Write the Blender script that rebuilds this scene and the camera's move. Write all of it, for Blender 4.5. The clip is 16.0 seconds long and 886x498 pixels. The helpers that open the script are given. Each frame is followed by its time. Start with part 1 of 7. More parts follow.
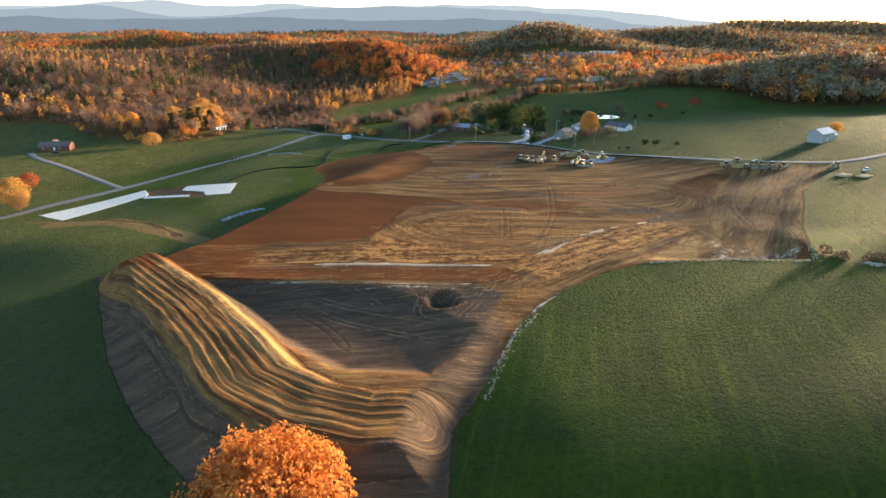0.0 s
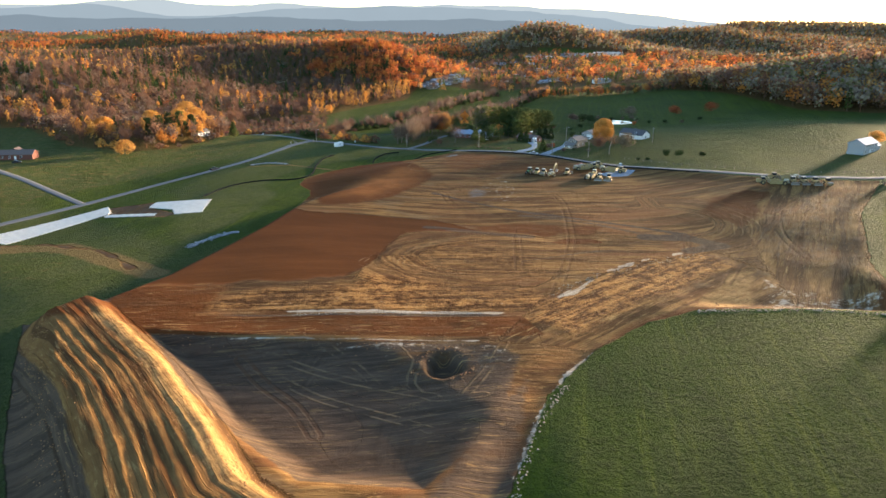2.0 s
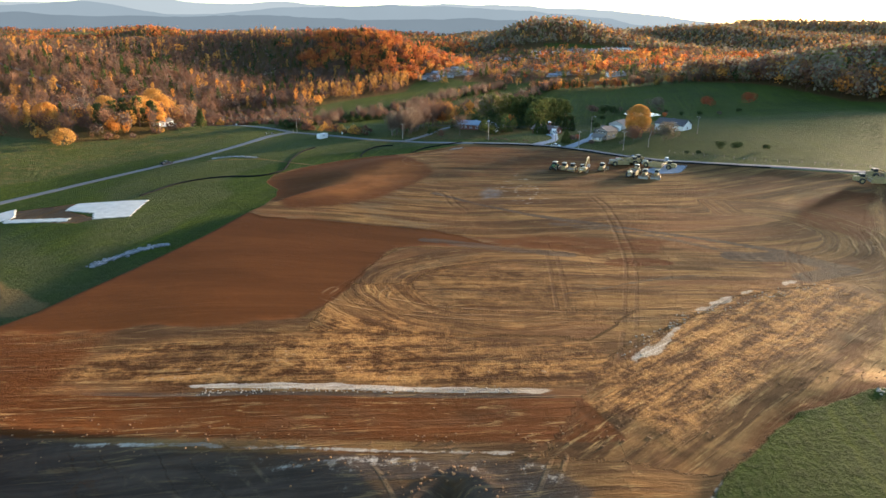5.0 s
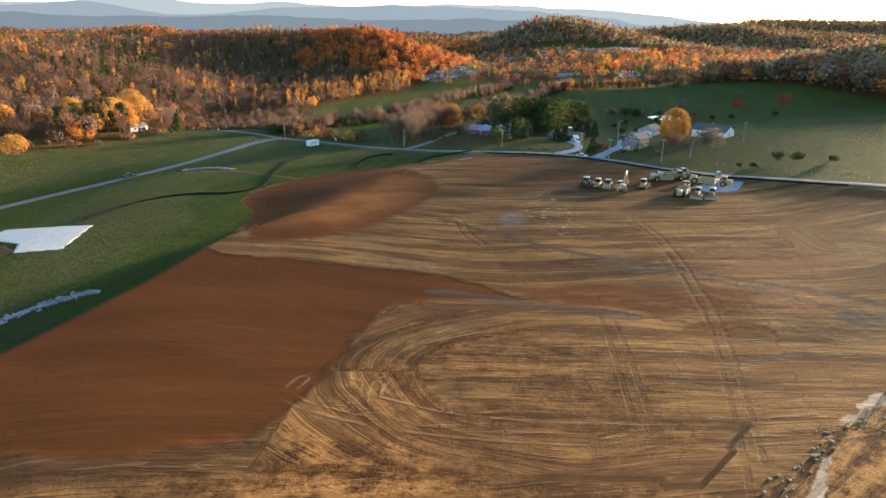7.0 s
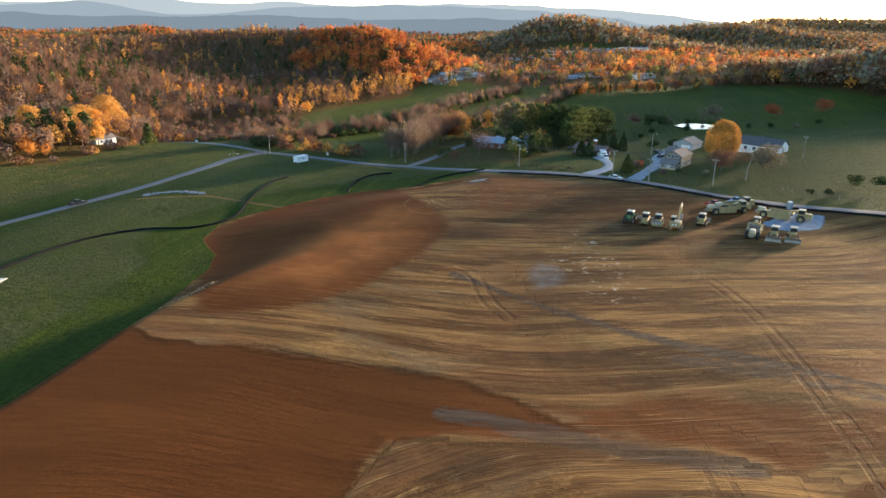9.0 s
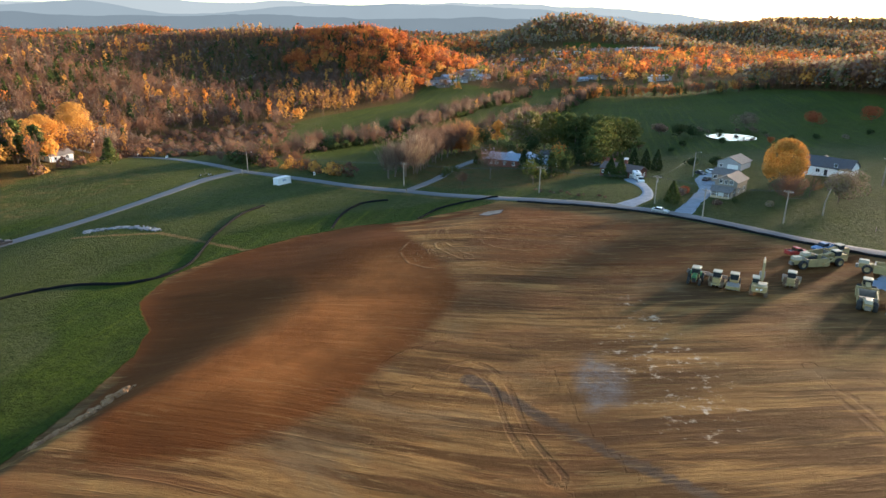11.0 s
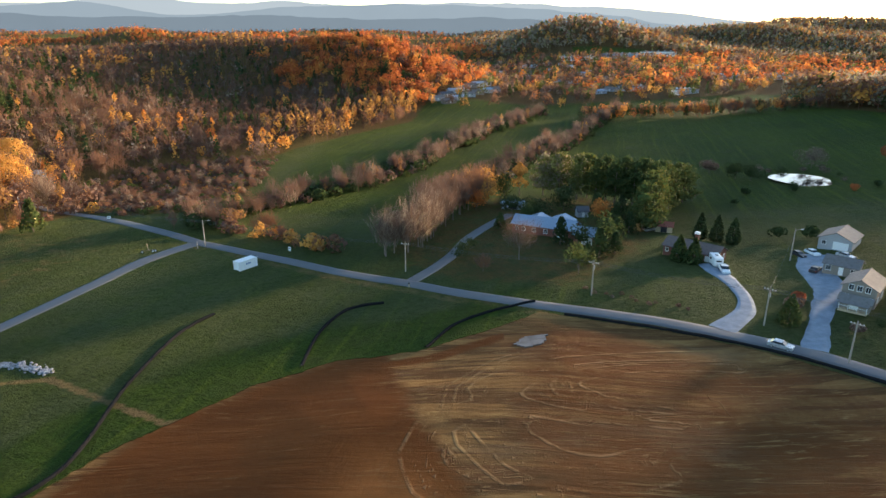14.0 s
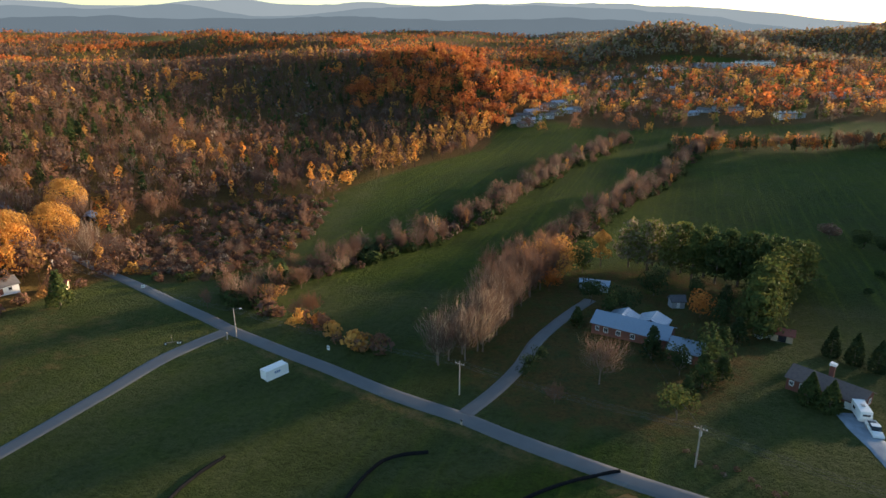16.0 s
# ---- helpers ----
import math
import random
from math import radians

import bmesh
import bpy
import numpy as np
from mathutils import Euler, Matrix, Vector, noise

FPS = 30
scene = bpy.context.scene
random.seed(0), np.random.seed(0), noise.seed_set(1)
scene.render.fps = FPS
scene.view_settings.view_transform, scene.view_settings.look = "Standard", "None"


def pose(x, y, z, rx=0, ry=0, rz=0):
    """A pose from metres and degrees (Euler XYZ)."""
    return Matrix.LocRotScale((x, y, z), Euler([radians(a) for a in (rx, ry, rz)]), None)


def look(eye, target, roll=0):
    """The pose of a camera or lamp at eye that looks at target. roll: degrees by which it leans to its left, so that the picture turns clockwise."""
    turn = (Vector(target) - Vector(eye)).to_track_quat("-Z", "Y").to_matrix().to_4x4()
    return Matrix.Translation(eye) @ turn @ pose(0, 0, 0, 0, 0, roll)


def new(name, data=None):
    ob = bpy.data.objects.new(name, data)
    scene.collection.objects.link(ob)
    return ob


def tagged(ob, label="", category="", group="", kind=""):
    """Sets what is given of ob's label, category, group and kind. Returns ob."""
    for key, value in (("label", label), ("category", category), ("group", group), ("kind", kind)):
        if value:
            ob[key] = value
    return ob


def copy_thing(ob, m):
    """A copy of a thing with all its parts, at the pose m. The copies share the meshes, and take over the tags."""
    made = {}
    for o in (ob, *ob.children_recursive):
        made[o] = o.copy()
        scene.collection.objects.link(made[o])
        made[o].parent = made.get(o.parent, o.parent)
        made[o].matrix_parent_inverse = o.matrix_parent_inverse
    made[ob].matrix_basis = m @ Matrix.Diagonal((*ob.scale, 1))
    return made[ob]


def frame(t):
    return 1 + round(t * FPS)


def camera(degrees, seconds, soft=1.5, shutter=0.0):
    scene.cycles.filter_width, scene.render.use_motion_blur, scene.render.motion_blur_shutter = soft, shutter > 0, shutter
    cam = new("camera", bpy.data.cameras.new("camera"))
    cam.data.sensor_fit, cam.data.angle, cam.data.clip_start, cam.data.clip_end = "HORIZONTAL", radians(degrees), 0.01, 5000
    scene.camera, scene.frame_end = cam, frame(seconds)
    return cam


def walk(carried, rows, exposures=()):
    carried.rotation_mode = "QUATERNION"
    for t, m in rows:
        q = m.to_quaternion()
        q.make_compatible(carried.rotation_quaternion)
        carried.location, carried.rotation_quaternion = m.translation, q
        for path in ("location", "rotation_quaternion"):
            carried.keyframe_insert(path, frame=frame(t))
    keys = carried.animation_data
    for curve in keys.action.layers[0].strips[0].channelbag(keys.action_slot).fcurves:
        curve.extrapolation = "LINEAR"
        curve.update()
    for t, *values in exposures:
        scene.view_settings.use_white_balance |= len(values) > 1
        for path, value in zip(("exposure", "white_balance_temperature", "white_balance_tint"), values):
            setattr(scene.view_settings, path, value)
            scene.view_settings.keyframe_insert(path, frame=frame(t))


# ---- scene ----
cam = camera(68.9, 16.0)
METRES, EYE, TILT, LEAN, TURN = 340.0, 70.0, -19.0, 0.0, 0.0
ROWS = [
    (0.0, 0.0, 0.0, 0.0, 0.0, 0.0, -0.0),
    (0.5, -0.0004, 0.025, 0.0086, -0.03, 0.03, -0.02),
    (1.0, -0.0007, 0.0509, 0.0176, -0.06, 0.04, -0.06),
    (1.5, -0.0012, 0.0784, 0.0268, -0.09, 0.02, -0.1),
    (2.0, -0.0015, 0.1074, 0.0327, -0.08, 0.04, -0.14),
    (2.5, -0.0018, 0.1386, 0.0373, -0.08, 0.08, -0.21),
    (3.0, -0.002, 0.1699, 0.0395, -0.08, 0.1, -0.21),
    (5.5, -0.0051, 0.3325, 0.0524, -0.03, 0.24, -0.43),
    (6.0, -0.0068, 0.3643, 0.0593, -0.0, 0.26, -0.46),
    (6.5, -0.009, 0.3942, 0.0687, 0.02, 0.28, -0.46),
    (7.0, -0.0112, 0.4243, 0.0788, 0.07, 0.29, -0.45),
    (7.5, -0.0133, 0.4539, 0.0885, 0.11, 0.29, -0.44),
    (8.0, -0.0148, 0.4843, 0.0986, 0.18, 0.28, -0.43),
    (8.5, -0.0162, 0.5139, 0.1087, 0.23, 0.26, -0.45),
    (9.0, -0.0175, 0.5441, 0.1191, 0.28, 0.27, -0.45),
    (11.5, -0.0234, 0.6917, 0.1711, 0.52, 0.19, -0.42),
    (12.0, -0.0255, 0.7213, 0.1815, 0.56, 0.18, -0.39),
    (12.5, -0.028, 0.7499, 0.1921, 0.57, 0.16, -0.4),
    (13.0, -0.0305, 0.7784, 0.2072, 0.6, 0.16, -0.39),
    (13.5, -0.0327, 0.8041, 0.227, 0.64, 0.12, -0.37),
    (14.0, -0.0333, 0.8299, 0.248, 0.69, 0.1, -0.34),
    (14.5, -0.0328, 0.8545, 0.2688, 0.74, 0.06, -0.34),
    (15.0, -0.0308, 0.8789, 0.2898, 1.13, 0.03, -0.47),
    (15.5, -0.0301, 0.9002, 0.3093, 3.89, -0.07, -1.44),
    (16.0, -0.0313, 0.9211, 0.3293, 7.12, -0.21, -2.49),
]
walk(cam, [(t, pose(0, 0, EYE, TILT, LEAN, TURN) @ pose(METRES * x, METRES * y, METRES * z, 90 + pitch, roll, yaw)) for t, x, y, z, yaw, pitch, roll in ROWS],
     exposures=[(0.0, 2.46), (7.0, 2.40), (9.0, 2.38), (13.0, 2.54), (16.0, 1.80)])

# ---- light: low evening sun ahead and to the right, hazy clear sky ----
SUN_AZ, SUN_EL = radians(49.0), radians(5.0)
world = bpy.data.worlds.new("evening_sky")
scene.world = world
world.use_nodes = True
wn, wl = world.node_tree.nodes, world.node_tree.links
sky = wn.new("ShaderNodeTexSky")
sky.sky_type = "NISHITA"
sky.sun_disc = False
sky.sun_elevation, sky.sun_rotation = SUN_EL, SUN_AZ
sky.altitude, sky.air_density, sky.dust_density, sky.ozone_density = 300, 0.8, 0.5, 1.7
wl.new(sky.outputs[0], wn["Background"].inputs[0])
wn["Background"].inputs[1].default_value = 0.13
sun = new("sun", bpy.data.lights.new("sun", "SUN"))
sun.data.energy, sun.data.angle, sun.data.color = 5.0, radians(7.0), (1.0, 0.75, 0.49)
SUN_WAY = Vector((math.sin(SUN_AZ) * math.cos(SUN_EL), math.cos(SUN_AZ) * math.cos(SUN_EL), math.sin(SUN_EL)))
sun.matrix_world = look(SUN_WAY * 300, (0, 0, 0))

# ---- node helpers and materials ----
class Nodes:
    """A small wrapper to write node trees shortly."""

    def __init__(self, name):
        self.mat = bpy.data.materials.new(name)
        self.mat.use_nodes = True
        self.t = self.mat.node_tree
        self.bsdf = self.t.nodes["Principled BSDF"]
        self.out = self.t.nodes["Material Output"]

    def n(self, kind, **kw):
        node = self.t.nodes.new("ShaderNode" + kind)
        for k, v in kw.items():
            setattr(node, k, v)
        return node

    def to(self, value, socket):
        if isinstance(value, bpy.types.NodeSocket):
            self.t.links.new(value, socket)
        elif isinstance(value, (tuple, list)) and len(value) == 3 and socket.type == "RGBA":
            socket.default_value = (*value, 1)
        else:
            socket.default_value = value

    def attr(self, name, out="Fac"):
        return self.n("Attribute", attribute_name=name).outputs[out]

    def pos(self):
        return self.n("NewGeometry").outputs["Position"]

    def obj(self):
        return self.n("TexCoord").outputs["Object"]

    def scale(self, vec, s):
        m = self.n("Mapping")
        self.to(vec, m.inputs[0])
        m.inputs["Scale"].default_value = s
        return m.outputs[0]

    def noise(self, vec, scale, detail=4.0, rough=0.55, warp=0.0):
        x = self.n("TexNoise")
        self.to(vec, x.inputs["Vector"])
        x.inputs["Scale"].default_value, x.inputs["Detail"].default_value = scale, detail
        x.inputs["Roughness"].default_value, x.inputs["Distortion"].default_value = rough, warp
        return x.outputs["Fac"]

    def math(self, op, a, b=0.0, c=0.0):
        m = self.n("Math", operation=op)
        for v, s in zip((a, b, c), m.inputs):
            self.to(v, s)
        return m.outputs[0]

    def ramp(self, v, lo, hi, a=0.0, b=1.0):
        m = self.n("MapRange", interpolation_type="SMOOTHSTEP")
        for x, s in zip((v, lo, hi, a, b), m.inputs):
            self.to(x, s)
        return m.outputs[0]

    def mix(self, f, a, b, how="MIX"):
        m = self.n("Mix", data_type="RGBA", blend_type=how)
        for x, s in zip((f, a, b), (m.inputs[0], m.inputs[6], m.inputs[7])):
            self.to(x, s)
        return m.outputs[2]

    def bump(self, h, strength, dist):
        b = self.n("Bump")
        b.inputs["Strength"].default_value, b.inputs["Distance"].default_value = strength, dist
        self.to(h, b.inputs["Height"])
        self.to(b.outputs[0], self.bsdf.inputs["Normal"])

    def done(self, color, rough=0.8, metal=0.0, spec=0.3):
        self.to(color, self.bsdf.inputs["Base Color"])
        self.to(rough, self.bsdf.inputs["Roughness"])
        self.to(metal, self.bsdf.inputs["Metallic"])
        self.bsdf.inputs["Specular IOR Level"].default_value = spec
        return self.mat


def make_paint(name, color, rough=0.6, metal=0.0, wear=0.25, grain=3.0, spec=0.3):
    """A painted or plain surface with faint stains and grain."""
    k = Nodes(name)
    p = k.obj()
    a, b = k.noise(p, grain, 5), k.noise(p, grain * 8, 3)
    dirt = tuple(c * 0.55 + 0.02 for c in color)
    col = k.mix(k.math("MULTIPLY", k.ramp(a, 0.45, 0.75), wear * 2), color, dirt)
    col = k.mix(k.math("MULTIPLY", b, wear), col, tuple(min(1, c * 1.15) for c in color))
    k.bump(b, 0.15, 0.01)
    return k.done(col, k.ramp(a, 0.3, 0.7, rough * 0.85, min(1, rough * 1.15)), metal, spec)


def make_ground():
    k = Nodes("ground")
    p = k.pos()
    flow = k.attr("flow", "Vector")
    drift = k.n("TexNoise")
    k.to(p, drift.inputs["Vector"])
    drift.inputs["Scale"].default_value, drift.inputs["Detail"].default_value = 0.06, 3.0
    bend = k.n("VectorMath", operation="MULTIPLY_ADD")
    k.to(drift.outputs["Color"], bend.inputs[0])
    bend.inputs[1].default_value = (1.6, 5.0, 0.0)
    k.to(flow, bend.inputs[2])
    flow = bend.outputs[0]
    n_big, n_mid, n_fine = k.noise(p, 0.012, 4), k.noise(p, 0.11, 5), k.noise(p, 1.3, 5, 0.65)
    n_edge = k.noise(p, 0.25, 6, 0.65)
    # grass
    lush = k.attr("lush")
    fresh = k.mix(k.ramp(n_big, 0.35, 0.65), (0.030, 0.062, 0.008), (0.066, 0.096, 0.008))
    worn = k.mix(k.ramp(n_big, 0.35, 0.65), (0.054, 0.064, 0.032), (0.078, 0.084, 0.036))
    g = k.mix(k.ramp(k.math("ADD", lush, k.math("MULTIPLY", k.math("SUBTRACT", n_mid, 0.5), 0.9)), 0.2, 0.8), worn, fresh)
    g = k.mix(k.math("MULTIPLY", k.ramp(n_mid, 0.42, 0.72), 0.6), g, (0.068, 0.082, 0.024))
    g = k.mix(k.math("MULTIPLY", k.ramp(k.noise(p, 0.028, 6, 0.68, 0.6), 0.45, 0.66), 0.55), g, (0.030, 0.042, 0.014))
    row = k.noise(k.scale(flow, (0.42, 0.012, 1)), 1.0, 6, 0.66)
    g = k.mix(k.math("MULTIPLY", k.ramp(row, 0.47, 0.70), k.ramp(lush, 0.3, 0.56, 0.2, 0.62)), g, (0.110, 0.138, 0.014))
    tuft = k.noise(p, 0.62, 6, 0.72)
    g = k.mix(k.math("MULTIPLY", k.ramp(tuft, 0.44, 0.66), 0.55), g, (0.016, 0.030, 0.007))
    g = k.mix(k.math("MULTIPLY", k.ramp(n_fine, 0.35, 0.75), 0.45), g, (0.014, 0.024, 0.007))
    spray = k.noise(p, 4.5, 3, 0.7)
    g = k.mix(k.math("MULTIPLY", k.ramp(spray, 0.52, 0.7), 0.4), g, (0.10, 0.115, 0.034))
    # dry: parched grass, and meadows yellowed to stand in for low sun
    dry = k.ramp(k.math("ADD", k.attr("dry"), k.math("MULTIPLY", k.math("SUBTRACT", n_edge, 0.5), 0.9)), 0.35, 0.75)
    g = k.mix(dry, g, (0.165, 0.105, 0.048))
    # forest floor; its brown also darkens two shaded stretches of grass
    w = k.ramp(k.math("ADD", k.attr("wood"), k.math("MULTIPLY", k.math("SUBTRACT", n_edge, 0.5), 0.7)), 0.35, 0.65)
    litter = k.mix(k.ramp(n_fine, 0.3, 0.7), (0.055, 0.035, 0.018), (0.13, 0.075, 0.03))
    g = k.mix(w, g, litter)
    # soil: clay tones laid down in passes of the machines
    calm = k.math("SUBTRACT", 1.0, k.attr("smooth"))
    uv = k.n("SeparateXYZ")
    k.to(flow, uv.inputs[0])
    streak = k.noise(k.scale(flow, (0.46, 0.055, 1)), 1.0, 8, 0.70, 0.4)
    cross = k.noise(k.scale(flow, (0.035, 0.6, 1)), 1.0, 5, 0.6, 0.4)
    streak = k.mix(k.math("MULTIPLY", k.ramp(k.noise(p, 0.05, 3), 0.50, 0.72), 0.5), streak, cross)
    streak2 = k.noise(k.scale(flow, (1.7, 0.07, 1)), 1.0, 6, 0.7, 0.4)
    broad = k.noise(k.scale(flow, (0.10, 0.016, 1)), 1.0, 5, 0.6, 0.8)
    rough = k.noise(p, 0.30, 9, 0.76)
    # windrows: thin ridges that a blade leaves at the side of each pass
    sway = k.math("MULTIPLY", k.noise(p, 0.012, 2), 3.0)
    wind = []
    for wide, gap in ((3.3, 0.43), (1.45, 0.40)):
        ph = k.math("FRACT", k.math("ADD", k.math("DIVIDE", uv.outputs[0], wide), k.math("ADD", sway, k.math("MULTIPLY", k.noise(k.scale(flow, (0.02, 0.05, 1)), 1.0, 2), 0.5))))
        ridge_at = k.ramp(k.math("ABSOLUTE", k.math("SUBTRACT", ph, 0.5)), gap, 0.5)
        wind.append(k.math("MULTIPLY", ridge_at, k.ramp(k.noise(k.scale(flow, (0.3, 0.03, 1)), 1.0 if wide > 2 else 2.1, 6, 0.7), 0.50, 0.64)))
    wind = k.math("ADD", wind[0], k.math("MULTIPLY", wind[1], 0.5))
    bands = k.noise(k.scale(flow, (0.20, 0.014, 1)), 1.0, 4, 0.62, 0.3)
    tan = k.mix(k.ramp(streak, 0.38, 0.62), (0.165, 0.082, 0.028), (0.275, 0.150, 0.052))
    tan = k.mix(k.math("MULTIPLY", k.ramp(bands, 0.49, 0.55), 0.84), tan, (0.078, 0.037, 0.015))
    tan = k.mix(k.math("MULTIPLY", k.ramp(broad, 0.48, 0.60), 0.7), tan, (0.068, 0.034, 0.015))
    tan = k.mix(k.math("MULTIPLY", k.ramp(k.noise(k.scale(flow, (0.045, 0.02, 1)), 1.0, 4, 0.6, 0.8), 0.52, 0.66), 0.6), tan, (0.185, 0.078, 0.030))
    grey = k.noise(k.scale(flow, (0.07, 0.03, 1)), 1.0, 5, 0.62, 0.6)
    tan = k.mix(k.math("MULTIPLY", k.ramp(grey, 0.55, 0.70), 0.6), tan, (0.190, 0.122, 0.060))
    golden = k.mix(k.ramp(k.math("ADD", k.math("MULTIPLY", streak, 0.5), k.math("MULTIPLY", rough, 0.5)), 0.44, 0.59), (0.064, 0.026, 0.010), (0.41, 0.205, 0.066))
    tan = k.mix(k.attr("gold"), tan, golden)
    red = k.mix(k.ramp(broad, 0.3, 0.7), (0.098, 0.033, 0.010), (0.135, 0.046, 0.013))
    red = k.mix(k.math("MULTIPLY", k.ramp(streak2, 0.40, 0.70), 0.45), red, (0.084, 0.028, 0.010))
    # orange clay, its colour lifted further for the grazing sun
    red = k.mix(k.math("MULTIPLY", k.attr("rust"), k.ramp(n_mid, 0.3, 0.7, 0.35, 0.9)), red, (0.310, 0.112, 0.030))
    jit = k.math("MULTIPLY", k.math("SUBTRACT", streak, 0.5), 0.8)
    jit = k.math("ADD", jit, k.math("MULTIPLY", k.math("SUBTRACT", rough, 0.5), 0.6))
    soil = k.mix(k.ramp(k.math("ADD", k.attr("red"), k.math("MULTIPLY", jit, 0.7)), 0.30, 0.70), tan, red)
    # dark: brown-grey of darker passes, and of shade painted on the banks
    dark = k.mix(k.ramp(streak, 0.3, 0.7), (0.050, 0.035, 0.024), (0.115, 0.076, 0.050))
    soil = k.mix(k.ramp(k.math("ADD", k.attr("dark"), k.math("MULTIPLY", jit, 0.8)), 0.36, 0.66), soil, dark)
    pale = k.mix(k.ramp(streak2, 0.35, 0.7), (0.36, 0.27, 0.18), (0.60, 0.51, 0.40))
    speck = k.math("MULTIPLY", k.math("SUBTRACT", k.noise(p, 0.45, 6, 0.75), 0.5), 1.3)
    soil = k.mix(k.ramp(k.math("ADD", k.attr("pale"), k.math("ADD", jit, speck)), 0.42, 0.66), soil, pale)
    soil = k.mix(k.math("MULTIPLY", k.attr("lime"), k.ramp(rough, 0.35, 0.6, 0.15, 0.65)), soil, (0.17, 0.165, 0.16))
    # glint: low-sun highlights on the ridges, painted gold along the streaks
    glint = k.ramp(k.noise(k.scale(flow, (1.1, 0.12, 1)), 1.0, 8, 0.76, 0.7), 0.54, 0.63)
    glint = k.math("MULTIPLY", glint, calm)
    soil = k.mix(k.math("MULTIPLY", glint, k.ramp(n_mid, 0.36, 0.62, 0.1, 0.7)), soil, (0.42, 0.26, 0.10))
    # gold of the berm's sunlit inner face painted in, with a ramp wedge
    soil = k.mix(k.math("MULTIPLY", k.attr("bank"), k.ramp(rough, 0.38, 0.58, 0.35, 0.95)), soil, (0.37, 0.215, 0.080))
    soil = k.mix(k.math("MULTIPLY", k.math("MULTIPLY", wind, calm), 0.30), soil, (0.40, 0.25, 0.11))
    soil = k.mix(k.math("MULTIPLY", k.ramp(n_fine, 0.5, 0.8), 0.25), soil, (0.13, 0.070, 0.034))
    tyre = k.ramp(k.math("ABSOLUTE", k.math("SUBTRACT", k.math("ABSOLUTE", k.attr("track")), 1.15)), 0.62, 0.25)
    tyre = k.math("MULTIPLY", tyre, k.ramp(k.noise(p, 0.16, 6, 0.75), 0.38, 0.56))
    soil = k.mix(k.math("MULTIPLY", tyre, 0.50), soil, (0.105, 0.054, 0.026))
    # long sweeps where machines turned, and damp patches
    sweep = k.ramp(k.math("ABSOLUTE", k.math("SUBTRACT", k.math("ABSOLUTE", k.attr("sweep")), 0.9)), 0.45, 0.1)
    sweep = k.math("MULTIPLY", sweep, k.ramp(k.noise(p, 0.10, 6, 0.75), 0.42, 0.60))
    soil = k.mix(k.math("MULTIPLY", sweep, 0.30), soil, (0.42, 0.27, 0.13))
    blot = k.ramp(k.noise(k.scale(flow, (0.06, 0.022, 1)), 1.0, 8, 0.70, 1.0), 0.53, 0.62)
    soil = k.mix(k.math("MULTIPLY", k.math("MULTIPLY", blot, calm), 0.45), soil, (0.100, 0.050, 0.022))
    edge = k.math("ADD", k.attr("d_site"), k.math("MULTIPLY", k.math("SUBTRACT", n_edge, 0.5), 2.2))
    s = k.ramp(edge, -0.25, 0.25)
    col = k.mix(s, g, soil)
    ruts = k.math("ADD", streak, k.math("MULTIPLY", streak2, 0.5))
    turf = k.math("MULTIPLY", k.math("ADD", k.math("MULTIPLY", n_fine, 0.6), k.math("MULTIPLY", tuft, 1.1)), k.math("SUBTRACT", 1.0, s))
    ruts = k.math("MULTIPLY", ruts, k.ramp(k.noise(p, 0.04, 4), 0.38, 0.62, 0.5, 1.7))
    ruts = k.math("ADD", ruts, k.math("MULTIPLY", k.math("MULTIPLY", wind, calm), k.math("ADD", 0.45, k.math("MULTIPLY", k.attr("spoil"), 0.7))))
    ruts = k.math("ADD", ruts, k.math("MULTIPLY", sweep, 0.55))
    clod = k.math("MULTIPLY", k.math("ADD", rough, k.math("MULTIPLY", n_fine, 0.4)), k.math("ADD", 0.35, k.math("MULTIPLY", k.attr("gold"), 1.5)))
    ruts = k.math("ADD", ruts, clod)
    ruts = k.math("MULTIPLY", ruts, k.math("SUBTRACT", 1.0, k.math("MULTIPLY", k.attr("smooth"), 0.80)))
    ruts = k.math("SUBTRACT", ruts, k.math("MULTIPLY", tyre, 0.25))
    k.bump(k.math("ADD", k.math("MULTIPLY", ruts, s), k.math("MULTIPLY", turf, 3.0)), 1.0, 0.36)
    fuzz = k.math("MULTIPLY", k.math("SUBTRACT", 1.0, s), k.ramp(lush, 0.2, 0.6, 0.08, 0.03))
    k.to(fuzz, k.bsdf.inputs["Sheen Weight"])
    k.bsdf.inputs["Sheen Roughness"].default_value = 0.6
    k.bsdf.inputs["Sheen Tint"].default_value = (0.50, 0.55, 0.06, 1)
    return k.done(col, 0.9, 0.0, 0.03)


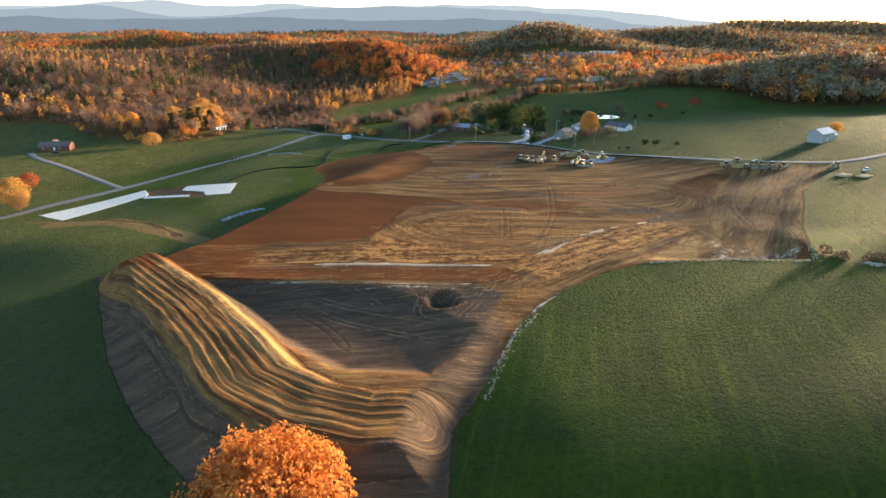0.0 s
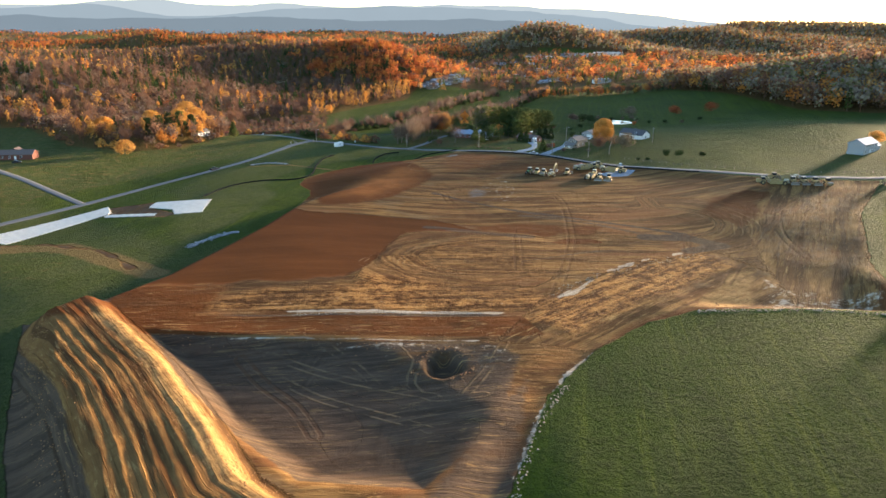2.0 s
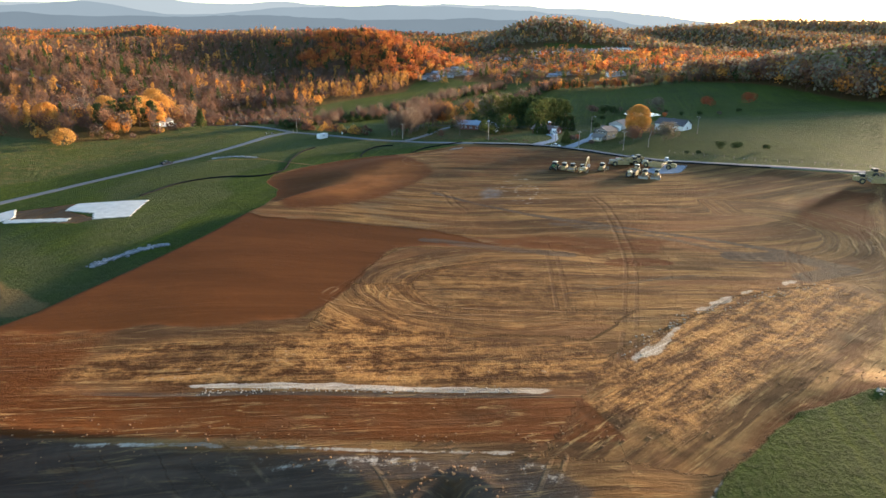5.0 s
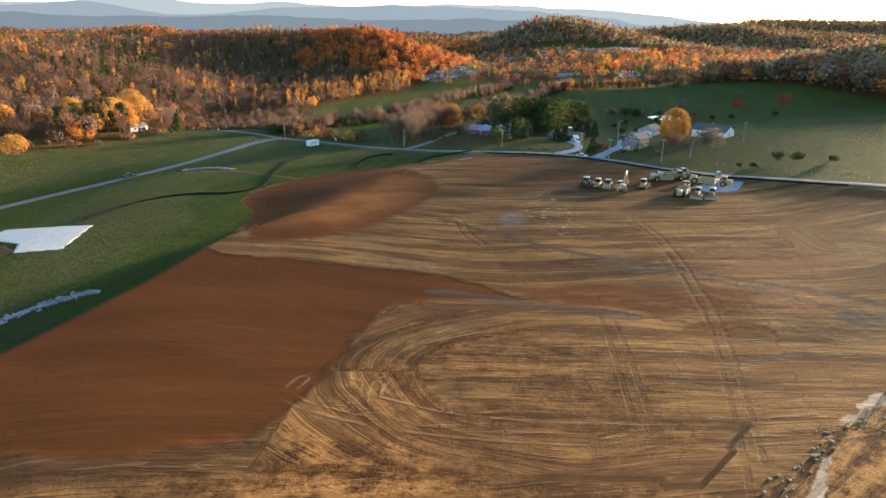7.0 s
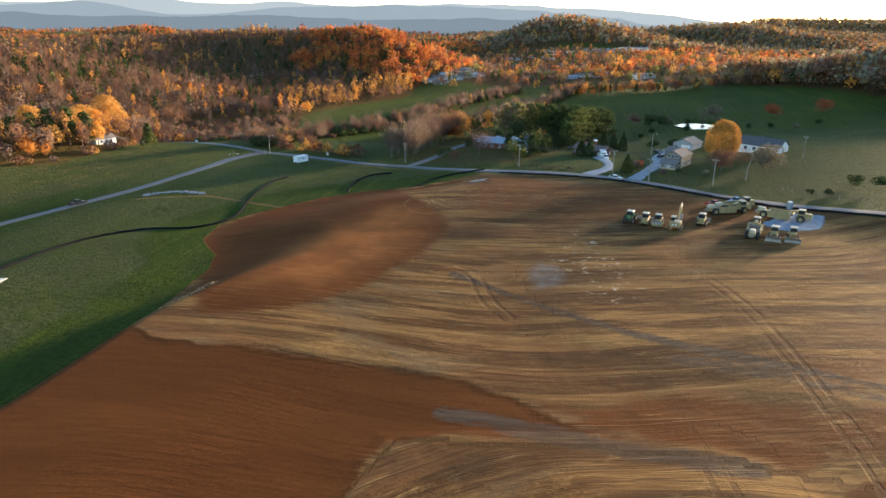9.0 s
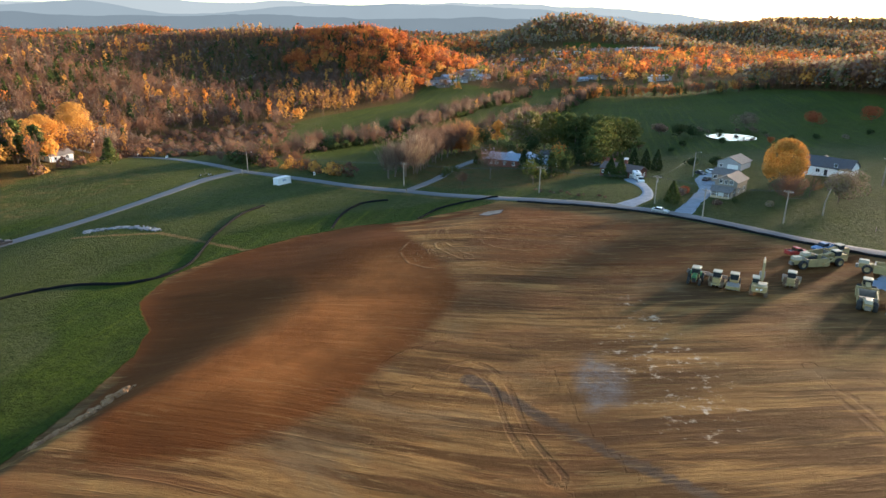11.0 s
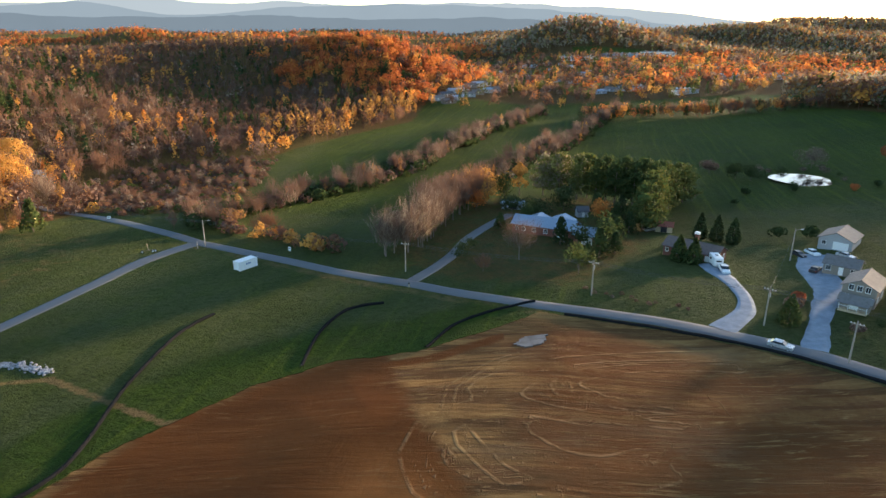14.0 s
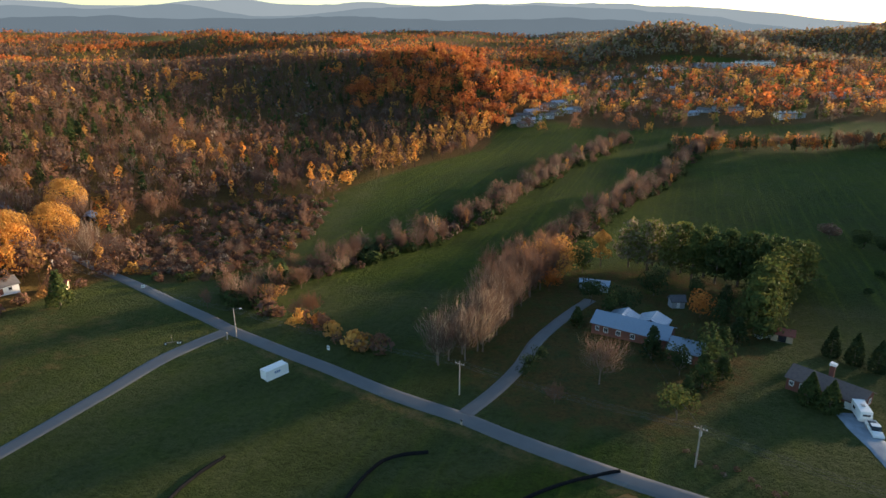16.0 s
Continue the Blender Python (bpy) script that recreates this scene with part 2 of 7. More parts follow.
def make_leaf(name, glow=0.36):
    """Foliage: a per-tree tone runs from conifer green through bare twigs to autumn yellow, orange and red."""
    k = Nodes(name)
    r = k.n("ValToRGB")
    el = r.color_ramp.elements
    # the pale 0.29 stop also stands in for haze over far hills
    stops = [(0.0, (0.036, 0.062, 0.026)), (0.12, (0.066, 0.098, 0.030)), (0.24, (0.15, 0.15, 0.036)),
             (0.29, (0.36, 0.29, 0.21)), (0.35, (0.135, 0.090, 0.076)), (0.47, (0.230, 0.112, 0.066)), (0.57, (0.64, 0.35, 0.085)),
             (0.70, (0.66, 0.25, 0.055)), (0.84, (0.58, 0.170, 0.050)), (1.0, (0.38, 0.100, 0.045))]
    while len(el) < len(stops):
        el.new(0.5)
    for e, (x, c) in zip(el, stops):
        e.position, e.color = x, (*c, 1)
    isl = k.n("NewGeometry").outputs["Random Per Island"]
    k.to(k.math("ADD", k.attr("tone"), k.math("MULTIPLY", k.math("SUBTRACT", isl, 0.5), 0.09)), r.inputs[0])
    col = k.mix(k.math("MULTIPLY", isl, 0.3), r.outputs[0], (0.06, 0.04, 0.018))
    k.done(col, 0.8, 0.0, 0.05)
    tr = k.n("BsdfTranslucent")
    k.to(col, tr.inputs[0])
    mx = k.n("MixShader")
    mx.inputs[0].default_value = glow
    k.to(k.bsdf.outputs[0], mx.inputs[1])
    k.to(tr.outputs[0], mx.inputs[2])
    k.to(mx.outputs[0], k.out.inputs[0])
    return k.mat


def make_asphalt():
    k = Nodes("asphalt")
    p = k.pos()
    a, b = k.noise(p, 0.25, 5), k.noise(p, 9.0, 3)
    lane = k.attr("lane")
    col = k.mix(a, (0.070, 0.074, 0.080), (0.125, 0.128, 0.132))
    col = k.mix(k.math("MULTIPLY", k.ramp(lane, 0.55, 1.0), 0.5), col, (0.15, 0.14, 0.12))
    col = k.mix(k.math("MULTIPLY", b, 0.3), col, (0.17, 0.17, 0.17))
    k.bump(b, 0.3, 0.02)
    return k.done(col, 0.72, 0, 0.45)


def make_gravel(name, a, b):
    k = Nodes(name)
    p = k.pos()
    n1, n2 = k.noise(p, 0.5, 5), k.noise(p, 6.0, 5, 0.7)
    col = k.mix(k.ramp(n1, 0.3, 0.7), a, b)
    col = k.mix(k.math("MULTIPLY", k.ramp(n2, 0.4, 0.7), 0.5), col, tuple(c * 0.55 for c in a))
    k.bump(n2, 0.6, 0.05)
    return k.done(col, 0.85, 0, 0.3)


M_GROUND = make_ground()
M_LEAF = make_leaf("foliage")
M_ASPHALT = make_asphalt()
M_GRAVEL = make_gravel("grey_gravel", (0.20, 0.235, 0.28), (0.28, 0.325, 0.375))
M_BARK = make_paint("bark", (0.16, 0.12, 0.09), 0.9)
M_STONE = make_gravel("broken_stone", (0.20, 0.20, 0.21), (0.36, 0.36, 0.37))

# ---- the lie of the land ----
def sm(a, b, x):
    t = np.clip((x - a) / (b - a), 0, 1)
    return t * t * (3 - 2 * t)


TABLES = {}


def value_noise(x, y, cell, seed):
    """Smooth value noise in 0..1 over the plan."""
    if seed not in TABLES:
        TABLES[seed] = np.random.RandomState(seed).rand(256, 256)
    table = TABLES[seed]
    x, y = np.asarray(x, float) / cell, np.asarray(y, float) / cell
    i, j = np.floor(x).astype(int), np.floor(y).astype(int)
    u, v = x - i, y - j
    u, v = u * u * (3 - 2 * u), v * v * (3 - 2 * v)
    at = lambda a, b: table[a % 256, b % 256]
    return (at(i, j) * (1 - u) + at(i + 1, j) * u) * (1 - v) + (at(i, j + 1) * (1 - u) + at(i + 1, j + 1) * u) * v


def sdf(poly, x, y):
    """Signed distance to a closed outline of the plan, positive inside."""
    x, y = np.asarray(x, float), np.asarray(y, float)
    d2, inside = np.full(x.shape, 1e18), np.zeros(x.shape, bool)
    for (ax, ay), (bx, by) in zip(poly, poly[1:] + poly[:1]):
        ex, ey = bx - ax, by - ay
        t = np.clip(((x - ax) * ex + (y - ay) * ey) / (ex * ex + ey * ey), 0, 1)
        d2 = np.minimum(d2, (x - ax - t * ex) ** 2 + (y - ay - t * ey) ** 2)
        hit = ((ay > y) != (by > y)) & (x < ex * (y - ay) / (by - ay + 1e-12) + ax)
        inside ^= hit
    return np.where(inside, 1, -1) * np.sqrt(d2)


def line_dist(pts, x, y):
    """Signed side distance to an open line and the length run along it."""
    x, y = np.asarray(x, float), np.asarray(y, float)
    best, side, run, s0 = np.full(x.shape, 1e9), np.zeros(x.shape), np.zeros(x.shape), 0.0
    for (ax, ay), (bx, by) in zip(pts, pts[1:]):
        ex, ey = bx - ax, by - ay
        ln = math.hypot(ex, ey)
        t = np.clip(((x - ax) * ex + (y - ay) * ey) / ln ** 2, 0, 1)
        d = np.hypot(x - ax - t * ex, y - ay - t * ey)
        new_best = d < best
        best = np.where(new_best, d, best)
        side = np.where(new_best, np.sign((x - ax) * ey - (y - ay) * ex), side)
        run = np.where(new_best, s0 + t * ln, run)
        s0 += ln
    return best * np.where(side == 0, 1, side), run


def mound(x, y, cx, cy, rx, ry, turn=0.0):
    c, s = math.cos(radians(turn)), math.sin(radians(turn))
    u, v = (x - cx) * c + (y - cy) * s, -(x - cx) * s + (y - cy) * c
    return np.exp(-(u / rx) ** 2 - (v / ry) ** 2)


SITE = [(-103, 190), (-88, 219), (-73, 268), (-65, 305), (-62, 330), (-64, 341), (-72, 354), (-72, 368), (-66, 380), (-57, 390), (-48, 401), (-34, 410), (-17, 413),
        (-1.5, 421), (9, 428), (19, 422), (36, 413), (53, 401), (67, 388), (79, 376), (90, 365), (102, 357), (123, 343), (148, 325), (190, 313), (180, 300),
        (153, 266), (126, 217), (115, 192), (106, 175), (88, 182), (64, 187), (50, 182), (34, 169), (21, 151), (11, 124), (2, 104), (1, 86),
        (-20, 82), (-42, 90), (-64, 114), (-79, 135), (-95, 163), (-109, 190)]
BERM = [(-96, 184), (-66, 152), (-50, 131), (-39, 115), (-27, 106), (-14, 102), (-7, 103)]
BASIN = [(-72, 178), (-30, 174), (11, 173.5), (19, 166), (10, 138), (-3, 121), (-24, 123), (-53, 150)]
WOODS = [(-900, 500), (-336, 486), (-300, 505), (-235, 445), (-196, 430), (-168, 450), (-150, 520), (-128, 540), (-124, 573), (-112, 603),
         (-119, 635), (-104, 683), (-80, 734), (-41, 800), (-38, 860), (-22, 930), (18, 1000), (48, 1080), (40, 1180), (-200, 1250), (-900, 1300)]
BRAMBLE = [(-182, 572), (-128, 514), (-106, 525), (-100, 575), (-112, 640), (-130, 655), (-172, 628)]
KNOLL_WOOD = [(262, 772), (278, 700), (290, 640), (302, 590), (350, 562), (430, 580), (520, 660), (545, 800), (470, 890), (330, 900), (268, 850)]


LANE_WEST = [(-80, 510), (-105, 452), (-120, 408), (-150, 361), (-185, 299), (-230, 220)]


def land(x, y):
    """Height of the ground over the plan."""
    x, y = np.asarray(x, float), np.asarray(y, float)
    b = -6 + 6 * sm(-45, 60, x) + 5 * sm(60, 170, x) + 5 * sm(160, 260, x)
    b = b - 4.5 * sm(-100, -175, x) - 5 * sm(465, 610, y) - 5 * sm(425, 540, y) * sm(0, 80, x)
    b = b - 4 * sm(430, 480, y) * sm(-40, 40, x) * (1 - sm(40, 110, x)) * 0.6
    b = b + 42 * sm(-120, -420, x) * sm(430, 690, y) * (1 - 0.6 * sm(900, 1500, y))
    field = 1.7 + 0.11 * (np.clip(x, 0, 112) - 42) - 0.065 * (np.clip(y, 60, 185) - 143) - 0.0024 * np.clip(112 - y, 0, 90) ** 2
    m = sm(-8, 25, x) * sm(222, 186, y) * sm(270, 160, x)
    b = b * (1 - m) + field * m - 4 * sm(100, 10, y) * (1 - m) + 1 * sm(-40, -80, x) * sm(260, 180, y)
    b = b + 43 * mound(x, y, -95, 1040, 105, 120) + 35 * mound(x, y, -235, 1070, 120, 130) + 27 * mound(x, y, 405, 702, 112, 100)
    b = b + 50 * mound(x, y, 325, 1760, 170, 200) + 30 * mound(x, y, 200, 1720, 110, 160) + 60 * mound(x, y, 690, 2120, 230, 220)
    b = b + 52 * mound(x, y, 1150, 2520, 330, 260) + 38 * mound(x, y, 1750, 2500, 380, 260) + 40 * mound(x, y, 2300, 2300, 500, 300)
    b = b + 3.4 * mound(x, y, -150, 226, 52, 26, -12)
    lane, _ = line_dist(LANE_WEST, x, y)
    b = b + 0.085 * np.clip(lane, 0, 85) * sm(225, 290, y) * sm(560, 480, y)
    far = sm(1050, 1900, y)
    roll = value_noise(x, y, 330, 3) * 0.65 + value_noise(x, y, 140, 4) * 0.35 - 0.45
    b = b + far * roll * 55 + 18 * sm(1500, 3200, y) + sm(500, 900, np.abs(x)) * roll * 30
    near = 1 - sm(500, 900, np.hypot(x, y - 300))
    b = b + near * ((value_noise(x, y, 37, 5) - 0.5) * 0.35 + (value_noise(x, y, 11, 6) - 0.5) * 0.12)
    d = sdf(SITE, x, y)
    pad = 4.6 * sm(70, 170, x) + (value_noise(x, y, 24, 7) - 0.5) * 0.7 - 1.2 * sm(380, 425, y)
    pad = pad - 3.3 * sm(10, -66, x) * sm(312, 352, y)
    pad = pad - 1.2 * sm(0, 22, sdf(BASIN, x, y)) - 0.080 * np.clip(102 - 0.755 * x - 0.656 * y, 0, 48) * sm(-1, 7, sdf(BASIN, x, y))
    pad = pad + 0.12 * np.exp(-((np.asarray(y) - 176.5 - 0.0 * x) / 2.2) ** 2) * sm(-75, -60, x) * (1 - sm(5, 18, x))
    db, run = line_dist(BERM, x, y)
    dw = db + (value_noise(x, y, 22, 16) - 0.5) * 1.4 + (value_noise(x, y, 3, 17) - 0.5) * 0.35
    ruts = 0.32 * value_noise(x, y, 7, 18) * (1 - np.abs(np.sin(dw * 1.35 + 0.4 * np.sin(run / 17)))) + 0.24 * value_noise(x, y, 5, 19) * (1 - np.abs(np.sin(dw * 2.4 + 0.5 * np.sin(run / 11 + 1)))) - 0.25
    crown = 3.4 + ruts - 0.03 * np.clip(run - 90, 0, 60) + (value_noise(x, y, 5, 8) - 0.5) * 0.3
    pad = np.maximum(pad, crown - np.clip(np.abs(db) - 8.5, 0, 99) * np.where(db < 0, 0.78, 0.62))
    r = np.hypot(x - 0.2, (y - 163) * 0.85)
    pad = pad - 3.2 * sm(4.6, 2.6, r + (value_noise(x, y, 2.5, 9) - 0.5) * 1.4) + 0.22 * np.exp(-((r - 5.4) / 1.0) ** 2) * value_noise(x, y, 3.5, 15)
    steep = 10 + 22 * sm(290, 345, y) * (1 - sm(20, 60, x))
    h = b + (pad - b) * sm(-1.0, steep, d)
    h = h + 0.35 * np.exp(-((d - 0.3) / 0.9) ** 2) * sm(-70, -40, -np.abs(x)) * (value_noise(x, y, 3, 10))
    # the pond's hollow
    return h - 1.6 * sm(1.25, 0.7, np.hypot((x - 144) / 13.5, (y - 577) / 14))


def steps(a, b, fine, lo, hi, grow, cap=110):
    """Uneven grid lines: fine between a and b, growing outwards to lo and hi."""
    mid = list(np.arange(a, b + fine / 2, fine))
    for end, sign in ((hi, 1), (lo, -1)):
        s, x, side = fine, mid[-1] if sign > 0 else mid[0], []
        while (end - x) * sign > 0:
            s = min(s * grow, cap)
            x += s * sign
            side.append(x)
        mid = mid + side if sign > 0 else side[::-1] + mid
    return np.array(mid)


def join(a, b):
    return np.concatenate([a, b[b > a[-1] + 0.3]])


GX = join(steps(-112, 6, 0.42, -4900, 6, 1.05), steps(7, 118, 1.15, 6, 4900, 1.05))
GY = join(steps(82, 196, 0.42, -1500, 196, 1.04), steps(197, 430, 1.15, 196, 4950, 1.04))
GZ = land(*np.meshgrid(GX, GY))


def ground_z(x, y):
    """Height on the ground mesh itself."""
    i = np.clip(np.searchsorted(GX, x) - 1, 0, len(GX) - 2)
    j = np.clip(np.searchsorted(GY, y) - 1, 0, len(GY) - 2)
    u, v = (x - GX[i]) / (GX[i + 1] - GX[i]), (y - GY[j]) / (GY[j + 1] - GY[j])
    return (GZ[j, i] * (1 - u) + GZ[j, i + 1] * u) * (1 - v) + (GZ[j + 1, i] * (1 - u) + GZ[j + 1, i + 1] * u) * v


def quick_mesh(name, verts, faces, mats, attrs=None, smooth=False, index=None):
    """A mesh from arrays of corners and of equal-sided faces; attrs: name -> per-corner floats or vectors."""
    verts, faces = np.asarray(verts, np.float32), np.asarray(faces, np.int32)
    me = bpy.data.meshes.new(name)
    n, k = faces.shape
    me.vertices.add(len(verts))
    me.vertices.foreach_set("co", verts.ravel())
    me.loops.add(n * k)
    me.loops.foreach_set("vertex_index", faces.ravel())
    me.polygons.add(n)
    me.polygons.foreach_set("loop_start", np.arange(0, n * k, k, dtype=np.int32))
    if index is not None:
        me.polygons.foreach_set("material_index", np.asarray(index, np.int32))
    me.polygons.foreach_set("use_smooth", np.full(n, smooth))
    for key, val in (attrs or {}).items():
        val = np.asarray(val, np.float32)
        a = me.attributes.new(key, "FLOAT_VECTOR" if val.ndim > 1 else "FLOAT", "POINT")
        a.data.foreach_set("vector" if val.ndim > 1 else "value", val.ravel())
    for m in mats:
        me.materials.append(m)
    me.update(calc_edges=True)
    return me


def grid_faces(rows, cols):
    a = np.arange((rows - 1) * cols).reshape(rows - 1, cols)[:, :-1].ravel()
    return np.stack([a, a + 1, a + cols + 1, a + cols], 1)


def smooth_line(pts, step=2.0):
    """A Catmull-Rom line through plan points, sampled evenly."""
    p = np.array([pts[0]] + list(pts) + [pts[-1]], float)
    out = []
    for i in range(1, len(p) - 2):
        n = max(2, int(np.linalg.norm(p[i + 1] - p[i]) / step))
        t = np.linspace(0, 1, n, endpoint=False)[:, None]
        out.append(0.5 * (2 * p[i] + (p[i + 1] - p[i - 1]) * t + (2 * p[i - 1] - 5 * p[i] + 4 * p[i + 1] - p[i + 2]) * t * t
                          + (3 * p[i] - p[i - 1] - 3 * p[i + 1] + p[i + 2]) * t ** 3))
    return np.vstack(out + [p[-2:-1]])


def build_ground():
    X, Y = np.meshgrid(GX, GY)
    x, y = X.ravel(), Y.ravel()
    d = sdf(SITE, x, y)
    db, run = line_dist(BERM, x, y)
    basin = sdf(BASIN, x, y)
    soft = lambda poly, w: sm(-w, w, sdf(poly, x, y))
    # reddish clay: the smooth graded field in the west, the northern shoulder, the strip beside the basin
    wob = (value_noise(x, y, 9, 71) - 0.5) * 3.0 + (value_noise(x, y, 3, 72) - 0.5) * 1.2
    crisp = lambda poly, w: sm(-w, w, sdf(poly, x, y) + wob)
    west_red = crisp([(-108, 200), (-98, 222), (-84, 262), (-72, 298), (-54, 284), (-36, 279.5), (-16, 275), (-3, 271), (8, 263), (17, 256.5), (8, 256),
                      (-6, 257.5), (-14, 256.5), (-16, 245), (-20.5, 233), (-23.6, 222), (-29, 213), (-50, 209), (-78, 208)], 1.6)
    tail = crisp([(4, 263), (16, 257.5), (34, 251), (40, 254), (24, 261), (8, 267)], 3.0)
    north_red = soft([(-73, 352), (-72, 364), (-60, 390), (-36, 409), (-24, 413), (-17, 386), (-8, 364), (-4.5, 349), (-11, 328), (-22, 306), (-36, 294), (-50, 293), (-60, 318)], 6.5)
    # rust: orange clay patch, also brightened to carry grazing sun on the shoulder
    rust = sm(-9, 9, sdf([(-46, 308), (-42, 340), (-22, 372), (-9, 362), (-17, 328), (-32, 308)], x, y))
    red = np.maximum(west_red, np.maximum(0.92 * north_red, 0.8 * tail))
    red = np.maximum(red, 0.9 * soft([(-78, 186.3), (20, 186.3), (24, 175), (-72, 175.4)], 1.2))
    red = np.maximum(red, 0.62 * crisp([(2, 262), (13, 256), (26, 258), (52, 252), (58, 262), (40, 266), (26, 268)], 3.0))
    red = np.maximum(red, 0.95 * crisp([(29, 243), (39, 247.5), (50, 248.5), (53, 246), (40, 243.5)], 0.8))
    red = np.maximum(red, 0.72 * crisp([(98, 278), (112, 300), (130, 312), (140, 304), (126, 286), (113, 262), (106, 258)], 4))
    red = np.maximum(red, 0.75 * sm(0.5, 4, d) * sm(9, 4, d) * sm(150, 240, y) * (x < 0))
    red = np.maximum(red, 0.52 * soft([(-4, 350), (-4, 418), (12, 425), (60, 396), (104, 356), (84, 340), (50, 352), (24, 350)], 12))
    red = np.maximum(red, 0.75 * soft([(-112, 196), (-96, 178), (-70, 178), (-60, 188), (-60, 206), (-104, 210)], 5))
    red = np.maximum(red, 0.6 * sm(6, 1, d) * sm(30, 45, x) * sm(200, 192, y))
    red = np.maximum(red, 0.4 * sm(14, 9, np.abs(db)))
    smooth = np.maximum(np.maximum(west_red, 0.8 * north_red), np.maximum(0.6 * tail, 0.55 * sm(0, 6, basin) * sm(10, -12, x)))
    smooth = np.maximum(smooth, np.maximum(0.65 * sm(8.5, 11, db) * sm(14, 8, d), 0.42 * sm(248, 268, y + 0.25 * x) * sm(0, 3, d)))
    spoil = sm(10, 8, np.abs(db)) * sm(196, 184, y) * sm(-2, 2, d)
    # shade painted dark into the basin, the outer bank and the berm's end
    dark = 0.98 * sm(-1, 3, basin) * (0.62 + 0.38 * sm(6, 22, np.hypot((x - 2) * 0.7, y - 164)))
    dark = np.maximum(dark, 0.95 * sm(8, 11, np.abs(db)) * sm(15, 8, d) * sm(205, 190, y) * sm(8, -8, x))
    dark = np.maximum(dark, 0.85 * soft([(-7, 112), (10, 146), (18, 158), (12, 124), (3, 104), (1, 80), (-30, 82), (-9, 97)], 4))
    # damp, darker passes
    for pts, w, k in (([(-4, 314), (1, 309), (12, 297), (23.5, 287), (32, 282), (41, 277.5), (57, 269), (72, 262), (84, 254)], 2.6, 0.66),
                      ([(30, 277), (44, 272), (58, 264), (76, 250), (88, 246)], 3.2, 0.55), ([(70, 251), (84, 250), (92, 241), (80, 237)], 5.0, 0.8),
                      ([(-6, 262), (10, 256), (30, 251)], 3.4, 0.6), ([(24, 226), (34, 230), (46, 236), (64, 240)], 1.1, 0.6)):
        t, _ = line_dist(pts, x, y)
        dark = np.maximum(dark, k * sm(w, w * 0.35, np.abs(t) + wob * 0.35))
    # a darker line beside the pale one, and a darker pit
    dark = np.maximum(dark, 0.6 * sm(1.1, 0.5, np.abs(y - 186.6)) * sm(-64, -50, x) * sm(22, 14, x))
    dark = np.maximum(dark, 0.7 * sm(4.2, 2.8, np.hypot(x - 0.2, y - 163)))
    # haul area darkened too, its dull shade painted in
    dark = np.maximum(dark, 0.46 * crisp([(98, 222), (112, 205), (126, 216), (150, 262), (178, 296), (150, 306), (124, 276), (106, 250)], 4))
    # pale rock, lime and dust
    pale = 0.95 * sm(1.0, 0.35, np.abs(y - 188.6 + 0.012 * (x + 20)) + 0.3 * wob) * sm(-50, -34, x) * sm(18, 12, x)
    pale = np.maximum(pale, 0.28 * crisp([(-64, 191), (-52, 201), (-25, 200), (2, 198), (20, 198), (24, 190), (-24, 189.4)], 3))
    pale = np.maximum(pale, 0.6 * sm(0.7, 0.2, np.abs(y - 173.6 + 0.03 * (x + 20) + 0.2 * wob)) * sm(-58, -44, x) * sm(12, 6, x))
    pale = np.maximum(pale, 0.36 * soft([(14, 304), (13, 322), (18, 336), (25, 354), (32, 344), (37, 331), (39, 318), (37, 304), (26, 294)], 7))
    lime = crisp([(10.5, 316), (15, 322), (19.5, 316), (17, 307), (12, 306)], 1.2)
    seam, _ = line_dist([(31, 198), (38, 204.5), (47, 217), (56, 223.5), (68.6, 232), (78, 235)], x, y)
    pale = np.maximum(pale, 0.80 * sm(1.5, 0.5, np.abs(seam) + 0.5 * wob) * sm(0.25, 0.55, value_noise(x, y, 3.0, 73)))
    seam, _ = line_dist([(10, 118), (15, 135), (20.5, 147.5), (25, 157), (34, 168)], x, y)
    pale = np.maximum(pale, 0.75 * sm(1.5, 0.5, np.abs(seam) + 0.3 * wob))
    pale = np.maximum(pale, 0.46 * crisp([(92, 212), (95, 203), (104, 195), (112, 192), (104, 176), (88, 176), (78, 182)], 2.0))
    pale = np.maximum(pale, 0.42 * sm(2, 0.5, d) * sm(60, 66, x) * sm(200, 190, y))
    pale = np.maximum(pale, 0.30 * sm(0, 2, basin) * sm(17, 6, np.hypot((x - 2) * 0.6, y - 169)))
    pale = np.maximum(pale, 0.40 * sm(0.5, 2, basin) * sm(9, 3, basin) * sm(150, 168, y) * sm(-46, -20, x))
    # bank: low sun on the berm's inner face, painted as gold
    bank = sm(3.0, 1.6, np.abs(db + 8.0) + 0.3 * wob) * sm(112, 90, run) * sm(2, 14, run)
    pale = pale * sm(4.0, 6.0, np.hypot(x - 0.2, (y - 163) * 0.85))
    # the same gold on a wedge beside the ramp
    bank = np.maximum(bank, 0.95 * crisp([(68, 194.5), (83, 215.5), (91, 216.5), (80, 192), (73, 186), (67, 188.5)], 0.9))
    # the ramp and the rough gold strip south of the field
    gold = np.maximum(crisp([(-66, 190.5), (-54, 203), (-25, 205), (-24, 216), (-14, 214), (10, 206), (24, 205), (30, 190), (-24, 188.5)], 3),
                      crisp([(18, 184), (34, 204), (47, 217), (68, 232), (84, 234), (88, 222), (66, 205), (44, 188), (30, 176)], 2.5))
    gold = np.maximum(gold, 0.55 * crisp([(-108, 196), (-98, 181), (-74, 177), (-60, 188), (-60, 204), (-98, 207)], 4))
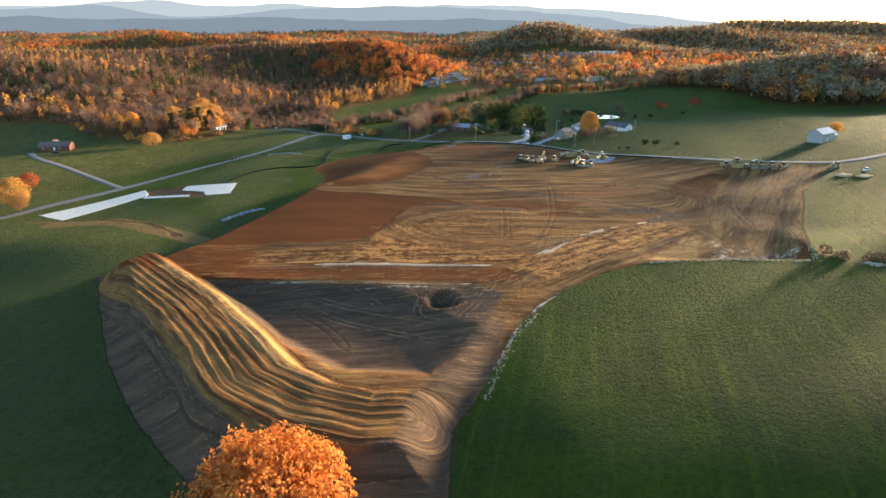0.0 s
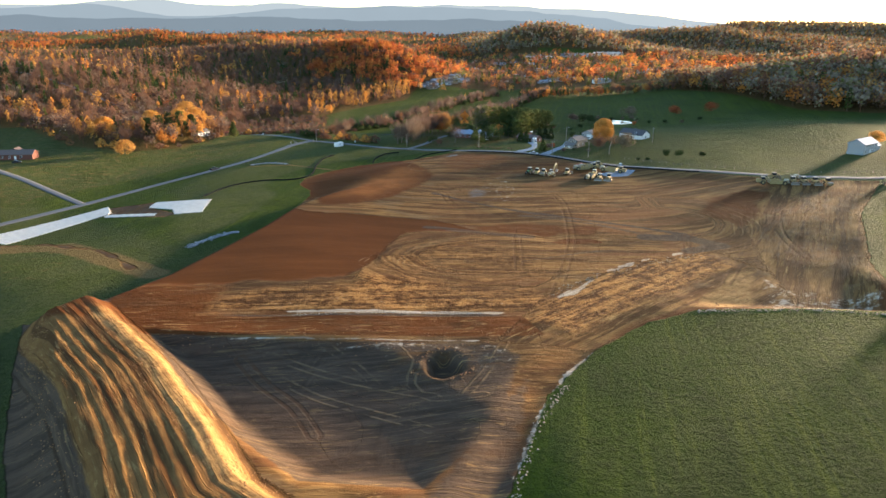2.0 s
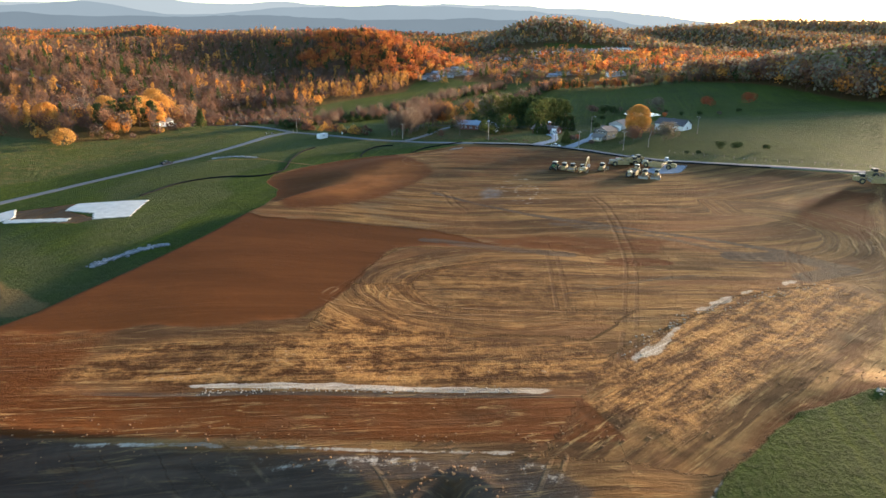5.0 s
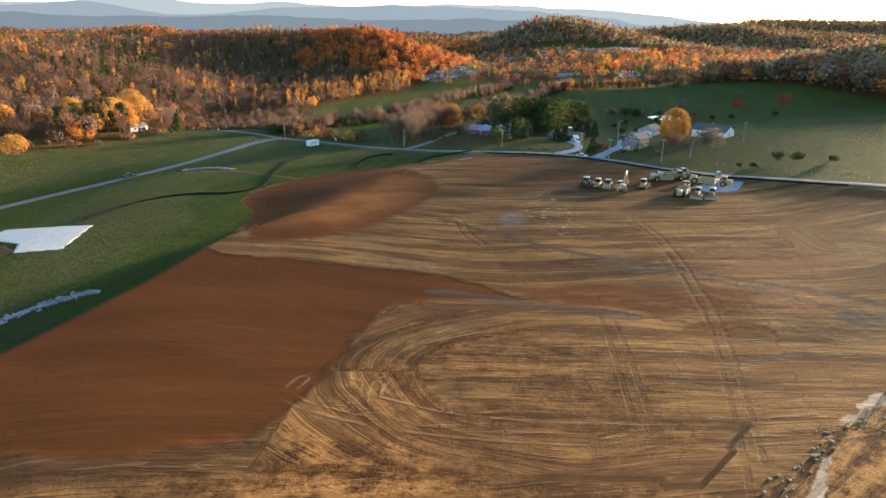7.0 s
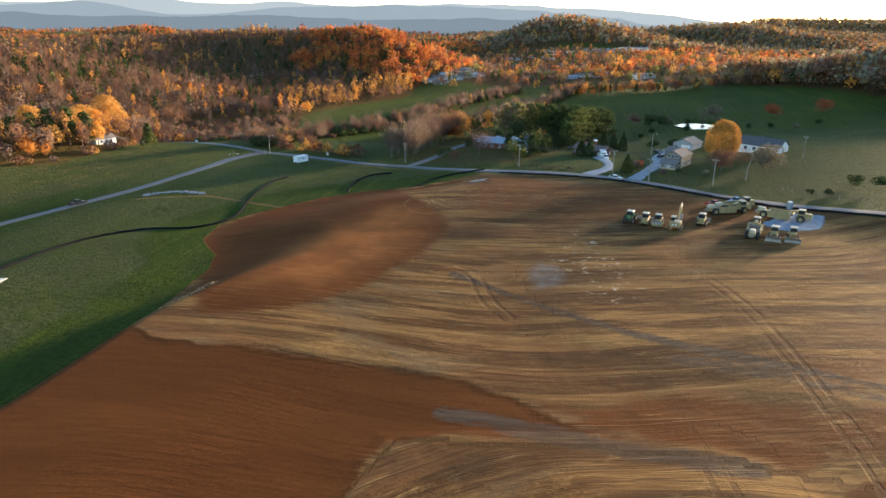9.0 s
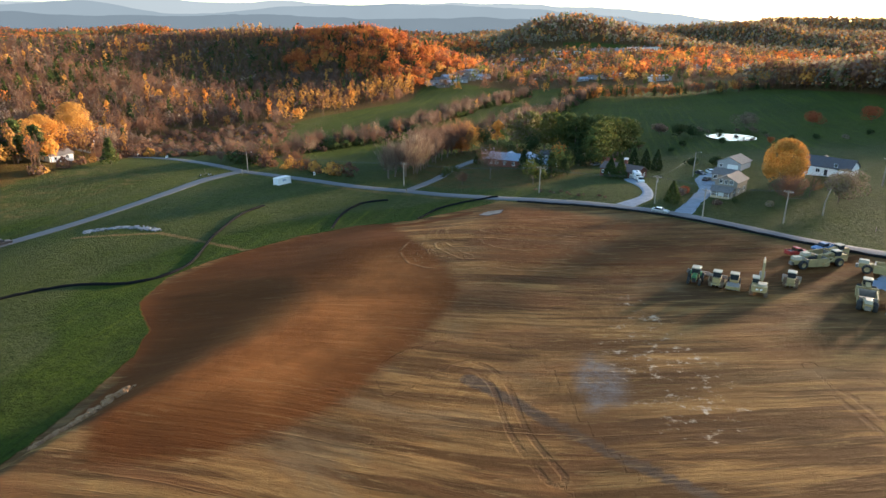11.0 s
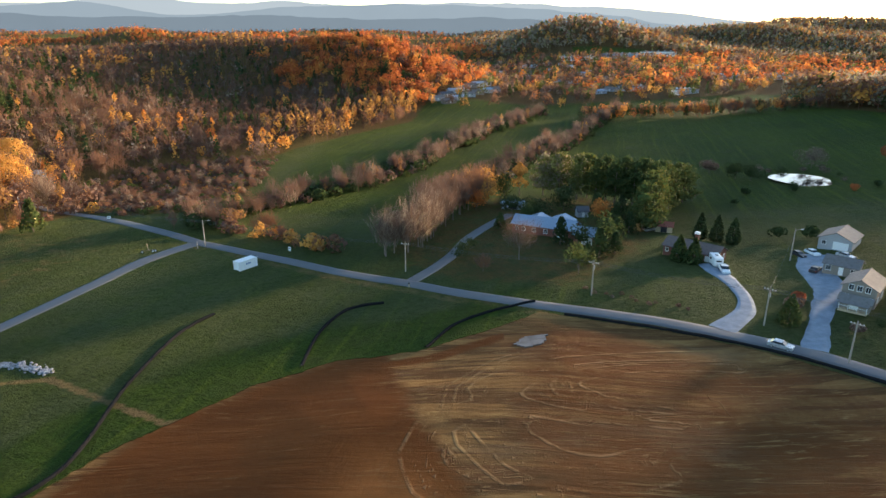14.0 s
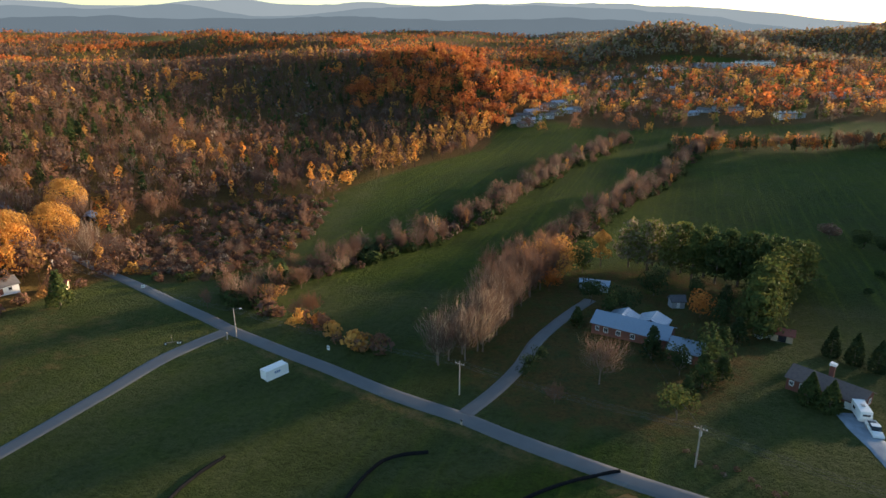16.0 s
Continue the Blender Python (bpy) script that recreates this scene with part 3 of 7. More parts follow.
    gold = np.maximum(gold, 0.4 * crisp([(-14, 246), (8, 250), (26, 238), (30, 214), (14, 206), (-22, 214), (-17, 232)], 3))
    # travel lines of the machines
    u, v = y - 0.07 * x + 9 * np.sin((x + 20) / 42) * sm(200, 260, y), x
    wx, wy = (value_noise(x, y, 45, 61) - 0.5) * 9, (value_noise(x, y, 30, 62) - 0.5) * 16
    u, v = u + wx * sm(190, 215, y), v + wy
    nest = np.hypot(np.minimum(x - 10, 0), (y - 231) / 0.82) + wx * 0.5 + (value_noise(x, y, 13, 74) - 0.5) * 3.0
    nests = (sdf([(-26, 208), (-24, 222), (-17, 246), (-12, 256), (24, 254), (46, 246), (40, 222), (26, 206)], x, y) > 0) & (nest > 15)
    u, v = np.where(nests, nest, u), np.where(nests, v + np.where(y < 231, 140, 0), v)
    arc = np.hypot(x - 84, y - 270)
    turn = sm(38, 34, arc) * sm(16, 20, arc) * sm(80, 90, x)
    u = u * (1 - turn) + arc * 1.6 * turn
    diag = sdf([(12, 172), (34, 169), (50, 182), (64, 187), (88, 183), (100, 205), (88, 235), (60, 226), (28, 200)], x, y) > 0
    u, v = np.where(diag, (y - x * 0.85) * 0.76, u), np.where(diag, (x + y * 0.85) * 0.76, v)
    haul = sdf([(90, 184), (106, 175), (126, 217), (153, 266), (196, 318), (150, 322), (112, 270), (98, 225)], x, y) > 0
    u, v = np.where(haul, x * 0.86 - y * 0.51, u), np.where(haul, x * 0.51 + y * 0.86, v)
    on_berm = (np.abs(db) < 13) & (d > -3) & (y < 192)
    u, v = np.where(on_berm, db * 1.4, u), np.where(on_berm, run, v)
    grass = d < -1
    u, v = np.where(grass, x * 0.97 - y * 0.22, u), np.where(grass, y, v)
    wood = np.maximum(sm(-12, 12, sdf(WOODS, x, y)), sm(-12, 12, sdf(KNOLL_WOOD, x, y)))
    far = sm(850, 960, y) * (value_noise(x, y, 170, 12) * 0.8 + value_noise(x, y, 60, 13) * 0.4 > 0.27)
    wood = np.maximum(wood, np.maximum(far, sm(480, 700, np.abs(x)) * (value_noise(x, y, 120, 14) > 0.35)))
    # house lawn: brown under shrubs, and darkened for the shade it lies in
    wood = np.maximum(wood, 0.52 * soft([(-10, 448), (20, 440), (46, 470), (60, 500), (76, 545), (40, 562), (0, 552), (-34, 480), (-24, 462)], 7))
    wood = np.maximum(wood, 0.75 * soft(BRAMBLE, 6))
    # deep green sown turf: the strip inside the silt fences and the eastern field; elsewhere worn meadow
    lush = 0.22 + 0.5 * sm(-19, -13, d) * sm(240, 275, y) * sm(30, 0, x) + 0.66 * sm(-4, 8, x) * sm(215, 190, y) * sm(150, 130, x)
    lush = np.maximum(lush, 0.6 * sm(500, 540, y) * sm(-110, -80, x)) - 0.12 * soft([(40, 425), (110, 370), (190, 340), (240, 420), (120, 480)], 12)
    lush = np.maximum(lush, 0.62 * soft([(-200, 330), (-140, 292), (-92, 250), (-110, 300), (-130, 350), (-125, 400), (-120, 440)], 8))
    # corner east of the site: shade painted in as deeper green and brown
    corner = soft([(120, 182), (131, 214), (156, 261), (184, 295), (214, 304), (205, 240), (160, 172)], 5)
    lush, wood = np.maximum(lush, 0.95 * corner), np.maximum(wood, 0.40 * corner)
    wood = np.maximum(wood, sm(1540, 1600, y) * sm(40, 90, x) * sm(2900, 2700, y))
    left, _ = line_dist([(-165, 262), (-140, 262), (-110, 240), (-92, 228)], x, y)
    dry = 0.95 * sm(9, 2, np.abs(left)) + 0.42 * sm(6, 0, d + 6) * sm(-8, -1, d) * (y > 330)
    red_cut, _ = line_dist([(-110, 398), (-88, 402), (-60, 388), (-36, 396), (-14, 409)], x, y)
    dry = np.maximum(dry, 0.75 * sm(1.8, 0.4, np.abs(red_cut)))
    # west meadow: its sunlight painted in as yellower, drier grass
    lane, _ = line_dist(LANE_WEST, x, y)
    dry = np.maximum(dry, 0.40 * sm(8, 22, lane) * sm(250, 300, y) * sm(520, 480, y))
    # likewise the sunlit olive grass south-west of the site
    dry = np.maximum(dry, 0.34 * sm(-8, -30, d) * sm(270, 245, y) * sm(170, 200, y) * sm(-90, -120, x))
    inner = d > -2
    track = np.full(x.shape, 9.0)
    for pts in ([(48, 310), (49, 297), (47.6, 278), (45.7, 262), (43.6, 247), (38, 226), (33.7, 211), (30, 199)], 
                [(-9, 315), (-4, 318.5), (0, 313.4), (1.7, 301), (5, 292)], [(104, 264), (92, 262), (84, 250), (77, 229)], [(25.4, 252), (24.4, 238), (22.6, 219)], [(-46, 168), (-38, 158), (-30, 150), (-24, 140)], [(150, 300), (128, 276), (116, 250), (112, 226)], [(120, 262), (106, 246), (92, 226), (80, 208)]):
        t, _ = line_dist([tuple(q) for q in smooth_line(pts, 3.0)], x[inner], y[inner])
        track[inner] = np.where(np.abs(t) < np.abs(track[inner]), t, track[inner])
    sweep = np.full(x.shape, 9.0)
    rs = np.random.RandomState(66)
    for cx, cy, rx, ry, a0, a1, many in ((10, 384, 20, 22, 100, 300, 7), (30, 392, 34, 12, 60, 250, 5), (-4, 374, 12, 12, 60, 300, 5), (86, 268, 24, 30, -80, 60, 6), (20, 225, 40, 10, 170, 330, 4)):
        for _ in range(many):
            f, o = rs.uniform(0.55, 1.15), rs.uniform(-14, 14)
            arc = [(cx + rx * f * math.cos(radians(q)) + rs.uniform(-0.8, 0.8), cy + ry * f * math.sin(radians(q))) for q in np.linspace(a0 + o, a1 + o, 14)]
            t, _ = line_dist(arc, x[inner], y[inner])
            sweep[inner] = np.where(np.abs(t) < np.abs(sweep[inner]), t, sweep[inner])
    for pts in ([(-43.5, 165.7), (-34, 159), (-26, 153), (-17, 148.2), (-8, 143.5), (-2.5, 139.6)], [(-40, 169), (-26, 161), (-12, 155), (-2, 151)],
                [(-28, 172), (-20, 164), (-14, 156)], [(-10, 172), (-6, 165), (-7, 156), (-2, 150), (8, 150)], [(14, 172), (9, 160), (4, 150)]):
        t, _ = line_dist([tuple(q) for q in smooth_line(pts, 3.0)], x[inner], y[inner])
        sweep[inner] = np.where(np.abs(t) < np.abs(sweep[inner]), t, sweep[inner])
    verge, _ = line_dist([(-90, 482), (-39, 455), (-11, 440), (23, 421), (56, 400), (92, 364)], x, y)
    dry = np.maximum(dry, 0.5 * sm(5, 1, np.abs(verge)))
    patch = sdf([(-151, 321), (-132, 325), (-130, 315), (-112, 301), (-116, 296), (-138, 303), (-148, 309)], x, y)
    swale, _ = line_dist([(-180, 268), (-150, 268), (-120, 252), (-100, 232)], x, y)
    patch = np.maximum(patch, 2.2 - np.abs(swale) - 2.0 * value_noise(x, y, 6, 63))
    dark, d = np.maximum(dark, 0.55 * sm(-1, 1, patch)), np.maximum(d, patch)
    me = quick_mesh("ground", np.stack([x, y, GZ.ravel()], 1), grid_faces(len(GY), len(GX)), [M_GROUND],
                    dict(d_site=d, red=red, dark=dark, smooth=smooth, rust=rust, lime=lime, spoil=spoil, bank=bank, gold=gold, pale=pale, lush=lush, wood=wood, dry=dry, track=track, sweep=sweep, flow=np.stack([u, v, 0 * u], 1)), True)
    tagged(new("ground", me), "rolling farmland and a freshly graded red clay building site", "ground", kind="structure")


build_ground()


def ribbon(name, pts, width, mat, label, category, lift=0.09, step=2.0, wobble=0.0):
    """A road or drive laid over the ground, with a slight crown and buried edges."""
    c = smooth_line(pts, step)
    t = np.gradient(c, axis=0)
    t /= np.linalg.norm(t, axis=1)[:, None]
    side = np.stack([t[:, 1], -t[:, 0]], 1)
    w = np.broadcast_to(np.asarray(width, float), (len(c),)) if np.ndim(width) == 0 else np.interp(np.linspace(0, 1, len(c)), np.linspace(0, 1, len(width)), width)
    prof = [(-0.56, -0.35), (-0.5, 0.0), (-0.25, 0.04), (0, 0.06), (0.25, 0.04), (0.5, 0.0), (0.56, -0.35)]
    vs, lane = [], []
    for k, (o, z) in enumerate(prof):
        off = o * w + (wobble * (value_noise(c[:, 0], c[:, 1], 3.0, 20 + k) - 0.5) if abs(o) >= 0.5 else 0)
        q = c + side * np.asarray(off)[:, None]
        vs.append(np.stack([q[:, 0], q[:, 1], ground_z(q[:, 0], q[:, 1]) + lift + z], 1))
        lane.append(np.full(len(c), abs(o) * 2))
    v = np.stack(vs, 1).reshape(-1, 3)
    me = quick_mesh(name, v, grid_faces(len(c), len(prof)), [mat], dict(lane=np.stack(lane, 1).ravel()), True)
    return tagged(new(name, me), label, category, kind="structure")


MAIN_ROAD = [(-420, 690), (-300, 622), (-200, 559), (-158, 530), (-119, 502), (-94, 488), (-73, 476.5), (-55, 467.5), (-39, 459), (-23, 451.3), (-11, 444),
             (0, 437.3), (11, 431), (23, 424.8), (34, 418.8), (43, 413), (56, 404.3), (69, 391.5), (80, 379), (92, 368), (104, 360), (127, 345), (150, 331),
             (176, 323), (196, 318), (223, 325), (260, 348), (320, 390), (420, 430)]
SIDE_ROAD = [(-90, 487), (-99.5, 469), (-104.5, 452), (-109, 437), (-114, 422), (-120, 408), (-132, 388), (-150, 361), (-168, 330), (-185, 299), (-205, 258), (-260, 175), (-330, 80)]
ribbon("road_main", MAIN_ROAD, 4.1, M_ASPHALT, "worn grey two-lane country road past the fields", "road")
ribbon("road_side", SIDE_ROAD, 4.1, M_ASPHALT, "worn grey side road climbing between the meadows", "road", lift=0.075)
ribbon("drive_1", [(-21.5, 452.5), (-15.3, 463.3), (-10.3, 475), (-6, 489.5), (2, 505.7), (10.5, 520.5)], 3.6, M_ASPHALT, "narrow curving asphalt drive up to the house", "driveway", lift=0.11)
ribbon("drive_2", [(44, 414.5), (52.5, 423), (56, 433), (57, 446), (57.3, 458)], (5.5, 4.2, 3.2, 3.4, 4.6, 5.2), M_GRAVEL, "pale gravel drive leading to the brick house", "driveway", lift=0.11, wobble=0.5)
ribbon("drive_3", [(58, 405), (69, 423), (77, 435), (82, 450), (88, 463)], (5, 3.8, 4.8, 7.5, 8, 6.5), M_GRAVEL, "wide pale gravel yard drive between the tan houses", "driveway", lift=0.11, wobble=0.8)
ribbon("farm_lane", [(-168, 330), (-190, 345), (-215, 362), (-238, 376), (-252, 392)], 3.6, M_ASPHALT, "dark farm lane up to the red-brick house", "driveway", lift=0.11)

# ---- trees ----
RNG = np.random.RandomState(11)


def rand_dirs(n, rs):
    v = rs.normal(size=(n, 3))
    return v / np.linalg.norm(v, axis=1)[:, None]


def cards(centers, size, rs, flat=0.0, stretch=1.0, out=None):
    """Small leaf sprays: one bent quad each, turned at random, or facing about the way of out."""
    n = len(centers)
    a = rand_dirs(n, rs)
    a[:, 2] *= 1 - flat
    if out is None:
        b = np.cross(a, rand_dirs(n, rs))
    else:
        face = out / (np.linalg.norm(out, axis=1)[:, None] + 1e-9) + rs.normal(size=(n, 3)) * 0.42
        a = np.cross(face, a)
        a /= np.linalg.norm(a, axis=1)[:, None] + 1e-9
        b = np.cross(face, a)
    b /= np.linalg.norm(b, axis=1)[:, None] + 1e-9
    s = np.broadcast_to(np.asarray(size, float), (n,)) * rs.uniform(0.65, 1.25, n)
    a, b = a * (s * stretch)[:, None] * 0.5, b * s[:, None] * 0.5
    q = np.stack([centers - a - b * 0.6, centers + a * 0.3 - b, centers + a + b * 0.5, centers - a * 0.4 + b], 1)
    return q.reshape(-1, 3)


def crown_points(kind, n, h, r, rs):
    """Centres of leaf sprays for one crown that stands on z = 0 and is h high."""
    if kind == "round":
        lobes = rs.normal(size=(9, 3)) * (r * 0.42, r * 0.42, h * 0.13) + (0, 0, h * 0.62)
        lobes[0] = (0, 0, h * 0.68)
        k = rs.randint(0, 9, n)
        p = lobes[k] + rand_dirs(n, rs) * (rs.uniform(0.55, 1.0, n) ** 0.5)[:, None] * (r * 0.58, r * 0.58, h * 0.27)
        p[:, 2] = np.maximum(p[:, 2], h * 0.16)
    elif kind == "column":
        z = rs.beta(1.5, 1.15, n)
        rad = r * np.minimum(1, (1.03 - z) * 2.4) * (0.6 + 0.4 * np.sin(z * 9 + 1)) * rs.uniform(0.3, 1, n) ** 0.5
        a = rs.uniform(0, 6.283, n)
        p = np.stack([rad * np.cos(a), rad * np.sin(a), h * (0.3 + 0.7 * z)], 1)
    elif kind == "pine":
        tier = rs.randint(0, 9, n) / 9.0
        a = rs.randint(0, 7, n) * 0.9 + tier * 4 + rs.normal(size=n) * 0.16
        out = rs.uniform(0.12, 1, n) ** 0.7
        rad = r * (1 - tier * 0.86) * out
        p = np.stack([rad * np.cos(a), rad * np.sin(a), h * (0.18 + 0.82 * tier) - out * 0.06 * h * (1 - tier) + rs.normal(size=n) * 0.025 * h], 1)
    else:
        z = rs.uniform(0, 1, n)
        rad = r * np.sin(np.clip(z * 0.95 + 0.08, 0, 1) * 3.14159) ** 0.6 * rs.uniform(0.6, 1, n)
        a = rs.uniform(0, 6.283, n)
        p = np.stack([rad * np.cos(a), rad * np.sin(a), h * (0.02 + 0.98 * z)], 1)
    return p


def sticks(segs, width):
    """Thin flat wands from pairs of points: (n, 2, 3), wide at the foot."""
    a, b = segs[:, 0], segs[:, 1]
    d = b - a
    s = np.cross(d, (0.3, 0.9, 0.2))
    s /= np.linalg.norm(s, axis=1)[:, None] + 1e-9
    w = np.asarray(width, float).reshape(-1, 1) * 0.5
    return np.stack([a - s * w, a + s * w, b + s * w * 0.35, b - s * w * 0.35], 1).reshape(-1, 3)


def branch_segments(h, r, levels, rs, spread=0.55):
    """Limbs forking upwards out of a trunk, as pairs of points with widths."""
    segs, wid = [], []
    tips = [(np.array((0, 0, 0.0)), np.array((0, 0, 1.0)), h * 0.27, h * 0.022)]
    for lv in range(levels):
        nxt = []
        for p, d, ln, w in tips:
            e = p + d * ln
            segs.append((p, e))
            wid.append(w)
            for _ in range(3 if lv < 2 else 3):
                q = d + rs.normal(size=3) * spread * (r / h * 2.2)
                q[2] = max(q[2], 0.12)
                q /= np.linalg.norm(q)
                nxt.append((p + d * ln * rs.uniform(0.5, 1.0), q, ln * rs.uniform(0.68, 0.95), w * 0.58))
        tips = nxt
    return np.array(segs), np.array(wid)


def twigs(n, h, r, rs):
    """Fine upright twigs through a rounded, leafless crown, as pairs of points."""
    p = rand_dirs(n, rs) * (rs.uniform(0.1, 1, n) ** 0.62)[:, None] * (r, r, h * 0.36) + (0, 0, h * 0.60)
    p *= 1 + (value_noise(np.arctan2(p[:, 1], p[:, 0]) * 2 + 9, p[:, 2] / h * 4, 1.0, 75) - 0.5)[:, None] * 0.9 * (1, 1, 0.35)
    d = p - (0, 0, h * 0.12)
    d = d / np.linalg.norm(d, axis=1)[:, None] + rs.normal(size=(n, 3)) * 0.34
    d[:, 2] += 0.2
    return np.stack([p - d * 0.5 * h * 0.13, p + d * rs.uniform(0.3, 0.6, n)[:, None] * h * 0.13], 1)


def far_tree(kind, n, h, r, size, seed):
    """One light tree of sprays for the woods: corners of quads, and each corner's shift of tone."""
    rs = np.random.RandomState(seed)
    if kind == "bare":
        segs, wid = branch_segments(h, r, 4 if n > 100 else 3 if n > 20 else 2, rs)
        q = sticks(segs, np.maximum(wid * 1.1, size * 0.14))
        m = n if n > 20 else 12
        q = np.vstack([q, sticks(twigs(m, h, r, rs), np.full(m, size * 0.15))])
    else:
        p = crown_points(kind, n, h, r, rs)
        q = cards(p, size, rs, out=(p - (0, 0, h * 0.5)) / (r, r, h * 0.42))
        trunk = np.array([[(0, 0, -0.3), (0, 0, h * 0.6)], [(0.05, 0, -0.3), (0.05, 0.02, h * 0.6)]])
        q = np.vstack([q, sticks(trunk, [h * 0.03, h * 0.03])])
        shift = np.zeros(len(q))
        shift[-8:] = 99
        return q, shift
    return q, np.zeros(len(q))


KINDS = ["round", "column", "pine", "bare", "shrub"]
SHAPE = dict(round=(13, 5.2), column=(17, 2.9), pine=(15, 3.4), bare=(14, 4.2), shrub=(3.2, 2.3))
LODS = {}
for lod, (num, size) in enumerate(((210, 1.10), (84, 1.6), (24, 2.7), (9, 3.9))):
    for kd in KINDS:
        h, r = SHAPE[kd]
        m = num if kd != "shrub" else num // 3
        LODS[kd, lod] = [far_tree(kd, m, h, r, size * (0.8 if kd in ("shrub", "column") else 1), 100 + 7 * s + lod) for s in range(4)]


def grow(name, spots, label, category="trees"):
    """Joined woodland. spots: rows of x, y, kind, lod, scale, tone."""
    vs, tn = [], []
    for x, y, kd, lod, sc, tone in spots:
        q, sh = LODS[kd, lod][RNG.randint(4)]
        a = RNG.uniform(0, 6.283)
        c, s = math.cos(a) * sc, math.sin(a) * sc
        z = float(ground_z(x, y)) - 0.15
        sz = sc * RNG.uniform(0.85, 1.15)
        vs.append(np.stack([q[:, 0] * c - q[:, 1] * s + x, q[:, 0] * s + q[:, 1] * c + y, q[:, 2] * sz + z], 1))
        tn.append(np.where(sh > 50, 0.40, tone + sh))
    v, tn = np.vstack(vs), np.concatenate(tn)
    me = quick_mesh(name, v, np.arange(len(v)).reshape(-1, 4), [M_LEAF], dict(tone=tn))
    return tagged(new(name, me), label, category, kind="stuff")


def scatter(poly, gap, seed, jitter=0.45):
    """Uneven spots inside an outline."""
    p = np.array(poly)
    rs = np.random.RandomState(seed)
    x, y = np.meshgrid(np.arange(p[:, 0].min(), p[:, 0].max(), gap), np.arange(p[:, 1].min(), p[:, 1].max(), gap))
    x = x.ravel() + rs.uniform(-jitter, jitter, x.size) * gap * 1.4
    y = y.ravel() + rs.uniform(-jitter, jitter, y.size) * gap * 1.4
    ok = sdf(poly, x, y) > 0
    return np.stack([x[ok], y[ok]], 1), rs


def pick(rs, table):
    k = rs.choice(len(table), p=np.array([t[0] for t in table]) / sum(t[0] for t in table))
    _, kd, lo, hi, s0, s1 = table[k]
    return kd, rs.uniform(s0, s1), rs.uniform(lo, hi)


LEAFLESS = [(46, "bare", 0.34, 0.45, 0.8, 1.15), (40, "round", 0.34, 0.45, 0.6, 0.95), (5, "pine", 0.05, 0.22, 0.7, 1.0), (5, "column", 0.50, 0.66, 0.6, 0.9), (4, "round", 0.48, 0.80, 0.5, 0.8)]
GILDED = [(22, "round", 0.48, 0.68, 0.6, 0.9), (28, "column", 0.48, 0.68, 0.7, 1.05), (30, "bare", 0.35, 0.46, 0.8, 1.1), (20, "round", 0.35, 0.46, 0.6, 0.9)]
TOWNMIX = [(24, "bare", 0.35, 0.44, 0.7, 1.0), (12, "pine", 0.03, 0.16, 0.6, 0.95), (20, "round", 0.50, 0.62, 0.6, 0.95), (11, "round", 0.70, 0.92, 0.6, 0.9), (12, "round", 0.16, 0.26, 0.6, 0.9), (26, "round", 0.34, 0.46, 0.6, 0.9)]
MIXED = [(50, "bare", 0.33, 0.46, 0.75, 1.1), (24, "column", 0.38, 0.68, 0.6, 1.0), (22, "round", 0.38, 0.60, 0.6, 0.9), (6, "pine", 0.05, 0.25, 0.7, 1.0)]
PINEY = [(30, "pine", 0.02, 0.13, 0.6, 1.0), (40, "bare", 0.35, 0.45, 0.8, 1.1), (12, "column", 0.36, 0.56, 0.6, 0.95), (22, "round", 0.35, 0.44, 0.6, 0.8)]
RUSSET = [(56, "round", 0.76, 0.98, 0.7, 1.1), (8, "pine", 0.03, 0.14, 0.8, 1.1), (16, "round", 0.62, 0.76, 0.6, 1.0), (14, "round", 0.38, 0.50, 0.7, 1.0), (8, "round", 0.10, 0.22, 0.6, 0.9)]
# paled tones: haze over the knoll and far hills painted into foliage
HAZY = [(46, "round", 0.27, 0.31, 0.8, 1.2), (26, "round", 0.42, 0.50, 0.8, 1.2), (8, "pine", 0.05, 0.18, 0.7, 1.0), (20, "round", 0.50, 0.76, 0.7, 1.0)]
SCRUB = [(70, "shrub", 0.36, 0.62, 0.7, 1.6), (20, "bare", 0.36, 0.5, 0.35, 0.6), (10, "round", 0.45, 0.75, 0.3, 0.5)]

# the great wood west of the fields, and its hill
pts, rs = scatter(WOODS, 7.4, 31)
spots = []
for x, y in pts:
    if x < -0.85 * y - 25:
        continue
    lod = 0 if math.hypot(x + 60, y - 450) < 200 else 1 if y < 760 or abs(x + 60) < 130 else 2
    hill = float(mound(x, y, -62, 1010, 112, 140)) + 0.5 * (float(value_noise(x, y, 26, 34)) - 0.5)
    tab = RUSSET if hill > 0.35 else PINEY if (value_noise(x, y, 75, 33) > 0.56 and y > 600) or float(mound(x, y, -215, 960, 55, 90)) > 0.4 else GILDED if value_noise(x, y, 42, 36) > 0.70 else LEAFLESS
    edge = float(sdf(WOODS, x, y))
    if float(sdf(BRAMBLE, x, y)) > 0:
        continue
    kd, sc, tone = pick(rs, SCRUB if edge < 7 and y < 640 else tab)
    if tab is not RUSSET and edge < 40 and y > 700 and kd != "shrub" and rs.rand() < 0.6:
        kd, tone = ("column", rs.uniform(0.44, 0.60))
    spots.append((x, y, kd, lod, sc, tone))
grow("woodland", spots, "autumn woodland of bare, golden and russet trees with pines", "woodland")

# brambles filling the hollow at the wood's foot
pts, rs = scatter(BRAMBLE, 3.6, 39)
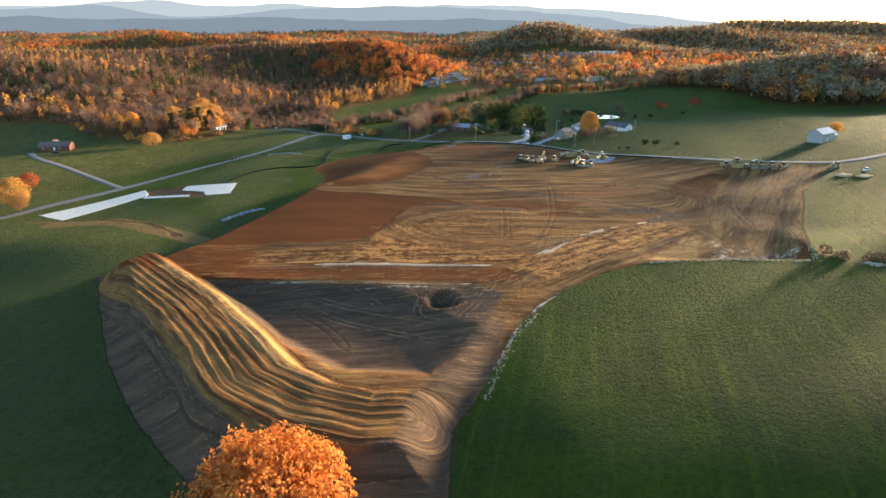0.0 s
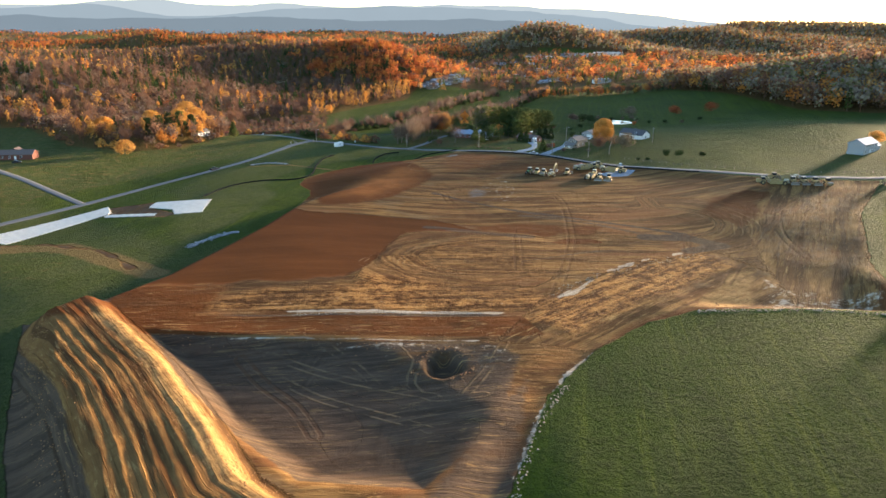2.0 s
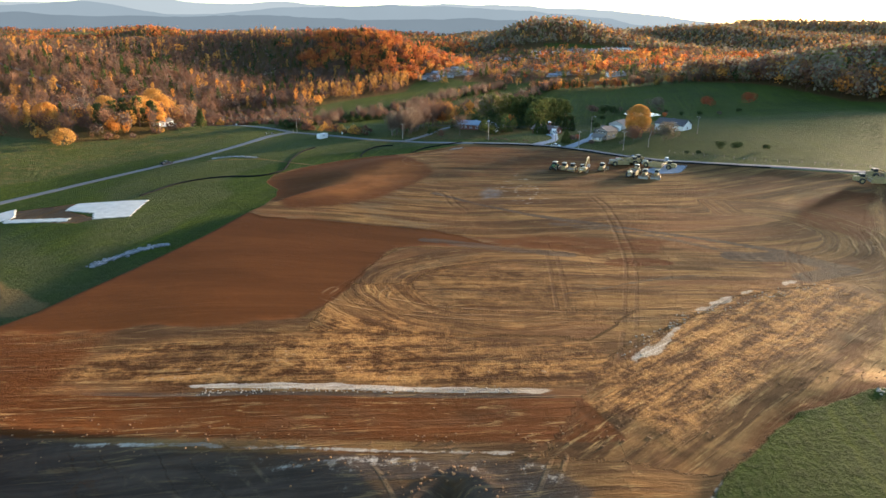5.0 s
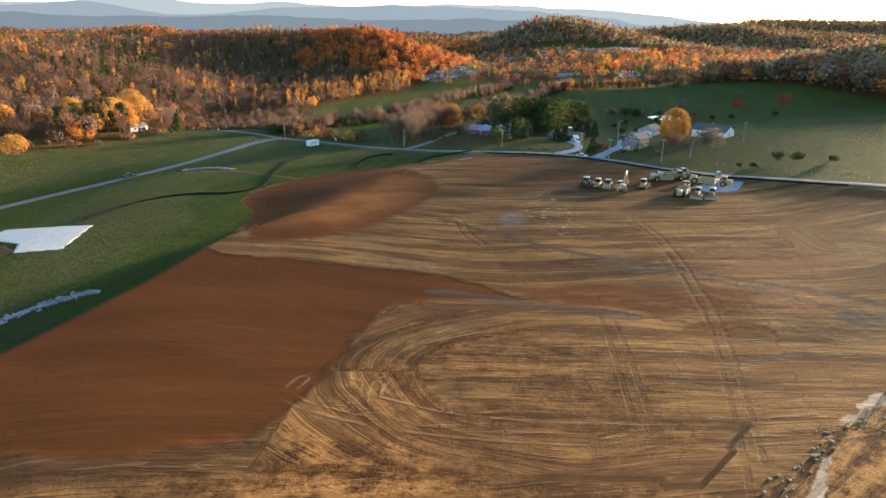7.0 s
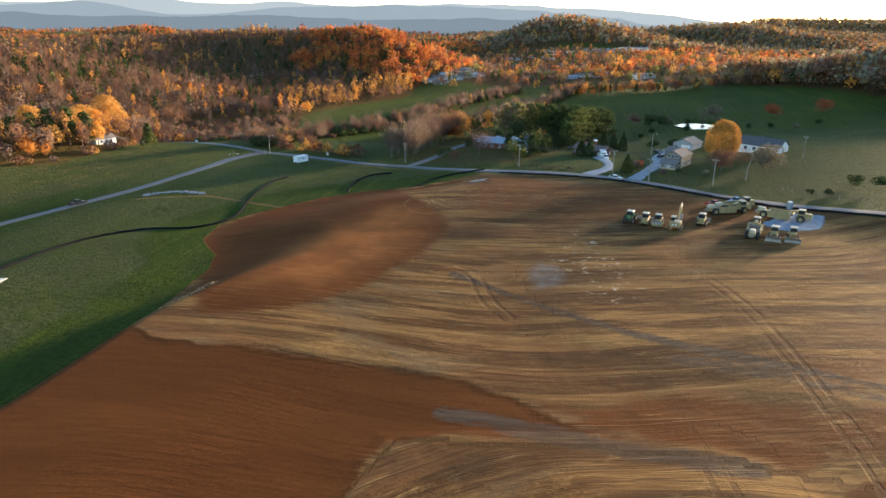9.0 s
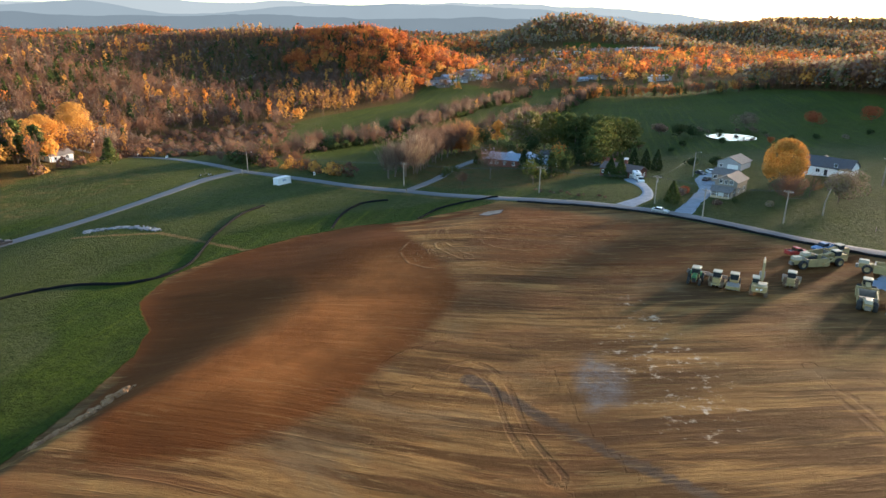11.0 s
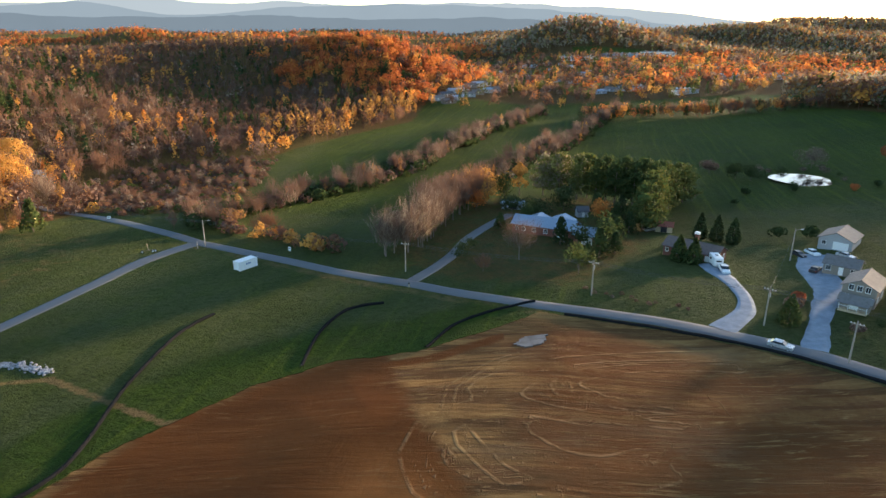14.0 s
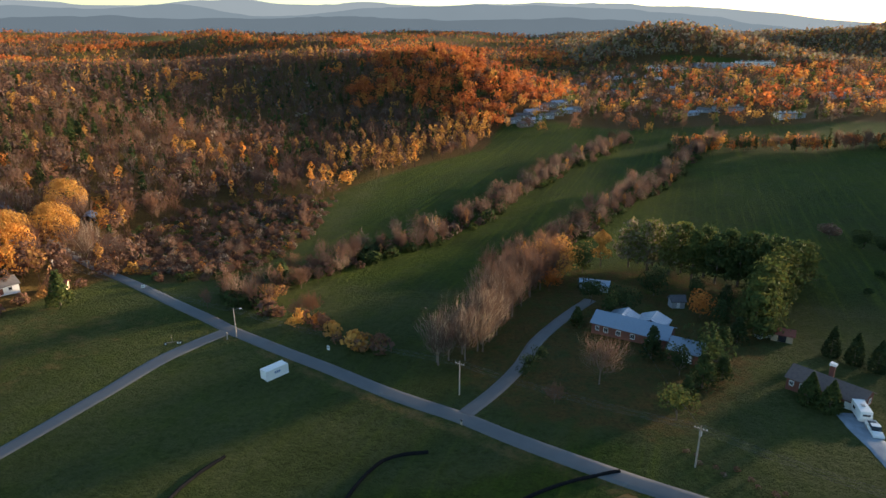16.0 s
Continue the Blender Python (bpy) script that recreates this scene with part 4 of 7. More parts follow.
grow("brambles", [(x, y, *((lambda k: (k[0], 0, k[1], k[2]))(pick(rs, [(52, "shrub", 0.33, 0.44, 0.5, 1.1), (30, "shrub", 0.06, 0.22, 0.5, 0.9), (10, "shrub", 0.48, 0.70, 0.5, 0.8), (8, "bare", 0.33, 0.42, 0.3, 0.6)])))) for x, y in pts],
     "dense brown and olive bramble thicket beside the wood", "thicket")

# woods on the eastern knoll
pts, rs = scatter(KNOLL_WOOD, 8.5, 35)
grow("knoll_woodland", [(x, y, *((lambda k: (k[0], 1, k[1] * 1.5, k[2]))(pick(rs, HAZY)))) for x, y in pts],
     "dense russet woodland on the low knoll", "woodland")

# rolling country far off
spots, rs = [], np.random.RandomState(37)
for y0, y1, gap, lod in ((960, 1600, 13, 2), (1600, 2700, 14, 3), (2700, 4350, 30, 3)):
    x, y = np.meshgrid(np.arange(-0.88 * y1, 0.8 * y1, gap), np.arange(y0, y1, gap))
    x, y = x.ravel() + rs.uniform(-0.6, 0.6, x.size) * gap, y.ravel() + rs.uniform(-0.6, 0.6, x.size) * gap
    hills = (y > 1560) & (x > 60) & (y < 2760)
    town = (np.abs(x - 190) < 250) & (y < 1560)
    keep = ((value_noise(x, y, 170, 12) * 0.8 + value_noise(x, y, 60, 13) * 0.4 > 0.30) | hills) & ~(sdf(WOODS, x, y) > 0) & (x > -0.88 * y) & (x < 0.78 * y)
    keep &= ~(town & (rs.rand(x.size) < 0.6))
    kindmap = value_noise(x, y, 90, 38)
    for xx, yy, m in zip(x[keep], y[keep], kindmap[keep]):
        kd, sc, tone = pick(rs, HAZY if yy > 1560 and xx > 60 else RUSSET if m > 0.55 else TOWNMIX if m > 0.36 else LEAFLESS)
        spots.append((xx, yy, kd, lod, sc * (1 + yy / 7000), tone))
for _ in range(1000):
    x, y = rs.uniform(-30, 420), rs.uniform(860, 1500)
    if y < 860 + 0.2 * x:
        continue
    kd, sc, tone = pick(rs, TOWNMIX)
    spots.append((x, y, kd, 1 if y < 1150 else 2, sc * 1.1, tone))
for _ in range(1500):
    y = rs.uniform(560, 1300)
    x = -rs.uniform(0.42, 0.95) * y
    if float(sdf(WOODS, x, y)) < 0 and 650 < y < 1010:
        kd, sc, tone = pick(rs, MIXED)
        spots.append((x, y, kd, 2, sc, tone))
grow("distant_woods", spots, "far autumn woods over rolling hills", "woodland")


def hedge(name, pts, width, gap, table, seed, label, lod=0):
    c = smooth_line(pts, gap)
    rs = np.random.RandomState(seed)
    spots = []
    for x, y in c:
        for _ in range(max(1, int(width / 4))):
            kd, sc, tone = pick(rs, table)
            spots.append((x + rs.uniform(-0.5, 0.5) * width, y + rs.uniform(-0.5, 0.5) * width, kd, lod, sc, tone))
    return grow(name, spots, label, "hedgerow")


HEDGE_MIX = [(40, "bare", 0.335, 0.40, 0.45, 0.85), (30, "shrub", 0.02, 0.16, 0.9, 1.9), (24, "shrub", 0.34, 0.41, 0.7, 1.5), (4, "column", 0.45, 0.6, 0.4, 0.6)]
hedge("hedgerow", [(-96, 503), (-84, 530), (-66, 565), (-45, 595), (-22, 650), (-2, 700), (16, 745), (40, 795), (62, 850)], 15, 2.4, HEDGE_MIX, 41,
      "overgrown hedgerow of bare brown trees between fields")
hedge("hedgerow", [(-18, 545), (5, 590), (30, 640), (62, 705), (95, 775), (130, 840)], 14, 2.3, HEDGE_MIX, 42,
      "dark overgrown hedgerow along the wide field")
hedge("hedgerow", [(-84, 499), (-72, 492), (-58, 484), (-46, 478)], 5, 2.2, SCRUB, 43, "low brown scrub beside the road")
hedge("hedgerow", [(95, 812), (130, 800), (160, 793), (205, 790), (258, 778)], 16, 3.2, [(50, "bare", 0.36, 0.46, 0.6, 0.95), (30, "round", 0.40, 0.9, 0.5, 0.8), (20, "pine", 0.03, 0.15, 0.5, 0.8)], 44,
      "line of brown and dark trees at the field's end", 1)

# ---- kit for building things ----
def part(name, bm, mat, parent, label=""):
    """Links a bmesh as one mesh object under a thing or a part."""
    me = bpy.data.meshes.new(name)
    bm.normal_update()
    bm.to_mesh(me)
    bm.free()
    me.materials.append(mat)
    ob = new(name, me)
    ob.parent = parent
    return tagged(ob, label)


def thing(name, x, y, turn, label, category, group="", z=None, kind=""):
    ob = new(name)
    ob.empty_display_size = 0.5
    ob.matrix_basis = pose(x, y, float(ground_z(x, y)) if z is None else z, 0, 0, turn)
    return tagged(ob, label, category, group, kind)


def box(x0, x1, y0, y1, z0, z1, bm=None, taper=(1, 1), bevel=0.0):
    """A block; taper shrinks its top about its middle; bevel rounds all edges."""
    bm = bm or bmesh.new()
    cx, cy = (x0 + x1) / 2, (y0 + y1) / 2
    lo = [bm.verts.new(p) for p in ((x0, y0, z0), (x1, y0, z0), (x1, y1, z0), (x0, y1, z0))]
    hi = [bm.verts.new((cx + (v.co.x - cx) * taper[0], cy + (v.co.y - cy) * taper[1], z1)) for v in lo]
    fs = [bm.faces.new(lo[::-1]), bm.faces.new(hi)]
    for i in range(4):
        fs.append(bm.faces.new((lo[i], lo[(i + 1) % 4], hi[(i + 1) % 4], hi[i])))
    if bevel:
        es = {e for f in fs for e in f.edges}
        bmesh.ops.bevel(bm, geom=list(es), offset=bevel, segments=2, affect="EDGES", profile=0.5)
    return bm


def prism(profile, a, b, axis="x", bm=None, bevel=0.0):
    """An outline (in the plane across the axis) drawn out from a to b."""
    bm = bm or bmesh.new()
    put = {"x": lambda t, u, v: (t, u, v), "y": lambda t, u, v: (u, t, v), "z": lambda t, u, v: (u, v, t)}[axis]
    p = [bm.verts.new(put(a, u, v)) for u, v in profile]
    q = [bm.verts.new(put(b, u, v)) for u, v in profile]
    n = len(profile)
    fs = [bm.faces.new(p[::-1]), bm.faces.new(q)]
    for i in range(n):
        fs.append(bm.faces.new((p[i], p[(i + 1) % n], q[(i + 1) % n], q[i])))
    bmesh.ops.recalc_face_normals(bm, faces=fs)
    if bevel:
        bmesh.ops.bevel(bm, geom=list({e for f in fs for e in f.edges}), offset=bevel, segments=2, affect="EDGES", profile=0.5)
    return bm


def tube(points, radius, seg=8, bm=None):
    """A round bar along points; radius: one number or one for each point."""
    bm = bm or bmesh.new()
    pts = [Vector(p) for p in points]
    rad = [radius] * len(pts) if not hasattr(radius, "__len__") else radius
    rings = []
    for i, p in enumerate(pts):
        d = (pts[min(i + 1, len(pts) - 1)] - pts[max(i - 1, 0)]).normalized()
        a = d.orthogonal().normalized() if abs(d.z) > 0.9 else d.cross(Vector((0, 0, 1))).normalized()
        b = d.cross(a)
        rings.append([bm.verts.new(p + (a * math.cos(k * 6.28319 / seg) + b * math.sin(k * 6.28319 / seg)) * rad[i]) for k in range(seg)])
    for r, s in zip(rings, rings[1:]):
        for k in range(seg):
            bm.faces.new((r[k], r[(k + 1) % seg], s[(k + 1) % seg], s[k]))
    bm.faces.new(rings[0][::-1])
    bm.faces.new(rings[-1])
    return bm


def wheel_mesh(r, w, seg=18):
    """Tyre with rounded shoulders and lugs, lying along y."""
    bm = bmesh.new()
    prof = [(0.58, -0.5), (0.9, -0.5), (1.0, -0.3), (1.0, 0.3), (0.9, 0.5), (0.58, 0.5)]
    rings = [[bm.verts.new((math.cos(k * 6.28319 / seg) * r * f * (1.0 if abs(o) > 0.31 or k % 2 else 1.035), o * w, math.sin(k * 6.28319 / seg) * r * f * (1.0 if abs(o) > 0.31 or k % 2 else 1.035)))
              for k in range(seg)] for f, o in prof]
    for a, b in zip(rings, rings[1:] + rings[:1]):
        for k in range(seg):
            bm.faces.new((a[k], b[k], b[(k + 1) % seg], a[(k + 1) % seg]))
    return bm


def rim_mesh(r, w, seg=14):
    bm = bmesh.new()
    prof = [(0.6, -0.42), (0.5, -0.36), (0.25, -0.2), (0.25, 0.2), (0.5, 0.36), (0.6, 0.42)]
    rings = [[bm.verts.new((math.cos(k * 6.28319 / seg) * r * f, o * w, math.sin(k * 6.28319 / seg) * r * f)) for k in range(seg)] for f, o in prof]
    for a, b in zip(rings, rings[1:]):
        for k in range(seg):
            bm.faces.new((a[k], b[k], b[(k + 1) % seg], a[(k + 1) % seg]))
    bm.faces.new(rings[2][:])
    bm.faces.new(rings[3][::-1])
    return bm


def put_wheel(parent, x, y, r, w, rim):
    t = part("wheel", wheel_mesh(r, w), M_RUBBER, parent, "dusty black rubber tyre")
    t.location = (x, y, r)
    part("rim", rim_mesh(r, w), rim, t)


M_RUBBER = make_paint("rubber", (0.035, 0.033, 0.030), 0.9, wear=0.4)
M_YELLOW = make_paint("machine_yellow", (0.36, 0.265, 0.115), 0.6, wear=0.5, grain=1.2)
M_STEEL = make_paint("worn_steel", (0.30, 0.26, 0.22), 0.5, 0.6, 0.4)
M_TRACK = make_paint("muddy_track", (0.16, 0.10, 0.06), 0.9, 0.0, 0.5)
M_WHITE = make_paint("white_paint", (0.80, 0.80, 0.78), 0.45, wear=0.12)
M_CREAM = make_paint("cream_roof", (0.45, 0.40, 0.29), 0.5, wear=0.15)
M_RED = make_paint("red_paint", (0.42, 0.05, 0.04), 0.4)
M_GREEN = make_paint("tractor_green", (0.05, 0.16, 0.05), 0.45)
M_BLACK = make_paint("black_paint", (0.03, 0.03, 0.033), 0.35)
M_SILVER = make_paint("silver_paint", (0.48, 0.49, 0.50), 0.3, 0.5, 0.1)
M_BLUE = make_paint("blue_paint", (0.10, 0.20, 0.36), 0.4)
M_TARP = make_paint("black_fabric", (0.012, 0.012, 0.013), 0.95, spec=0.03)
M_WOODPOLE = make_paint("weathered_pole", (0.34, 0.29, 0.24), 0.9, wear=0.4, grain=1.0)
M_TIMBER = make_paint("pale_timber", (0.55, 0.42, 0.26), 0.8, wear=0.3)
M_WIRE = make_paint("cable", (0.10, 0.10, 0.10), 0.5)
M_SHINGLE = make_paint("dark_shingle", (0.105, 0.10, 0.105), 0.85, wear=0.4, grain=1.5)
M_BROWNROOF = make_paint("brown_shingle", (0.16, 0.115, 0.10), 0.85, wear=0.4, grain=1.5)
M_TANROOF = make_paint("grey_brown_shingle", (0.175, 0.16, 0.15), 0.85, wear=0.4, grain=1.5)
M_METALROOF = make_paint("blue_grey_metal", (0.27, 0.34, 0.42), 0.42, 0.25, 0.15)
M_RUST = make_paint("rusty_sheet", (0.26, 0.08, 0.05), 0.7, wear=0.5)
M_SIDING = make_paint("tan_siding", (0.25, 0.215, 0.175), 0.7, wear=0.15)
M_GREYSIDE = make_paint("grey_siding", (0.36, 0.36, 0.36), 0.7, wear=0.2)
M_BRICK = make_paint("red_brick", (0.17, 0.066, 0.046), 0.9, wear=0.5, grain=6.0)
M_STRAW = make_gravel("pale_erosion_mat", (0.62, 0.58, 0.50), (0.74, 0.70, 0.62))


def make_glass():
    k = Nodes("window_glass")
    k.bsdf.inputs["IOR"].default_value = 1.45
    return k.done((0.025, 0.03, 0.035), 0.06, 0.0, 0.7)


def make_water():
    k = Nodes("pond_water")
    k.bump(k.noise(k.pos(), 1.2, 3), 0.12, 0.04)
    return k.done((0.015, 0.02, 0.018), 0.04, 0.0, 0.6)


M_GLASS, M_WATER = make_glass(), make_water()

# ---- single trees ----
def trunk_mesh(name, h, r, seed, kind):
    """A tapered trunk with forking limbs."""
    rs = np.random.RandomState(seed)
    bm = bmesh.new()
    if kind in ("pine", "cone", "tallpine"):
        tube([(0, 0, -0.4), (0, 0, h * 0.3), (0.05, 0, h * 0.94)], (h * 0.022, h * 0.017, 0.03), 7, bm)
        for k in range(10):
            a, z = k * 2.4, h * (0.25 + 0.06 * k)
            l = r * (1 - k * 0.08)
            tube([(0, 0, z), (math.cos(a) * l * 0.8, math.sin(a) * l * 0.8, z + 0.1 * l)], (h * 0.006, 0.02), 4, bm)
    else:
        segs, wid = branch_segments(h, r, 4 if kind == "bare" else 3, rs)
        for (p, q), w in zip(segs, wid):
            lift = -0.4 if p[2] < 0.01 else 0.0
            tube([(p[0], p[1], p[2] + lift), q], (w * 0.75, w * 0.42), 6 if w > 0.1 else 4, bm)
    me = bpy.data.meshes.new(name)
    bm.to_mesh(me)
    bm.free()
    me.materials.append(M_BARK)
    return me


def crown_mesh(name, kind, h, r, tone, n, size, seed):
    rs = np.random.RandomState(seed)
    if kind == "bare":
        q = sticks(twigs(n, h, r, rs), np.full(n, size * 0.22))
    elif kind == "dome":
        # a full broad crown: sprays in clumps over an egg-shaped outline
        m = 150
        c = rand_dirs(m, rs) * (r * 0.80, r * 0.80, h * 0.40)
        c[:, 2] = np.where(c[:, 2] < -h * 0.30, -c[:, 2], c[:, 2]) + h * 0.56
        off = rand_dirs(n, rs)
        p = c[rs.randint(0, m, n)] + off * (r * 0.24 * rs.uniform(0.5, 1, n) ** 0.4)[:, None]
        q = cards(p, size, rs, out=off + 0.7 * (p - (0, 0, h * 0.5)) / r)
    elif kind == "oak":
        # a broad uneven crown: boughs of several sizes, each a cap of leaf clumps
        m = 70
        up, a = np.linspace(0.02, 1, m), np.arange(m) * 2.39996
        c = np.stack([r * 0.76 * np.sqrt(1 - up ** 2) * np.cos(a), r * 0.76 * np.sqrt(1 - up ** 2) * np.sin(a), h * (0.46 + 0.36 * up)], 1) + rs.normal(size=(m, 3)) * 0.55
        br = rs.uniform(0.15, 0.29, m) * r
        kb = rs.choice(m, n, p=br ** 2 / (br ** 2).sum())
        clump = rand_dirs(m * 26, rs).reshape(m, 26, 3) * br[:, None, None] * (1, 1, 0.85)
        off = clump[kb, rs.randint(0, 26, n)]
        p = c[kb] + off + rs.normal(size=(n, 3)) * 0.42
        q = cards(p, size, rs, out=off / br[kb][:, None] + 0.5 * (p - (0, 0, h * 0.45)) / r)
    elif kind == "cone":
        z = rs.uniform(0, 1, n) ** 1.2
        rad = r * (1 - z ** 1.6) * (0.75 + 0.25 * np.minimum(1, z * 8)) * rs.uniform(0.72, 1.04, n)
        a = rs.uniform(0, 6.283, n)
        q = cards(np.stack([rad * np.cos(a), rad * np.sin(a), h * (0.04 + 0.96 * z)], 1), size, rs, stretch=1.5)
    elif kind == "tallpine":
        m = 46
        zc = rs.uniform(0.20, 1.0, m)
        a = rs.uniform(0, 6.283, m)
        rr = r * np.sin(np.clip((1.06 - zc) * 1.9, 0, 1.57)) * rs.uniform(0.35, 0.9, m)
        c = np.stack([rr * np.cos(a), rr * np.sin(a), h * zc], 1)
        off = rs.normal(size=(n, 3)) * (r * 0.22, r * 0.22, h * 0.028)
        p = c[rs.randint(0, m, n)] + off
        q = cards(p, size, rs, 0.2, 1.8, off + (0, 0, 0.8))
    else:
        p = crown_points(kind, n, h, r, rs)
        q = cards(p, size, rs, stretch=1.3 if kind == "pine" else 1.0, out=(p - (0, 0, h * 0.5)) / (r, r, h * 0.42))
    t = np.repeat(tone + rs.normal(size=len(q) // 4) * 0.018, 4)
    return quick_mesh(name, q, np.arange(len(q)).reshape(-1, 4), [M_LEAF], dict(tone=t))


TREE_CACHE = {}


def tree(kind, x, y, h, r, tone, label, n=700, size=0.55, seed=1, group="", name="tree"):
    """A tree with a trunk and a crown; like trees share their meshes."""
    key = (kind, round(h / r, 1), round(tone, 2), n, size, seed)
    if key not in TREE_CACHE:
        TREE_CACHE[key] = (trunk_mesh("trunk", h, r, seed, kind), crown_mesh("crown", kind, h, r, tone, n, size, seed), h)
    tm, cm, h0 = TREE_CACHE[key]
    ob = thing(name, x, y, RNG.uniform(0, 360), label, "tree" if name == "tree" else name, group)
    ob.scale = (h / h0,) * 3
    for nm, me in (("trunk", tm), ("crown", cm)):
        if kind == "shrub" and nm == "trunk":
            continue
        c = new(nm, me)
        c.parent = ob
    return ob


tree("oak", -25.5, 79, 19.6, 12.6, 0.73, "great oak in full orange-gold autumn leaf", 17000, 0.5, 3)
tree("dome", 96, 428, 15.5, 6.5, 0.60, "round maple glowing in bright yellow autumn leaf", 12000, 0.42, 4)
tree("round", 104, 411, 9, 6.0, 0.30, "spreading tree with thin olive-yellow leaves", 3800, 0.4, 5)
tree("bare", 90, 412, 9, 5, 0.42, "leafless brown roadside tree", 900, 0.5, 6)
tree("bare", 100, 419, 8, 5, 0.45, "leafless brown roadside tree", 900, 0.5, 6)
for i, (x, y) in enumerate(((67, 489), (70.4, 484.5), (73.5, 480))):
    tree("cone", x, y, 8.2, 2.3, 0.03, "clipped dark green cypress on the lawn", 900, 0.5, 7, "cypresses behind the brick house")
for x, y, h in ((51, 461.5, 7.5), (54, 458.5, 7.2)):
    tree("cone", x, y, h, 2.5, 0.10, "olive-green cypress against the brick house", 900, 0.5, 8, "cypresses before the brick house")
tree("cone", 58.5, 416.5, 6.6, 2.4, 0.12, "small fir beside the gravel drive", 900, 0.45, 9)
LAWN = "trees round the metal-roofed house"
tree("round", 22, 452, 8, 4.0, 0.16, "pale green pine-like tree on the dark lawn", 800, 0.5, 10, LAWN)
tree("pine", 30.5, 466.5, 9.5, 4.2, 0.10, "green spreading fir on the lawn", 800, 0.6, 11, LAWN)
tree("round", 34.5, 478, 10, 4.6, 0.09, "dense green tree beside the house", 900, 0.55, 12, LAWN)
tree("pine", 22, 481.5, 9, 3.4, 0.02, "dark fir close to the house wall", 800, 0.6, 13, LAWN)
tree("round", 18.5, 511, 8.5, 4.5, 0.03, "dark evergreen behind the house", 900, 0.55, 14, LAWN)
tree("round", 10.5, 518, 8, 4.0, 0.04, "dark evergreen behind the house", 900, 0.55, 14, LAWN)
tree("round", 31, 529, 10.5, 5.5, 0.05, "large dark cedar in the yard", 1100, 0.6, 15, LAWN)
tree("round", 41, 512, 8, 4.5, 0.74, "russet tree between the sheds", 700, 0.55, 16, LAWN)
tree("bare", 8, 467, 13.0, 6.4, 0.37, "tall bare tree with fine pinkish twigs", 900, 0.34, 17, LAWN)
tree("bare", -2.5, 458, 5, 2.6, 0.44, "small thinly leaved tree by the road", 500, 0.4, 18, LAWN)
for x, y, h in ((-8, 472.5, 4.4), (-9.2, 469.5, 3.4), (-5.5, 478, 3.8)):
    tree("round", x, y, h, h * 0.48, 0.04, "dark evergreen bush beside the drive", 420, 0.4, 19, "bushes along the drive")
for i in range(44):
    s = i / 43
    x, y = -27 + 24 * s + RNG.uniform(-5, 5), 476 + 66 * s + RNG.uniform(-3, 3)
    h = RNG.uniform(12, 17)
    tree("bare", x, y, h, h * 0.34, 0.345 + 0.12 * s * s, "bare grey-brown tree in the grove by the drive", 620, 0.40, 60 + i % 4, "grove beside the drive")
for i, (x, y, h, t) in enumerate(((-31, 475, 11, 0.40), (-25, 480, 10, 0.42), (-20, 482, 13, 0.38), (-24, 493, 12, 0.40), (-18, 495, 12, 0.42), (-20, 508, 13, 0.41),
                                 (-14, 510, 12, 0.43), (-12, 522, 13, 0.46), (-6, 531, 12, 0.47), (-14, 533, 13, 0.45))):
    tree("bare", x, y, h, h * 0.32, t - 0.05, "bare grey-brown tree in the grove by the drive", 560, 0.38, 20 + i % 3, "grove beside the drive")
for i, (x, y, h, r, t) in enumerate(((-3, 536, 11, 4.5, 0.70), (2, 541, 12, 5, 0.64), (-6, 545, 12, 5, 0.62), (4, 550, 12, 4.6, 0.60))):
    tree("round", x, y, h, r, t, "orange-brown autumn tree in the grove", 1000, 0.55, 24 + i % 2, "grove beside the drive")
tree("round", -2, 528, 7, 3.4, 0.80, "flame-orange young tree by the grove", 700, 0.5, 26)
tree("column", 17, 556, 14, 4.4, 0.585, "bright yellow autumn tree", 1500, 0.6, 27)
tree("round", 10, 547, 11, 4, 0.16, "green tree beside a yellow one", 900, 0.55, 28)
PINES = "belt of tall pines round the yard"
BELT = [(27, 558, 17, 0.21), (33, 555, 18, 0.20), (36, 561, 17, 0.19), (40, 552, 18, 0.17), (45, 556, 18, 0.13), (47, 549, 17, 0.10), (52, 553, 18, 0.07), (54, 546, 17, 0.06), (59, 551, 18, 0.05),
        (61, 545, 17, 0.05), (66, 549, 18, 0.05), (68, 543, 17, 0.05), (73, 547, 17, 0.06), (76, 541, 17, 0.08), (81, 546, 15, 0.07), (55, 506, 15, 0.12), (58, 512, 17, 0.12), (60, 518, 17, 0.12),
        (63, 524, 17, 0.12), (66, 529, 17, 0.10), (70, 534, 17, 0.10), (73, 538, 16, 0.09), (52, 500, 12, 0.10)]
for i, (x, y, h, t) in enumerate(BELT):
    tree("tallpine", x, y, h, 6.0 if i > 13 else 5.2, t + 0.05, "tall dark pine with rounded needle clumps", 1700, 0.62, 30 + i % 3, PINES)
for x, y, h in ((82, 552, 7), (86, 549, 5), (77, 553, 6)):
    tree("bare", x, y, h, h * 0.5, 0.40, "thin leafless tree at the pines' edge", 500, 0.4, 33)
WEST = "trees at the western farmstead"
for i, (x, y, h) in enumerate(((-186, 480, 16), (-180, 485, 17), (-174, 489, 15), (-190, 474, 15), (-183, 491, 16), (-196, 470, 14))):
    tree("tallpine", x, y, h, 4.6, 0.13 if i % 2 else 0.07, "tall dark pine beside the farmstead", 1300, 0.6, 30 + i % 3, WEST)
